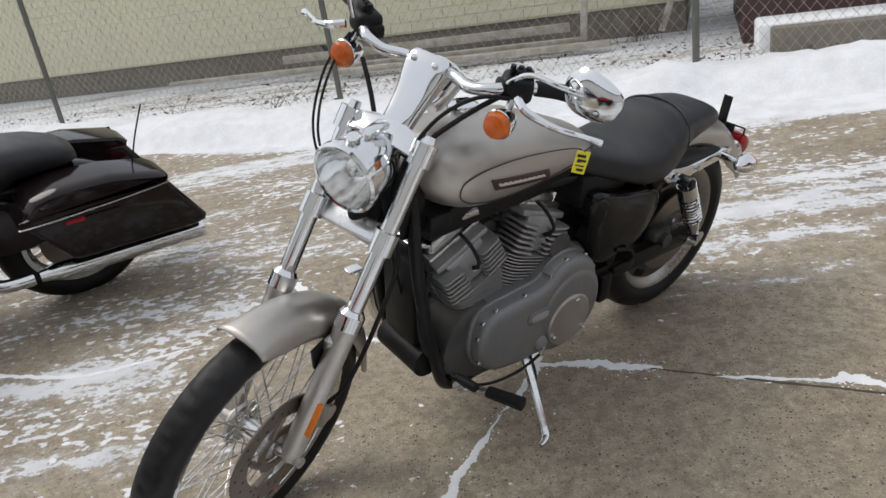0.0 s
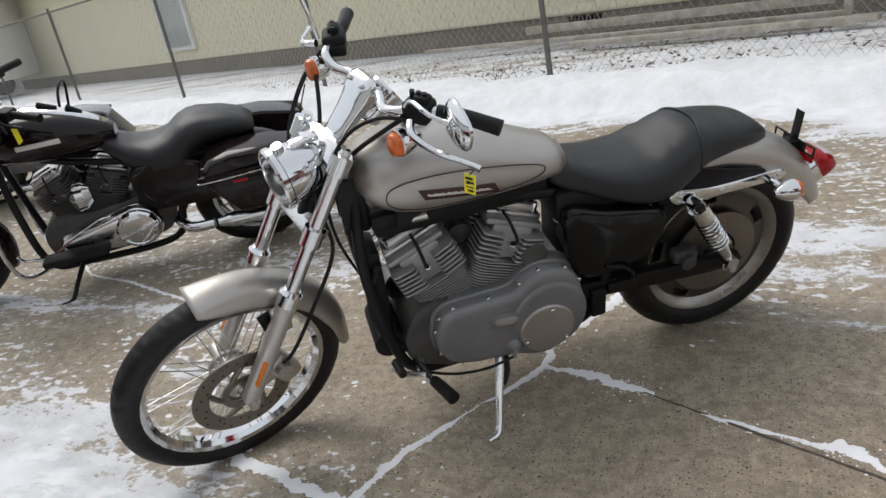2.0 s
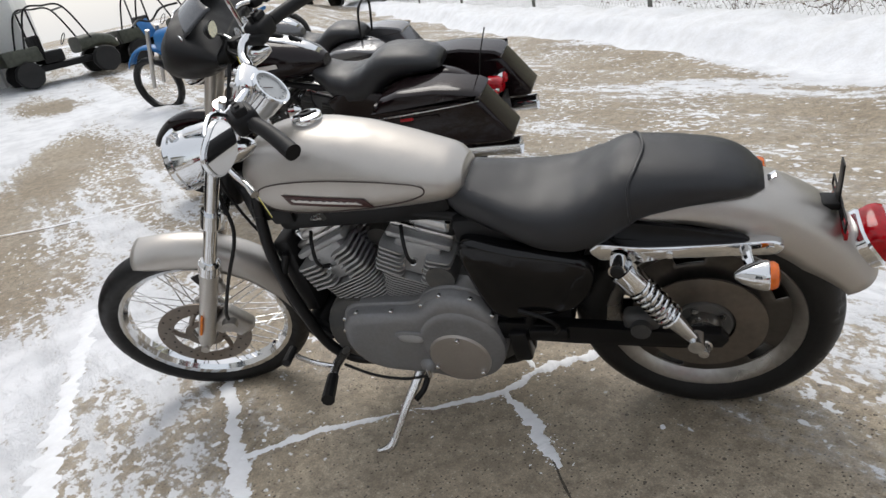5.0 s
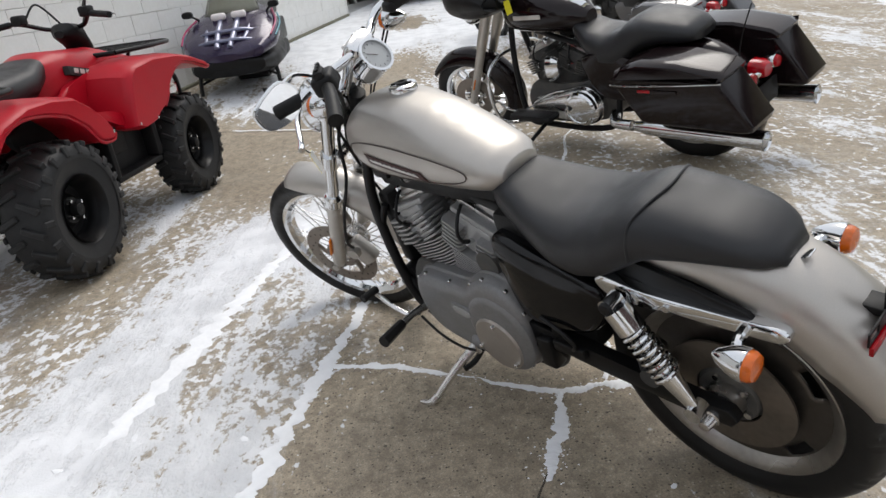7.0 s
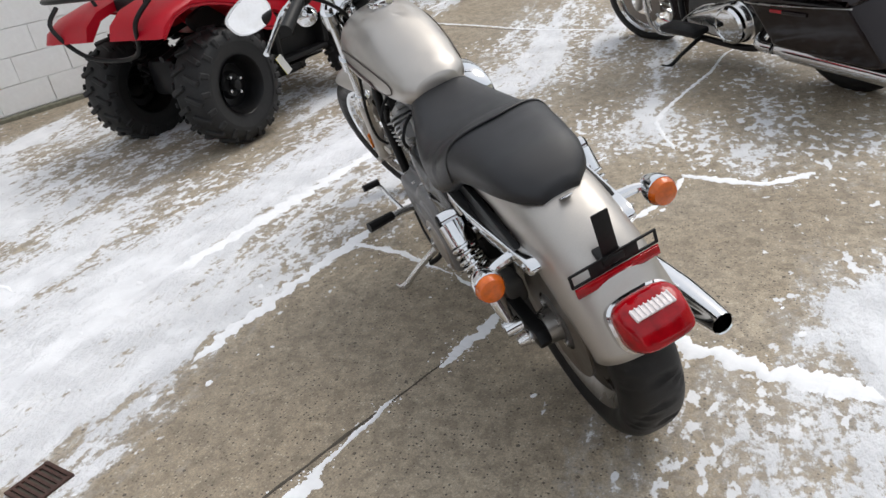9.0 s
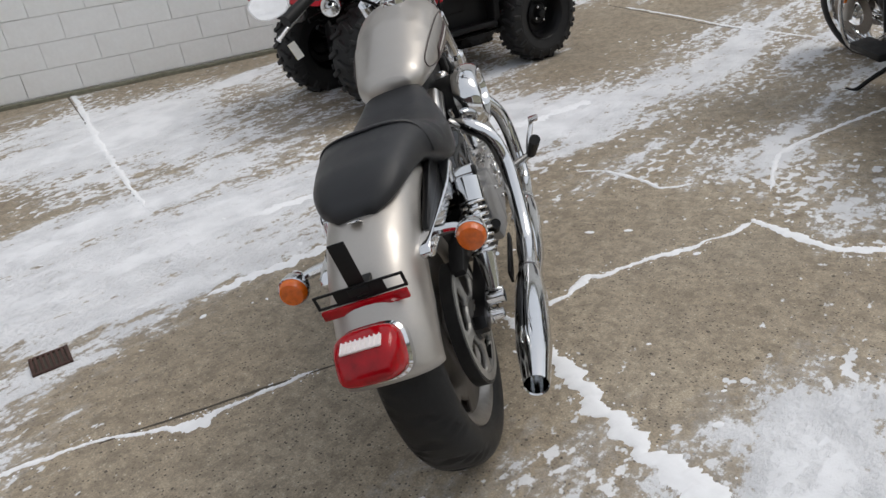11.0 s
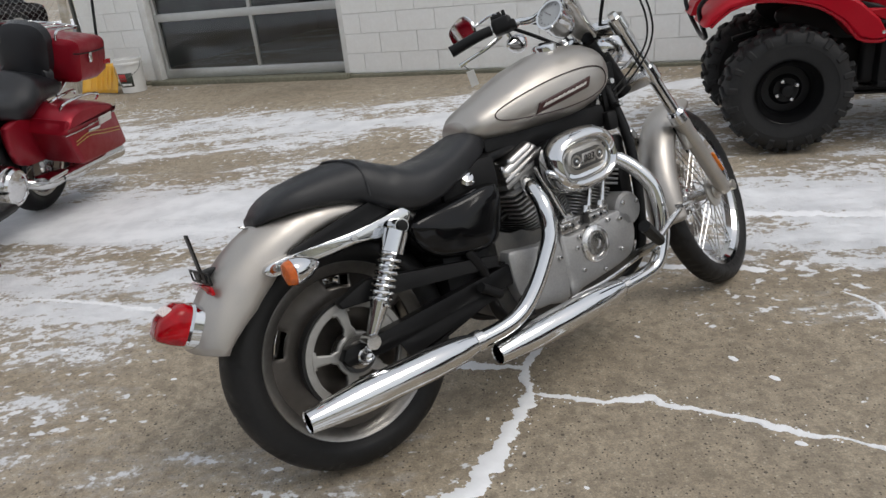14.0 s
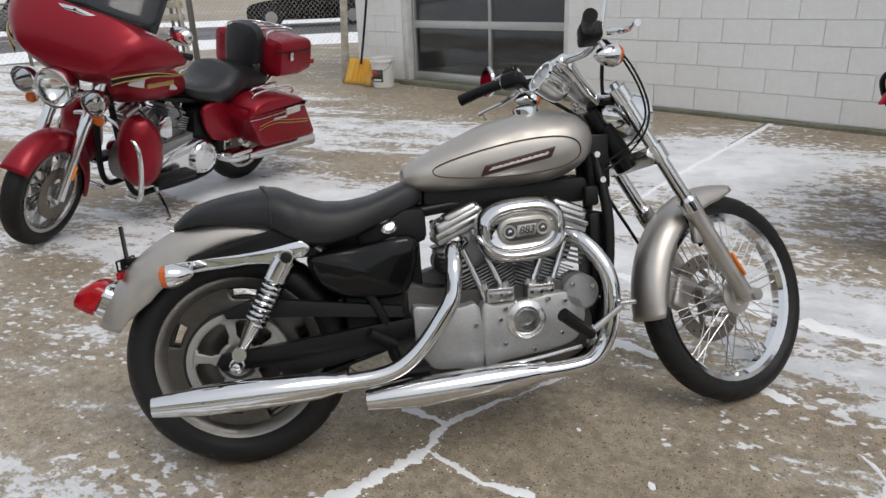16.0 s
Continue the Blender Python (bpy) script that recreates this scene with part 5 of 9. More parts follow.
def ground_material():
    m = bpy.data.materials.new("concrete_with_snow")
    m.use_nodes = True
    N, L = m.node_tree.nodes, m.node_tree.links
    b = N["Principled BSDF"]
    tc = N.new("ShaderNodeTexCoord")

    def tex(scale, detail=5.0, stretch=None, rough=0.55):
        n = N.new("ShaderNodeTexNoise")
        n.inputs["Scale"].default_value, n.inputs["Detail"].default_value, n.inputs["Roughness"].default_value = scale, detail, rough
        if stretch:
            mp = N.new("ShaderNodeMapping")
            mp.inputs["Rotation"].default_value = (0, 0, radians(stretch[1]))
            mp.inputs["Scale"].default_value = (stretch[0], 1, 1)
            L.new(tc.outputs["Object"], mp.inputs["Vector"])
            L.new(mp.outputs[0], n.inputs["Vector"])
        else:
            L.new(tc.outputs["Object"], n.inputs["Vector"])
        return n.outputs["Fac"]

    def math_(op, a, c=None, clamp=False):
        n = N.new("ShaderNodeMath")
        n.operation, n.use_clamp = op, clamp
        for k, x in enumerate((a, c)):
            if x is None:
                continue
            if isinstance(x, (int, float)):
                n.inputs[k].default_value = x
            else:
                L.new(x, n.inputs[k])
        return n.outputs[0]

    def span(x, a, c, lo=0.0, hi=1.0):
        n = N.new("ShaderNodeMapRange")
        n.interpolation_type = "SMOOTHSTEP"
        for key, val in (("From Min", a), ("From Max", c), ("To Min", lo), ("To Max", hi)):
            n.inputs[key].default_value = val
        L.new(x, n.inputs["Value"])
        return n.outputs[0]

    def mix(f, a, c):
        n = N.new("ShaderNodeMix")
        n.data_type = "RGBA"
        if isinstance(f, (int, float)):
            n.inputs["Factor"].default_value = f
        else:
            L.new(f, n.inputs["Factor"])
        for key, x in (("A", a), ("B", c)):
            if isinstance(x, tuple):
                n.inputs[key].default_value = (*x, 1)
            else:
                L.new(x, n.inputs[key])
        return n.outputs["Result"]

    # concrete: sandy paste, dark and pale aggregate, damp stains
    paste = mix(span(tex(1.1, 5), 0.35, 0.65), (0.415, 0.340, 0.244), (0.522, 0.438, 0.322))
    paste = mix(span(tex(46, 3, None, 0.7), 0.3, 0.7), paste, mix(0.5, paste, (0.17, 0.15, 0.12)))
    vor = N.new("ShaderNodeTexVoronoi")
    vor.inputs["Scale"].default_value = 105
    L.new(tc.outputs["Object"], vor.inputs["Vector"])
    stone = N.new("ShaderNodeSeparateColor")
    L.new(vor.outputs["Color"], stone.inputs[0])
    size = math_("ADD", math_("MULTIPLY", stone.outputs[2], 0.38), 0.10)
    pebble = span(math_("SUBTRACT", size, vor.outputs["Distance"]), 0.0, 0.10)
    dark = math_("MULTIPLY", pebble, span(stone.outputs[0], 0.55, 0.85))
    pale = math_("MULTIPLY", pebble, span(stone.outputs[1], 0.60, 0.90))
    paste = mix(span(tex(170, 3, None, 0.7), 0.36, 0.64, 0.0, 0.75), paste, mix(0.55, paste, (0.10, 0.083, 0.063)))
    col = mix(math_("MULTIPLY", dark, 0.92), paste, (0.052, 0.042, 0.033))
    col = mix(math_("MULTIPLY", pale, 0.75), col, (0.52, 0.46, 0.36))
    col = mix(span(tex(15, 6, None, 0.72), 0.42, 0.64, 0.0, 0.50), col, (0.135, 0.112, 0.082))
    pit = N.new("ShaderNodeTexVoronoi")
    pit.inputs["Scale"].default_value = 38
    L.new(tc.outputs["Object"], pit.inputs["Vector"])
    hole = N.new("ShaderNodeSeparateColor")
    L.new(pit.outputs["Color"], hole.inputs[0])
    spot = math_("MULTIPLY", span(math_("SUBTRACT", math_("MULTIPLY", hole.outputs[1], 0.24), pit.outputs["Distance"]), 0.0, 0.05), span(hole.outputs[0], 0.55, 0.7))
    col = mix(math_("MULTIPLY", spot, 0.8), col, (0.045, 0.037, 0.030))
    col = mix(math_("MULTIPLY", span(tex(0.55, 6, (0.6, -15)), 0.52, 0.75), 0.28), col, (0.14, 0.118, 0.090))
    # snow
    at_ = N.new("ShaderNodeAttribute")
    at_.attribute_name = "snow"
    streak = tex(2.5, 9, (0.15, -17), 0.60)
    flake = tex(13, 8, (0.5, -16), 0.68)
    fleck = tex(48, 5, None, 0.65)
    big = tex(1.1, 4, (0.5, -16), 0.5)
    amount = math_("ADD", math_("MULTIPLY", streak, 1.35), math_("MULTIPLY", flake, 0.80))
    amount = math_("ADD", amount, math_("MULTIPLY", fleck, 0.40))
    amount = math_("ADD", amount, math_("MULTIPLY", big, 0.30))
    amount = math_("ADD", amount, math_("MULTIPLY", at_.outputs["Fac"], 0.85))
    cover = span(amount, 1.520, 1.605)
    thin = span(amount, 1.38, 1.55, 0.0, 0.24)
    white = mix(span(tex(5.5, 6), 0.35, 0.7), (0.80, 0.81, 0.83), (0.66, 0.67, 0.69))
    col = mix(thin, col, (0.52, 0.51, 0.50))
    dots = math_("ADD", math_("MULTIPLY", tex(27, 3, (0.7, -17), 0.55), 1.0), math_("MULTIPLY", tex(3.2, 4, (0.5, -17), 0.6), 0.55))
    dots = math_("ADD", dots, math_("MULTIPLY", at_.outputs["Fac"], 0.42))
    cover = math_("MAXIMUM", cover, span(dots, 0.872, 0.935, 0.0, 0.92))
    col = mix(cover, col, white)
    L.new(col, b.inputs["Base Color"])
    L.new(math_("ADD", math_("MULTIPLY", cover, 0.1), span(tex(1.4, 4), 0.3, 0.7, 0.55, 0.85)), b.inputs["Roughness"])
    bump = N.new("ShaderNodeBump")
    bump.inputs["Strength"].default_value, bump.inputs["Distance"].default_value = 0.7, 0.006
    relief = math_("ADD", math_("MULTIPLY", tex(140, 4), 0.35), math_("MULTIPLY", span(amount, 1.51, 1.79), 1.6))
    L.new(relief, bump.inputs["Height"])
    L.new(bump.outputs["Normal"], b.inputs["Normal"])
    return m


def build_ground():
    far = np.array([18, 22, 28, 36, 48, 70, 110, 200, 400.0])
    xs = np.concatenate([-far[::-1], np.arange(-15, -4, 0.25), np.arange(-4, 3.6, 0.06), np.arange(3.6, 15, 0.3), far])
    ys = np.concatenate([-far[::-1], np.arange(-15, -4, 0.3), np.arange(-4, 6.6, 0.06), np.arange(6.6, 15, 0.3), far])
    X, Y = np.meshgrid(xs, ys, indexing="ij")
    Z = lot_height(X, Y)
    S = snow_cover(X, Y)
    nx, ny = X.shape
    co = np.stack([X, Y, Z], -1).reshape(-1, 3)
    i = np.arange(nx * ny).reshape(nx, ny)
    faces = np.stack([i[:-1, :-1], i[1:, :-1], i[1:, 1:], i[:-1, 1:]], -1).reshape(-1, 4)
    me = bpy.data.meshes.new("ground")
    me.from_pydata(co.tolist(), [], faces.tolist())
    layer = me.attributes.new("snow", "FLOAT", "POINT")
    layer.data.foreach_set("value", S.reshape(-1).astype(np.float32))
    finish(me, 60)
    me.materials.append(ground_material())
    ob = new("ground", me)
    return tagged(ob, "worn brown concrete lot dusted with streaks of snow", "ground", kind="structure")


build_ground()
SNOW = mat("packed_snow", (0.85, 0.86, 0.88), 0.8, 0.0, 0.05, 40, 0.9, 45, dust=0.10, dust_color=(0.55, 0.54, 0.52))
SNOW_BANK = mat("ploughed_snow", (0.80, 0.81, 0.83), 0.8, 0.0, 0.08, 60, 1.0, 26, dust=0.35, dust_color=(0.60, 0.59, 0.57))
DIRT = mat("joint_dirt", (0.075, 0.064, 0.05), 0.9, 0.0, 0.2, 60, 0.3, 90)


def ribbon(name, pts, width, lift, material, seed, label, category, ragged=0.5, gap=0.0):
    """A ragged strip that lies on the slabs along a line."""
    rnd = random.Random(seed)
    line = curve_points([V(x, y, 0) for x, y in pts], 56)
    bm = bmesh.new()
    prev = None
    for i, p in enumerate(line):
        d = (line[min(i + 1, len(line) - 1)] - line[max(i - 1, 0)]).normalized()
        side = V(-d.y, d.x, 0)
        k = noise.noise((p.x * 7 + seed, p.y * 7, 0.3))
        w = width * (1 + ragged * 1.5 * k + ragged * 1.0 * noise.noise((p.x * 23, p.y * 23, seed)) + ragged * 0.5 * noise.noise((p.x * 90, p.y * 90, seed)))
        if k < gap - 0.6 and gap:
            w *= 0.12
        t = i / (len(line) - 1)
        w = max(w * float(smooth(0, 0.07, t) * smooth(0, 0.07, 1 - t)) ** 0.6, 0.0025)
        p = p + side * width * 0.7 * noise.noise((p.x * 12, p.y * 12, seed + 5))
        row = []
        for f, h in ((-1, -0.002), (-0.55, 0.75), (0.1, 1.0), (0.6, 0.7), (1, -0.002)):
            q = p + side * w * f * (1 + 0.25 * noise.noise((p.x * 40, p.y * 40, f + seed)))
            row.append(bm.verts.new((q.x, q.y, float(lot_height(q.x, q.y)) + lift * h)))
        if prev:
            for a, b, c, e in zip(prev, prev[1:], row[1:], row):
                bm.faces.new((a, b, c, e))
        prev = row
    ob = part(name, bm, material)
    return tagged(ob, label, category, kind="stuff")


CRACK = "snow packed into a crack of the concrete"


def crack_snow(pts, seed, label=CRACK):
    """Snow caught along a crack: points of (x, y, half width), with frayed edges and loose crumbs."""
    rnd = random.Random(seed)
    line = curve_points([V(*p) for p in pts], 34)
    bm = bmesh.new()
    prev = None
    for i, p in enumerate(line):
        d = line[min(i + 1, len(line) - 1)] - line[max(i - 1, 0)]
        d = V(d.x, d.y, 0).normalized()
        side = V(-d.y, d.x, 0)
        t = i / (len(line) - 1)
        end = float(smooth(0, 0.05, t) * smooth(0, 0.05, 1 - t))
        lim = []
        for f in (-1, 1):
            k = 0.9 * noise.noise((p.x * 16 + f * 3, p.y * 16, seed)) + 0.65 * noise.noise((p.x * 48, p.y * 48 + f * 5, seed)) + 0.45 * noise.noise((p.x * 130 + f * 7, p.y * 130, seed))
            lim.append(f * max(p.z * (1 + 0.85 * k) * end, 0.0012))
        mid = V(p.x, p.y, 0) + side * p.z * 0.8 * noise.noise((p.x * 21, p.y * 21, seed + 5))
        row = []
        for f, h in ((0.0, -0.002), (0.14, 0.6), (0.5, 1.0), (0.86, 0.6), (1.0, -0.002)):
            q = mid + side * (lim[0] + (lim[1] - lim[0]) * f)
            lift = min(0.0045, 0.20 * (lim[1] - lim[0]) + 0.0012) * (1 + 0.4 * noise.noise((q.x * 60, q.y * 60, seed)))
            row.append(bm.verts.new((q.x, q.y, float(lot_height(q.x, q.y)) + lift * h)))
        if prev:
            for a, b, c, e in zip(prev, prev[1:], row[1:], row):
                bm.faces.new((a, b, c, e))
        prev = row
        if rnd.random() < 0.22:                  # crumbs beside it
            q = mid + side * rnd.choice((-1, 1)) * (p.z + rnd.expovariate(70))
            r = rnd.uniform(0.0018, 0.006)
            z = float(lot_height(q.x, q.y))
            ring = [bm.verts.new((q.x + r * rnd.uniform(0.6, 1.4) * math.cos(a), q.y + r * rnd.uniform(0.6, 1.4) * math.sin(a), z - 0.001)) for a in (0, 1, 2, 3, 4, 5)]
            top = bm.verts.new((q.x, q.y, z + 0.0022))
            for a, b in zip(ring, ring[1:] + ring[:1]):
                bm.faces.new((a, b, top))
    return tagged(part("crack_snow", bm, SNOW), label, "snow", kind="stuff")


for seed, pts in enumerate((
        [(0.09, 1.735, 0.008), (0.17, 1.85, 0.014), (0.215, 1.95, 0.013), (0.235, 2.03, 0.015), (0.225, 2.11, 0.022), (0.265, 2.22, 0.019), (0.31, 2.33, 0.022), (0.365, 2.45, 0.026), (0.435, 2.58, 0.030), (0.49, 2.72, 0.034), (0.53, 2.86, 0.034), (0.56, 2.98, 0.03)],
        [(-0.115, 1.23, 0.012), (-0.085, 1.36, 0.015), (-0.05, 1.48, 0.015), (0.02, 1.60, 0.012), (0.05, 1.66, 0.004), (0.09, 1.73, 0.003)],
        [(0.225, 1.975, 0.008), (0.32, 1.955, 0.014), (0.42, 1.935, 0.021), (0.50, 1.895, 0.022), (0.56, 1.885, 0.013), (0.605, 1.86, 0.004)],
        [(0.74, 1.785, 0.003), (0.80, 1.765, 0.008), (0.90, 1.735, 0.007), (0.97, 1.715, 0.005), (1.02, 1.695, 0.014), (1.09, 1.685, 0.022), (1.14, 1.655, 0.011), (1.20, 1.60, 0.009), (1.31, 1.51, 0.006), (1.49, 1.435, 0.012), (1.61, 1.40, 0.006), (1.74, 1.355, 0.015), (1.85, 1.32, 0.008), (2.04, 1.25, 0.013), (2.23, 1.205, 0.010), (2.46, 1.16, 0.008)],
        [(0.21, 2.115, 0.010), (0.12, 2.145, 0.010), (0.01, 2.175, 0.009), (-0.11, 2.175, 0.014), (-0.18, 2.22, 0.010), (-0.32, 2.275, 0.009), (-0.42, 2.335, 0.014), (-0.48, 2.37, 0.011), (-0.55, 2.39, 0.006), (-0.64, 2.44, 0.009), (-0.76, 2.46, 0.014)],
        [(-0.78, 2.45, 0.014), (-0.73, 2.60, 0.022), (-0.69, 2.78, 0.018), (-0.80, 2.95, 0.024)],
        [(-0.91, 1.61, 0.005), (-0.97, 1.72, 0.009), (-0.94, 1.93, 0.011), (-0.91, 2.04, 0.009), (-1.0, 2.12, 0.007)],
        [(-1.05, 2.42, 0.006), (-1.47, 2.31, 0.013), (-1.88, 2.40, 0.011), (-2.32, 2.54, 0.010), (-2.73, 2.63, 0.008), (-2.95, 2.76, 0.006)])):
    crack_snow(pts, seed + 1)
RIDGE, LINE = "snow ridge along a slab joint", "thin snow line along a slab joint"
for seed, label, pts in (
        (21, RIDGE, [(-0.75, 1.40, 0.022), (-0.56, 1.345, 0.026), (-0.32, 1.285, 0.020), (-0.08, 1.222, 0.030), (0.16, 1.16, 0.024), (0.40, 1.105, 0.030), (0.70, 1.05, 0.018)]),
        (22, RIDGE, [(-1.9, 1.06, 0.03), (-1.73, 1.01, 0.04), (-1.2, 0.885, 0.03), (-0.58, 0.74, 0.04), (0.2, 0.55, 0.03)]),
        (23, LINE, [(-4.1, 0.02, 0.012), (-3.9, 0.75, 0.012), (-3.69, 1.32, 0.014), (-3.55, 1.8, 0.010)]),
        (24, LINE, [(-4.5, -0.05, 0.016), (-5.0, 0.12, 0.018), (-5.5, 0.30, 0.012)]),
        (25, LINE, [(-0.46, -3.15, 0.018), (-0.22, -2.30, 0.020), (0.00, -1.56, 0.022), (0.20, -0.80, 0.016), (0.38, -0.08, 0.010)])):
    crack_snow(pts, seed, label)
for k, (a, b) in enumerate((((0.36, -0.20), (-0.41, -3.15)), ((0.45, 1.925), (1.3, 1.53)), ((-3.71, 1.2), (-4.12, -0.15)))):
    pts = [(a[0] + (b[0] - a[0]) * i / 6, a[1] + (b[1] - a[1]) * i / 6) for i in range(7)]
    ribbon("slab_joint", pts, 0.0045, 0.0022, DIRT, 30 + k, "dark joint between concrete slabs", "joint", 0.4)


def snow_lumps():
    """Small loose clods of snow and ice on the slabs."""
    rnd = random.Random(5)
    bm = bmesh.new()
    for i in range(200):
        x, y = rnd.uniform(-3.5, 2.6), rnd.uniform(0.0, 4.4)
        if 0.3 < x < 1.4 and 1.3 < y < 2.0 and rnd.random() < 0.9:
            continue
        r = rnd.choice((0.004, 0.006, 0.008, 0.012))
        z = float(lot_height(x, y))
        vs = bmesh.ops.create_icosphere(bm, subdivisions=1, radius=1)["verts"]
        a = rnd.uniform(0, 6)
        for v in vs:
            q = v.co * (1 + 0.35 * noise.noise(v.co * 1.7 + Vector((i, 0, 0))))
            v.co = V(x + r * (q.x * math.cos(a) * 1.6 - q.y * math.sin(a)), y + r * (q.x * math.sin(a) * 1.6 + q.y * math.cos(a)), z + r * 0.28 * q.z)
    return tagged(part("snow_clods", bm, SNOW), "scattered small clods of snow on the concrete", "snow", kind="stuff")


snow_lumps()


def snow_bank():
    """Ploughed snow heaped along the fence."""
    ss = np.arange(-9, 34, 0.11)
    vv = np.concatenate([np.arange(-0.1, 1.45, 0.08), np.array([1.55])])
    pts = []
    for s in ss:
        edge = 5.22 - 0.055 * max(0, s - 1) * (1 if s < 9 else 0) - (0.44 if s >= 9 else 0) + 0.16 * noise.noise((s * 0.9, 0, 1)) + 0.05 * noise.noise((s * 4, 0, 2))
        for w in vv:
            v = edge + w
            p = at(s, v)
            rise = 0.17 * float(smooth(-0.04, 0.30, w)) * (1 - float(smooth(0.55, 1.40, w)))
            lump = 1 + 0.45 * noise.noise((s * 2.2, v * 2.2, 0)) + 0.25 * noise.noise((s * 6, v * 6, 4))
            base = float(lot_height(p.x, p.y))
            pts.append((p.x, p.y, base + rise * lump - (0.02 if w < -0.05 else 0.03 * float(smooth(1.2, 1.5, w)))))
    n, k = len(ss), len(vv)
    faces = [(i * k + j, (i + 1) * k + j, (i + 1) * k + j + 1, i * k + j + 1) for i in range(n - 1) for j in range(k - 1)]
    me = bpy.data.meshes.new("snow_bank")
    me.from_pydata(pts, [], faces)
    finish(me, 80)
    me.materials.append(SNOW_BANK)
    return tagged(new("snow_bank", me), "low bank of ploughed snow along the fence", "snow", kind="stuff")


snow_bank()

# drain grate
DRAIN = mat("rusty_iron", (0.075, 0.042, 0.034), 0.8, 0.3, 0.4, 60, 0.5, 120)
gm_ = pose(1.225, 0.968, 0.006, 0, 0, -12)
drain = thing("drain_grate", gm_, "small rusty iron drain grate in the concrete", "drain")
bm = bmesh.new()
for x in (-0.056, 0.056):
    bx(bm, (x, 0, 0.003), (0.012, 0.125, 0.010), None, 0.002)
for y in (-0.056, 0.056):
    bx(bm, (0, y, 0.0028), (0.10, 0.012, 0.010), None, 0.002)
part("rim", bm, DRAIN, drain)
bm = bmesh.new()
bx(bm, (0, 0, 0.0005), (0.105, 0.105, 0.002))
part("pit", bm, DIRT, drain)
slat = None
for i in range(6):
    m = pose(-0.041 + 0.0165 * i, 0, 0.004)
    if slat is None:
        bm = bmesh.new()
        bx(bm, (0, 0, 0), (0.009, 0.104, 0.007), None, 0.0015)
        slat = part("slat", bm, DRAIN, drain, "", m)
    else:
        share("slat", slat, drain, m)

# ---------------------------------------------------------------- the white block building
PAINT = mat("white_block_paint", (0.83, 0.83, 0.81), 0.55, 0.0, 0.04, 30, 0.5, 60, dust=0.30, dust_color=(0.72, 0.70, 0.66))
MORTAR = mat("painted_mortar", (0.80, 0.80, 0.78), 0.7, 0.0, 0.06, 60, 0.4, 90, dust=0.25, dust_color=(0.55, 0.53, 0.49))
FOOTING = mat("footing_concrete", (0.17, 0.165, 0.120), 0.85, 0.0, 0.3, 25, 0.5, 60)
ALU = mat("door_aluminium", (0.50, 0.51, 0.50), 0.35, 0.7, 0.06, 40, dust=0.3, dust_color=(0.45, 0.44, 0.42))
TRIM = mat("white_trim", (0.70, 0.70, 0.68), 0.5, 0.0, 0.06, 20, dust=0.3, dust_color=(0.45, 0.42, 0.38))
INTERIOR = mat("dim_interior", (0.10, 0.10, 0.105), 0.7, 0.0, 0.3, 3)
glass = bpy.data.materials.new("window_glass")
glass.use_nodes = True
g_ = glass.node_tree.nodes["Principled BSDF"]
g_.inputs["Base Color"].default_value = (0.85, 0.9, 0.9, 1)
g_.inputs["Roughness"].default_value, g_.inputs["Transmission Weight"].default_value, g_.inputs["IOR"].default_value = 0.02, 1.0, 1.45
BLOCK_L, BLOCK_H, TOP = 0.406, 0.1945, 3.4


def wall_solid(name, s0, s1, z0, z1, v=WALL, depth=0.20, label="white painted concrete block wall"):
    bm = bmesh.new()
    bx(bm, (0, 0, 0), (abs(s1 - s0), depth - 0.006, z1 - z0))
    ob = part(name, bm, MORTAR, None, "", site((s0 + s1) / 2, v - depth / 2 - 0.003, (z0 + z1) / 2))
    return tagged(ob, label, "wall", kind="structure")


wall_a = wall_solid("wall_main", -2.72, 9.95, -0.1, TOP)
wall_b = wall_solid("wall_pier", -6.25, -5.30, -0.1, TOP)
wall_c = wall_solid("wall_lintel", -5.30, -2.72, 2.75, TOP)
wall_side = wall_solid("wall_end", 11.75, 14.6, -0.1, TOP, label="white painted end wall")
tagged(wall_side, "plain pale wall beyond the far door")


def block_mesh(length):
    bm = bmesh.new()
    bx(bm, (0, 0, 0), (length - 0.005, 0.008, BLOCK_H - 0.005), None, 0.002, 1)
    me = bpy.data.meshes.new("block")
    bmesh.ops.recalc_face_normals(bm, faces=bm.faces)
    bm.to_mesh(me)
    bm.free()
    finish(me, 30)
    me.materials.append(PAINT)
    return me


BLOCKS = {}


def blocks(parent, s0, s1, rows, z0, near=None):
    """Courses of blocks proud of the joints; those past the near stretch are joined."""
    rest = bmesh.new()
    rnd = random.Random(int(s0 * 10))
    for r in range(rows):
        off = 0.0 if r % 2 else BLOCK_L / 2
        s = s0 - off
        while s < s1 - 0.03:
            a, b = max(s, s0), min(s + BLOCK_L, s1)
            s += BLOCK_L
            if b - a < 0.05:
                continue
            L = round(b - a, 3)
            z = z0 + BLOCK_H * (r + 0.5)
            world = site((a + b) / 2, WALL + rnd.uniform(-0.002, 0.002), z)
            if near and near[0] < a < near[1] and r < near[2]:
                if L not in BLOCKS:
                    BLOCKS[L] = block_mesh(L)
                o = new("block", BLOCKS[L])
                o.parent = parent
                o.matrix_parent_inverse = parent.matrix_basis.inverted()
                o.matrix_basis = world
            else:
                bx(rest, (0, 0, 0), (L - 0.005, 0.008, BLOCK_H - 0.005), world)
    if len(rest.verts):
        o = part("block_courses", rest, PAINT)
        o.parent = parent
        o.matrix_parent_inverse = parent.matrix_basis.inverted()
        o["kind"] = "stuff"
    else:
        rest.free()


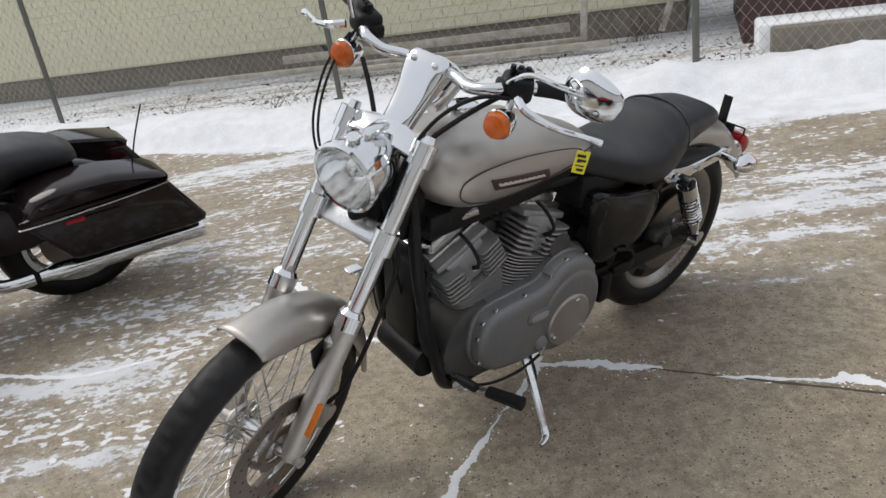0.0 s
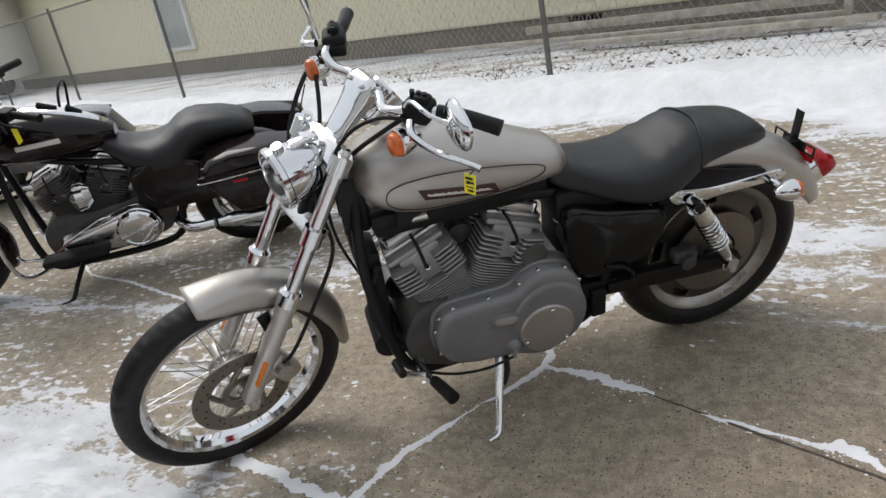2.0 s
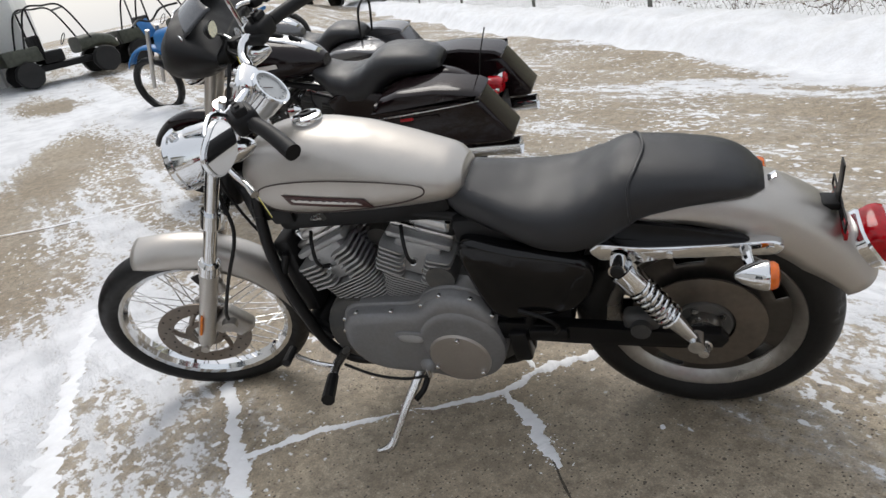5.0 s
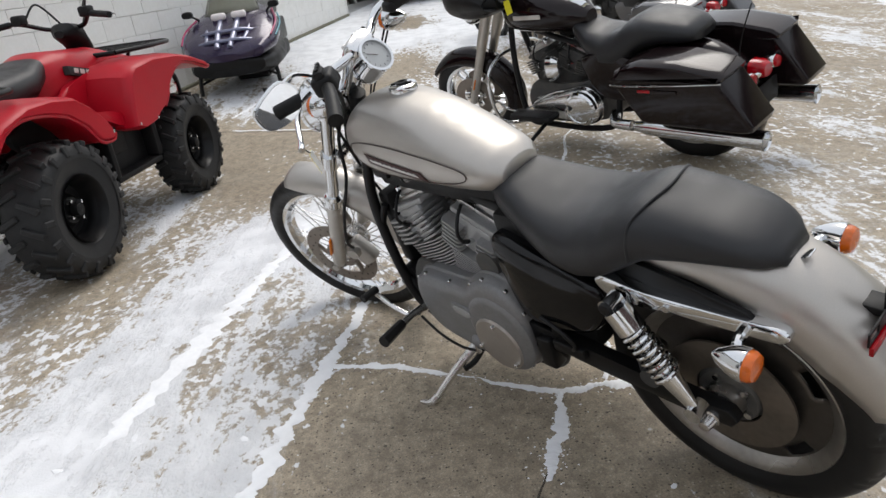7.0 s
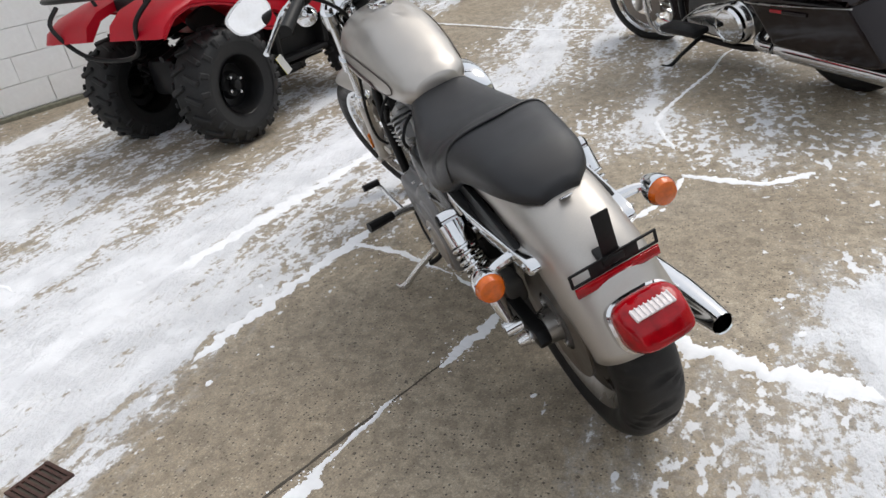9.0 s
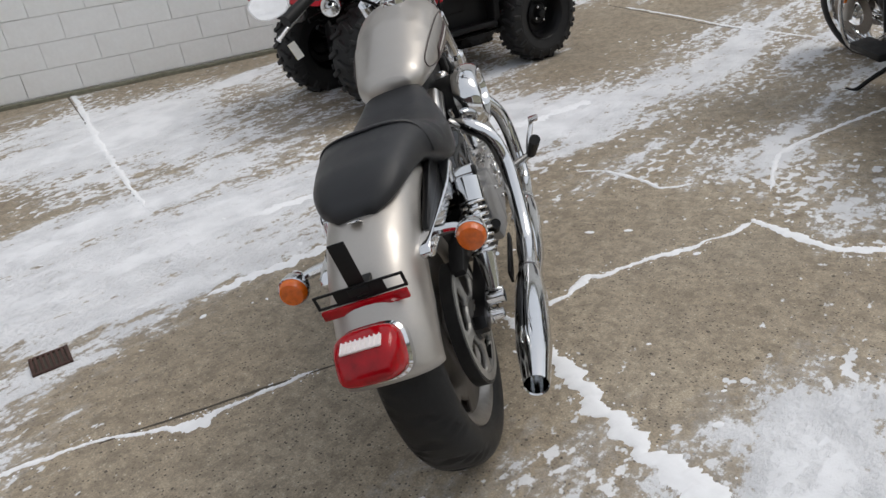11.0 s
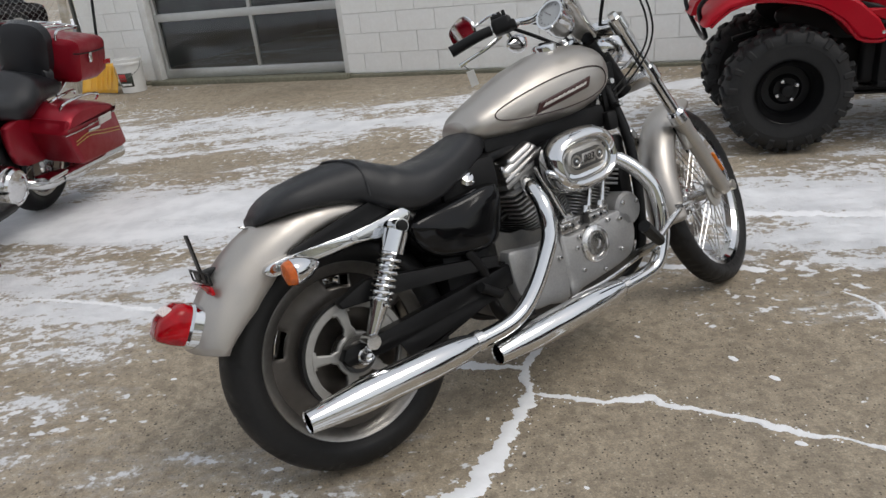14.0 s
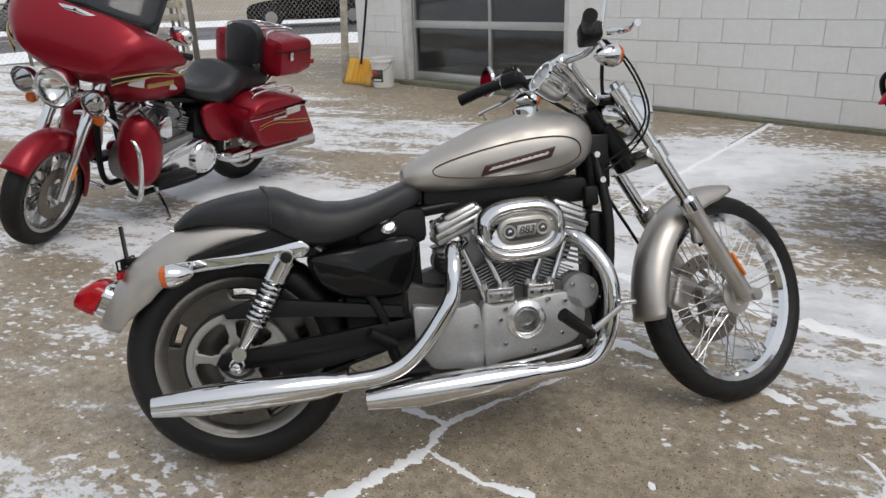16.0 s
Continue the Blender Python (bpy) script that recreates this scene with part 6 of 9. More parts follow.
bm = bmesh.new()
n_ = 40
for (s0, s1) in ((-2.72, 9.95), (-6.25, -5.30)):
    prev = None
    for i in range(n_ + 1):
        s = s0 + (s1 - s0) * i / n_
        p = at(s, WALL)
        h = float(lot_height(p.x, p.y))
        top = h + 0.030 + 0.008 * noise.noise((s * 3, 0, 0))
        row = [bm.verts.new(at(s, WALL + v, z)) for v, z in ((0.045, h - 0.05), (0.042, top - 0.008), (0.034, top), (-0.02, top + 0.002))]
        if prev:
            for a, b, c, e in zip(prev, prev[1:], row[1:], row):
                bm.faces.new((a, b, c, e))
        prev = row
tagged(part("footing", bm, FOOTING), "dark damp footing strip under the block wall", "footing", kind="structure")

# sectional door with windows
def sectional_door(s0, s1, z0, rails, mullions, name, label, depth=0.10):
    d = thing(name, site((s0 + s1) / 2, WALL - depth, 0), label, "door")
    d["kind"] = "structure"
    w = s1 - s0
    for i, (z, h) in enumerate(rails):
        bm = bmesh.new()
        bx(bm, (0, 0, z), (w, 0.045, h), None, 0.006)
        part("rail", bm, ALU, d)
    for x in mullions:
        bm = bmesh.new()
        bx(bm, ((s0 + s1) / 2 - x, 0.002, (rails[0][0] + rails[-1][0]) / 2), (0.045, 0.040, rails[-1][0] - rails[0][0]), None, 0.004)
        part("stile", bm, ALU, d)
    xs = sorted(mullions)
    for (za, ha), (zb, hb) in zip(rails, rails[1:]):
        for xa, xb in zip(xs, xs[1:]):
            bm = bmesh.new()
            bx(bm, ((s0 + s1) / 2 - (xa + xb) / 2, -0.008, (za + zb) / 2), (xb - xa - 0.03, 0.006, zb - za - 0.02))
            o = part("pane", bm, glass, d, "dark window glass")
            o.visible_shadow = False
    return d


sectional_door(-5.20, -2.76, 0.17, [(0.235, 0.105), (0.855, 0.085), (1.46, 0.085), (2.07, 0.085), (2.70, 0.10)], (-5.17, -3.87, -2.79), "door_1", "closed grey aluminium sectional door with dark panes")
sectional_door(10.0, 11.72, 0.60, [(0.67, 0.14), (1.15, 0.10), (1.63, 0.10), (2.11, 0.10), (2.70, 0.12)], (10.04, 10.6, 11.14, 11.68), "door_2", "closed grey aluminium sectional door with small panes")
for s, w in ((-5.25, 0.09), (-2.735, 0.06), (9.97, 0.08), (11.75, 0.08)):
    bm = bmesh.new()
    bx(bm, (0, 0, 0), (w, 0.16, 2.75), None, 0.006)
    tagged(part("trim", bm, TRIM, None, "", site(s, WALL - 0.075, 1.38)), "weathered white door jamb", "trim", kind="structure")
bm = bmesh.new()
bx(bm, (0, 0, 0), (2.60, 0.24, 0.07), None, 0.012)
tagged(part("door_sill", bm, FOOTING, None, "", site(-4.0, WALL - 0.02, 0.145)), "worn concrete door sill", "sill", kind="structure")
# rooms behind the panes, their dimness put into the wall colour
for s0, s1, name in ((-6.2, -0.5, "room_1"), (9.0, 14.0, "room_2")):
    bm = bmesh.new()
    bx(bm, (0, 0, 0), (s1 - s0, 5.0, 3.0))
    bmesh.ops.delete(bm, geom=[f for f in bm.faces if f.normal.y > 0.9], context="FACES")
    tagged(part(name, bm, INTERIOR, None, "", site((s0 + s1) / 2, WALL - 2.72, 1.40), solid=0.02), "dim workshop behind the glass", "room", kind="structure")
bm = bmesh.new()
bx(bm, (0, 0, 0), (21.5, 6.5, 0.3))
tagged(part("roof", bm, FOOTING, None, "", site(4.2, WALL - 3.1, TOP + 0.15)), "flat roof of the block building", "roof", kind="structure")
# wall that steps out beyond the far door
bm = bmesh.new()
bx(bm, (0, 0, 0), (0.25, 0.5, 3.2), None, 0.01)
tagged(part("wall_return", bm, PAINT, None, "", site(11.95, WALL + 0.26, 1.75)), "pale grey wall return beyond the far door", "wall", kind="structure")

# ---------------------------------------------------------------- fence
GALV = mat("weathered_galvanised_steel", (0.16, 0.16, 0.145), 0.55, 0.5, 0.15, 30)
WIRE = mat("fence_wire", (0.40, 0.40, 0.39), 0.5, 0.5, 0.1, 30)
fence = thing("chain_link_fence", site(0, FENCE, 0), "rusty grey chain-link fence on steel posts in snow", "fence")
post = None
for s in (-6.6, -3.3, 0.0, 3.12, 6.6, 10.45, 15.05, 19.7, 24.0):
    z = float(lot_height(*at(s, FENCE).xy))
    m = pose(-s, 0, z + 0.95)
    if post is None:
        bm = bmesh.new()
        cy(bm, (0, 0, -1.1), (0, 0, 1.0), 0.027, None, 14)
        post = part("post", bm, GALV, fence, "", m)
    else:
        share("post", post, fence, m)
part("top_rail", rods([(V(6.6, 0, 1.98), V(-24, 0, 1.98))], 0.018, 10), GALV, fence)
bm = bmesh.new()
step, hgt, z0 = 0.085, 1.90, 0.08
for k in range(int(31 / step)):
    s = -24.0 + k * step
    for d in (1, -1):
        a, b = V(s, 0.03 + 0.002 * d, z0), V(s + d * hgt * 0.80, 0.03 + 0.002 * d, z0 + hgt)
        cy(bm, a, b, 0.0017, None, 3, False)
o = part("wire_mesh", bm, WIRE, fence, "diamond wire mesh")
o["kind"] = "stuff"

# ---------------------------------------------------------------- cream house behind the fence
SIDING = mat("cream_siding", (0.70, 0.665, 0.49), 0.6, 0.0, 0.05, 12, 0.3, 40, dust=0.2, dust_color=(0.52, 0.49, 0.37))
JOINT = mat("siding_joint", (0.36, 0.34, 0.25), 0.7, 0.0, 0.1, 12)
FOUND = mat("foundation", (0.20, 0.18, 0.145), 0.85, 0.0, 0.25, 12, 0.4, 50)
ROOF = mat("grey_shingles", (0.12, 0.115, 0.11), 0.85, 0.0, 0.3, 25, 0.5, 60)
WOOD = mat("weathered_wood", (0.38, 0.34, 0.27), 0.8, 0.0, 0.25, 30, 0.4, 60, dust=0.5, dust_color=(0.66, 0.66, 0.66))
DARK_SIDING = mat("dark_red_siding", (0.07, 0.035, 0.032), 0.7, 0.0, 0.2, 20)
house = thing("house", site(14.6, HOUSE, 0), "single-storey house with cream lap siding on a concrete base", "house")
hw = 28.9
bm = bmesh.new()
bx(bm, (0, 2.6, 0.15), (hw, 5.0, 0.72), None, 0.01)
part("foundation", bm, FOUND, house, "stained concrete foundation")
bm = bmesh.new()
bx(bm, (0, 2.6, 1.9), (hw - 0.02, 5.08, 2.9))
part("wall", bm, SIDING, house)
course = None
for i in range(21):
    m = pose(0, 0.048, 0.475 + 0.128 * i, -6.5, 0, 0)
    if course is None:
        bm = bmesh.new()
        bx(bm, (0, 0, 0.066), (hw, 0.016, 0.134), None, 0.003, 1)
        course = part("siding_course", bm, SIDING, house, "", m)
    else:
        share("siding_course", course, house, m)
notch = bmesh.new()
for i in range(14):
    for k in range(int(hw / 0.30)):
        bx(notch, (-hw / 2 + 0.30 * k + (0.15 if i % 2 else 0.0) + 0.01, 0.0445, 0.475 + 0.128 * i + 0.050), (0.009, 0.006, 0.085))
o = part("siding_joints", notch, JOINT, house, "fine vertical joints of the siding")
o["kind"] = "stuff"
bm = bmesh.new()
plate(bm, [(-0.6, 3.25), (2.7, 4.6), (6.0, 3.25), (6.0, 3.35), (2.7, 4.75), (-0.6, 3.35)], -hw / 2 - 0.3, hw / 2 + 0.3, 0, Matrix(((0, 1, 0, 0), (1, 0, 0, 0), (0, 0, 1, 0), (0, 0, 0, 1))))
part("roof", bm, ROOF, house, "grey shingle roof")
win = part("window", box_at(pose(-1.35, -0.005, 1.45), (1.45, 0.10, 1.5), 0.01), TRIM, house, "white framed window")
part("pane", box_at(pose(-1.35, -0.058, 1.45), (1.25, 0.01, 1.3)), glass, win, "grey window glass")
vent = bmesh.new()
for k in range(9):
    bx(vent, (9.7 + 0.06 * k, 0.085, 0.34), (0.03, 0.02, 0.16))
part("vent_grille", vent, BLACK_FRAME, house, "dark foundation vent")
# boards lying along the house
for s0, s1, v, z, w, h in ((1.2, 6.9, 8.15, 0.24, 0.10, 0.05), (0.9, 4.2, 7.95, 0.20, 0.14, 0.06), (1.4, 5.2, 8.4, 0.36, 0.05, 0.10)):
    bm = bmesh.new()
    bx(bm, (0, 0, 0), (s1 - s0, w, h), None, 0.006)
    tagged(part("board", bm, WOOD, None, "", site((s0 + s1) / 2, v, z, 0.8)), "weathered timber board dusted with snow", "board", "boards by the house")
for s, v, z, L, a in ((1.2, 8.1, 0.15, 0.62, 4), (0.4, 8.5, 0.2, 0.35, 20)):
    bm = bmesh.new()
    bx(bm, (0, 0, L / 2), (0.07, 0.07, L), None, 0.008)
    tagged(part("stake", bm, WOOD, None, "", site(s, v, z) @ pose(0, 0, 0, 0, a, 0)), "short weathered wooden stake in the snow", "stake")
# dead stems and leaves at the fence
STEM = mat("dead_stems", (0.10, 0.065, 0.04), 0.9, 0.0, 0.3, 60)
rnd = random.Random(11)
for s, v, n, r in ((-1.25, 5.98, 34, 0.16), (-1.9, 6.1, 26, 0.14), (1.85, 6.05, 22, 0.12), (4.0, 6.2, 16, 0.2), (0.6, 8.3, 40, 0.3), (5.2, 6.1, 14, 0.22), (-0.35, 6.0, 20, 0.15)):
    bm = bmesh.new()
    for i in range(n):
        p = V(rnd.gauss(0, r * 0.5), rnd.gauss(0, 0.06), -0.02)
        q = p + V(rnd.gauss(0, r * 0.45), rnd.gauss(0, 0.06), rnd.uniform(0.05, r))
        tb(bm, [p, (p + q) / 2 + V(0, 0, 0.02), q], 0.0022, 3, 2, False)
        if i % 2:
            a = rnd.uniform(0, 6)
            e = V(math.cos(a), math.sin(a), rnd.uniform(-0.5, 0.5)) * 0.016
            f = V(-math.sin(a), math.cos(a), rnd.uniform(-0.5, 0.5)) * 0.009
            bm.faces.new([bm.verts.new(q + k) for k in (e, f, -e, -f)])
    z = float(lot_height(*at(s, v).xy)) + 0.06
    tagged(part("dead_weeds", bm, STEM, None, "", site(s, v, z), solid=0.001), "tuft of dead brown weeds in snow", "weeds", kind="stuff")
# leaves blown over the snow behind the fence
LEAF = mat("dead_leaves", (0.085, 0.055, 0.035), 0.85, 0.0, 0.4, 80)
bm = bmesh.new()
for i in range(900):
    s = rnd.choice((rnd.uniform(-4.5, 9.0), rnd.gauss(-1.2, 1.0), rnd.gauss(3.2, 1.2)))
    v = rnd.uniform(6.55, 8.1) if i % 4 else rnd.gauss(6.25, 0.15)
    q = at(s, v)
    q.z = float(lot_height(q.x, q.y)) + rnd.uniform(0.012, 0.03) + (0.10 if v < 6.45 else 0.0)
    a, r = rnd.uniform(0, 6.28), rnd.uniform(0.012, 0.034)
    e = V(math.cos(a), math.sin(a), rnd.uniform(-0.4, 0.6)) * r
    f = V(-math.sin(a), math.cos(a), rnd.uniform(-0.3, 0.6)) * r * 0.55
    bm.faces.new([bm.verts.new(q + k) for k in (e, f, -e, -f)])
tagged(part("fallen_leaves", bm, LEAF, None, "", None, solid=0.002), "brown fallen leaves scattered over thin snow", "leaves", kind="stuff")
# neighbouring porch with a low concrete wall
porch = thing("neighbour_porch", site(-5.2, 7.5, 0), "dark red porch behind a low concrete wall", "porch")
bm = bmesh.new()
bx(bm, (0, 1.6, 1.4), (9.6, 3.0, 2.8), None, 0.02)
part("wall", bm, DARK_SIDING, porch, "dark red boarding")
bm = bmesh.new()
bx(bm, (0.1, -0.55, 0.14), (9.4, 0.22, 0.36), None, 0.015)
part("low_wall", bm, FOUND, porch, "low grey concrete wall")
bm = bmesh.new()
bx(bm, (0, -0.15, 0.16), (9.4, 0.64, 0.36), None, 0.03)
part("snowy_floor", bm, SNOW, porch)

blocks(wall_a, -2.72, 9.95, 13, 0.175, (-3.0, 6.5, 9))
blocks(wall_b, -6.25, -5.30, 13, 0.175, (-7, 0, 9))
blocks(wall_c, -5.30, -2.72, 3, 2.80)

# ---------------------------------------------------------------- other vehicles on the lot
RED_PLASTIC = mat("red_plastic", (0.40, 0.002, 0.013), 0.36, 0.0, 0.06, 60, 0.05, 300, dust=0.05, dust_color=(0.35, 0.05, 0.06), spec=0.35)
RED_PAINT = mat("red_metallic_paint", (0.25, 0.003, 0.014), 0.40, 0.55, 0.02, 400, coat=0.22)
BLACK_PAINT = mat("gloss_black_cherry_paint", (0.008, 0.0045, 0.005), 0.09, 0.0, 0.1, 200, dust=0.03, dust_color=(0.06, 0.055, 0.05), spec=0.35)
GREY_PAINT = mat("dark_grey_paint", (0.10, 0.10, 0.105), 0.2, 0.3, 0.08, 200, coat=0.8)
GOLD = mat("gold_stripe", (0.45, 0.30, 0.10), 0.35, 0.4)
SMOKE = mat("smoked_screen", (0.035, 0.037, 0.042), 0.06, 0.0, 0.05, 20, through_light=0.45)
TINT = mat("amber_tinted_screen", (0.30, 0.30, 0.24), 0.1, 0.0, 0.1, 12, through_light=0.55)
ATV_TYRE = mat("knobbly_rubber", (0.011, 0.011, 0.0115), 0.62, 0.0, 0.3, 60, 0.3, 200, dust=0.25, dust_color=(0.034, 0.032, 0.030))


def shell(secs, n=28, power=2.6):
    """A closed body from oval sections (x, y, z, half width, half height[, power])."""
    bm = bmesh.new()
    loft(bm, [[(s[0], s[1] + y, s[2] + z) for y, z in egg(2 * s[3], 2 * s[4], n, s[5] if len(s) > 5 else power)] for s in secs])
    return bm


def cast_wheel(parent, c, r_out, r_rim, half, name, label, spokes_n=5, metal=None, m=None, disc_side=0):
    metal = metal or CHROME_WORN
    mw = Matrix.Translation(c) @ YAX
    w = part(name, turned([(-half * 0.8, r_rim - 0.016), (-half * 0.85, r_rim + 0.004), (-half * 0.3, r_rim - 0.022), (half * 0.3, r_rim - 0.022), (half * 0.85, r_rim + 0.004), (half * 0.8, r_rim - 0.016), (half * 0.3, r_rim - 0.034), (-half * 0.3, r_rim - 0.034)], mw, 56, True), metal, parent, label, m)
    part("tyre", turned(tyre_profile(r_out, r_rim, half), mw, 140, True, sipes(half, 22, 0.004)), RUBBER, w)
    bm = bmesh.new()
    lathe(bm, [(-0.06, 0.03), (-0.05, 0.05), (0.05, 0.05), (0.06, 0.03)], mw, 24)
    part("hub", bm, metal, w)
    one = None
    for i in range(spokes_n):
        a = 360 * i / spokes_n + 10
        for da in (-9, 9):
            ms = Matrix.Translation(c) @ pose(0, 0, 0, 0, a + da, 0)
            if one is None:
                bm = bmesh.new()
                bx(bm, ((r_rim + 0.02) / 2, 0, 0), (r_rim - 0.05, 0.030, 0.016), None, 0.005)
                one = part("spoke", bm, metal, w, "", ms)
            else:
                share("spoke", one, w, ms)
    for s in ((1, -1) if disc_side == 0 else (disc_side,)):
        part("brake_disc", turned([(0.062 * s, 0.085), (0.062 * s, 0.148), (0.067 * s, 0.148), (0.067 * s, 0.085)], mw, 48, True), DISC, w)
    return w


def touring_bike(m, paint, style, label):
    """style: 'bagger' (short screen), 'full' (top box, leg shields) or 'cruiser' (no fairing)."""
    root = thing("motorcycle", m, label, "motorcycle", "motorcycles on the lot")
    full, bagger = style == "full", style == "bagger"
    S = Matrix.Translation((1.70, 0, 0)) @ Matrix.Rotation(radians(20 if full else 16), 4, V(-0.44, 0, 0.9)) @ Matrix.Translation((-1.70, 0, 0))
    rear, front = V(0, 0, 0.315), V(1.57 if full else 1.60, 0, 0.318)
    cast_wheel(root, rear, 0.318, 0.215, 0.066, "rear_wheel", "cast rear wheel")
    cast_wheel(root, front, 0.318, 0.232, 0.056, "front_wheel", "polished cast front wheel", 5 if not full else 7, CHROME if not full else POLISHED, S)
    # fenders
    part("front_fender", fender_arch(front, 0.352, 0.078, 38, 205, lambda a: float(np.interp(a, [38, 90, 150, 205], [0.04, 0.10, 0.13, 0.09])), 36, 2.3), paint, root, "", S, solid=0.005)
    part("rear_fender", fender_arch(rear, 0.372, 0.100, 30, 203, lambda a: 0.11, 40, 2.5), paint, root, "", solid=0.005)
    # forks and lamps
    for s in (1, -1):
        bm = bmesh.new()
        a, b = V(1.25, s * 0.115, 0.98), V(1.60, s * 0.105, 0.30)
        cy(bm, a, a.lerp(b, 0.42), 0.036, 0.034, 20)
        cy(bm, a.lerp(b, 0.42), b, 0.030, 0.026, 20)
        part("fork_leg", bm, CHROME if not bagger else ALLOY, root, "polished fork leg", S)
        rf = bmesh.new()
        q = (b - a).normalized().to_track_quat("Z", "Y").to_matrix().to_4x4()
        bx(rf, (0, 0, 0), (0.02, 0.008, 0.08), Matrix.Translation(a.lerp(b, 0.78) + V(0.0, s * 0.030, 0)) @ q, 0.002)
        part("reflector", rf, AMBER_REFLECTOR, root, "", S)
    hm = Matrix.Translation(V(1.43 if not full else 1.495, 0, 0.93 if not full else 0.897)) @ pose(0, 0, 0, 0, 92, 0) @ Matrix.Scale(1.12 if full else 1.0, 4)
    hl = part("headlamp", turned([(-0.10, 0.02), (-0.08, 0.07), (-0.02, 0.092), (0.02, 0.096), (0.03, 0.092), (0.028, 0.086), (-0.01, 0.08)], hm, 40), CHROME, root, "round chrome headlamp", S)
    part("reflector_bowl", turned([(-0.05, 0.01), (-0.03, 0.05), (0.02, 0.086)], hm, 32), REFLECTOR, hl)
    part("lens", turned([(0.018, 0.087), (0.032, 0.07), (0.042, 0.035), (0.044, 0.001)], hm, 36), CLEAR_LENS, hl)
    if full:
        for s in (1, -1):
            pm = Matrix.Translation(V(1.46, s * 0.20, 0.872)) @ pose(0, 0, 0, 0, 92, 0) @ Matrix.Scale(1.15, 4)
            sp = part("spot_lamp", turned([(-0.08, 0.01), (-0.05, 0.045), (0.0, 0.060), (0.02, 0.062), (0.022, 0.055), (0.0, 0.052)], pm, 32), CHROME, root, "chrome passing lamp", S)
            part("lens", turned([(0.010, 0.056), (0.022, 0.04), (0.027, 0.001)], pm, 28), CLEAR_LENS, sp)
            bullet_lamp(root, V(1.40, s * 0.20, 0.755), (1, 0, 0), ORANGE, 0.032, 0.07, S)
        bm = bmesh.new()
        bx(bm, (1.37, 0, 0.850), (0.05, 0.36, 0.05), None, 0.014)
        part("lamp_bar", bm, CHROME, root, "", S)
    # fairing
    if full or bagger:
        bm = bmesh.new()
        secs = [(1.06, 0.97, 1.13), (1.13, 0.93, 1.23), (1.23, 0.905, 1.285), (1.33, 0.905, 1.30), (1.40, 0.93, 1.235), (1.44, 0.97, 1.14), (1.465, 1.00, 1.07)]
        rings = []
        for k, (x, z0, z1) in enumerate([(1.12, 1.0, 1.10), (1.065, 0.985, 1.115)] + secs):
            u = max(x - 1.06, 0) / 0.45
            hw = (0.47 * math.sqrt(max(1 - u ** 2.2, 0.02)) + 0.015) * (0.88, 0.96, 1, 1, 1, 1, 1, 1, 1)[k]
            zc, hh = (z0 + z1) / 2, (z1 - z0) / 2
            rings.append([(x, y, zc + z * (1.0 - 0.25 * (abs(y) / 0.46) ** 2) + 0.05 * (abs(y) / 0.44) ** 1.5) for y, z in egg(2 * hw, 2 * hh, 36, 2.6)])
        loft(bm, rings)
        fa = part("fairing", bm, paint if full else BLACK_PLASTIC, root, "wide bar-mounted fairing", S)
        bm = bmesh.new()
        rows = []
        top = 0.36 if full else 0.10
        for j in range(7):
            t = j / 6
            rows.append([(1.335 - 0.30 * t * (1.0 if full else 0.6) - 0.95 * (y ** 2), y * (1 - 0.15 * t), 1.292 + top * t - 0.12 * abs(y)) for y in np.linspace(-0.37, 0.37, 17)])
        loft(bm, rows, False, False)
        part("windscreen", bm, SMOKE, fa, "smoked windscreen", solid=0.004)
        bm = bmesh.new()
        loft(bm, [[(1.352 - 0.95 * y * y + 0.010 * k, y, 1.300 - 0.12 * abs(y) - 0.026 * k) for y in np.linspace(-0.375, 0.375, 21)] for k in (0, 1)], False, False)
        trim = part("screen_trim", bm, CHROME, fa, "chrome strip along the foot of the screen", solid=0.006)
        for y in (-0.30, -0.15, 0.0, 0.15, 0.30):
            part("bolt", turned([(0.0, 0.007), (0.006, 0.006), (0.007, 0.001)], Matrix.Translation(V(1.360 - 0.95 * y * y, y, 1.287 - 0.12 * abs(y))) @ pose(0, 0, 0, 0, 65, 0), 10), BLACK_FRAME, trim)
        if full:
            for s in (1, -1):
                edges = []
                for dz in (0.0, 0.034):              # stripes that sweep over the brow of the fairing
                    arc = []
                    for k in range(11):
                        u = k / 10
                        x = 1.445 - 0.365 * u ** 1.3
                        hw = 0.47 * math.sqrt(max(1 - ((x - 1.06) / 0.45) ** 2.2, 0.02)) + 0.020
                        z = 0.985 + 0.10 * math.sin(math.pi * min(u * 1.5, 1) * 0.5) - 0.045 * u + dz * (1 - 0.9 * u)
                        arc.append(V(x, s * hw, z))
                    edges.append(arc)
                    part("pinstripe", tube(arc, 0.0030, 6, 3), GOLD, fa, "gold pinstripe")
                bm = bmesh.new()
                loft(bm, [[tuple(q - V(0, s * 0.002, 0)) for q in arc] for arc in edges], False, False)
                part("stripe_panel", bm, BLACK_PAINT, fa, "dark band between the gold stripes", solid=0.003)
                part("tank_panel", plated(round_poly([(0.74, 0.80), (0.98, 0.84), (1.10, 0.87), (1.05, 0.90), (0.86, 0.88)], 4), s * 0.155, s * 0.168, 0.003), LETTER, root, "silver tank panel edged in gold")
        else:
            part("inner_fairing", shell([(1.040, 0, 1.075, 0.24, 0.050, 3), (1.055, 0, 1.070, 0.34, 0.075, 3), (1.12, 0, 1.07, 0.40, 0.085, 3)], 32), BLACK_PLASTIC, fa, "matt black dash panel")
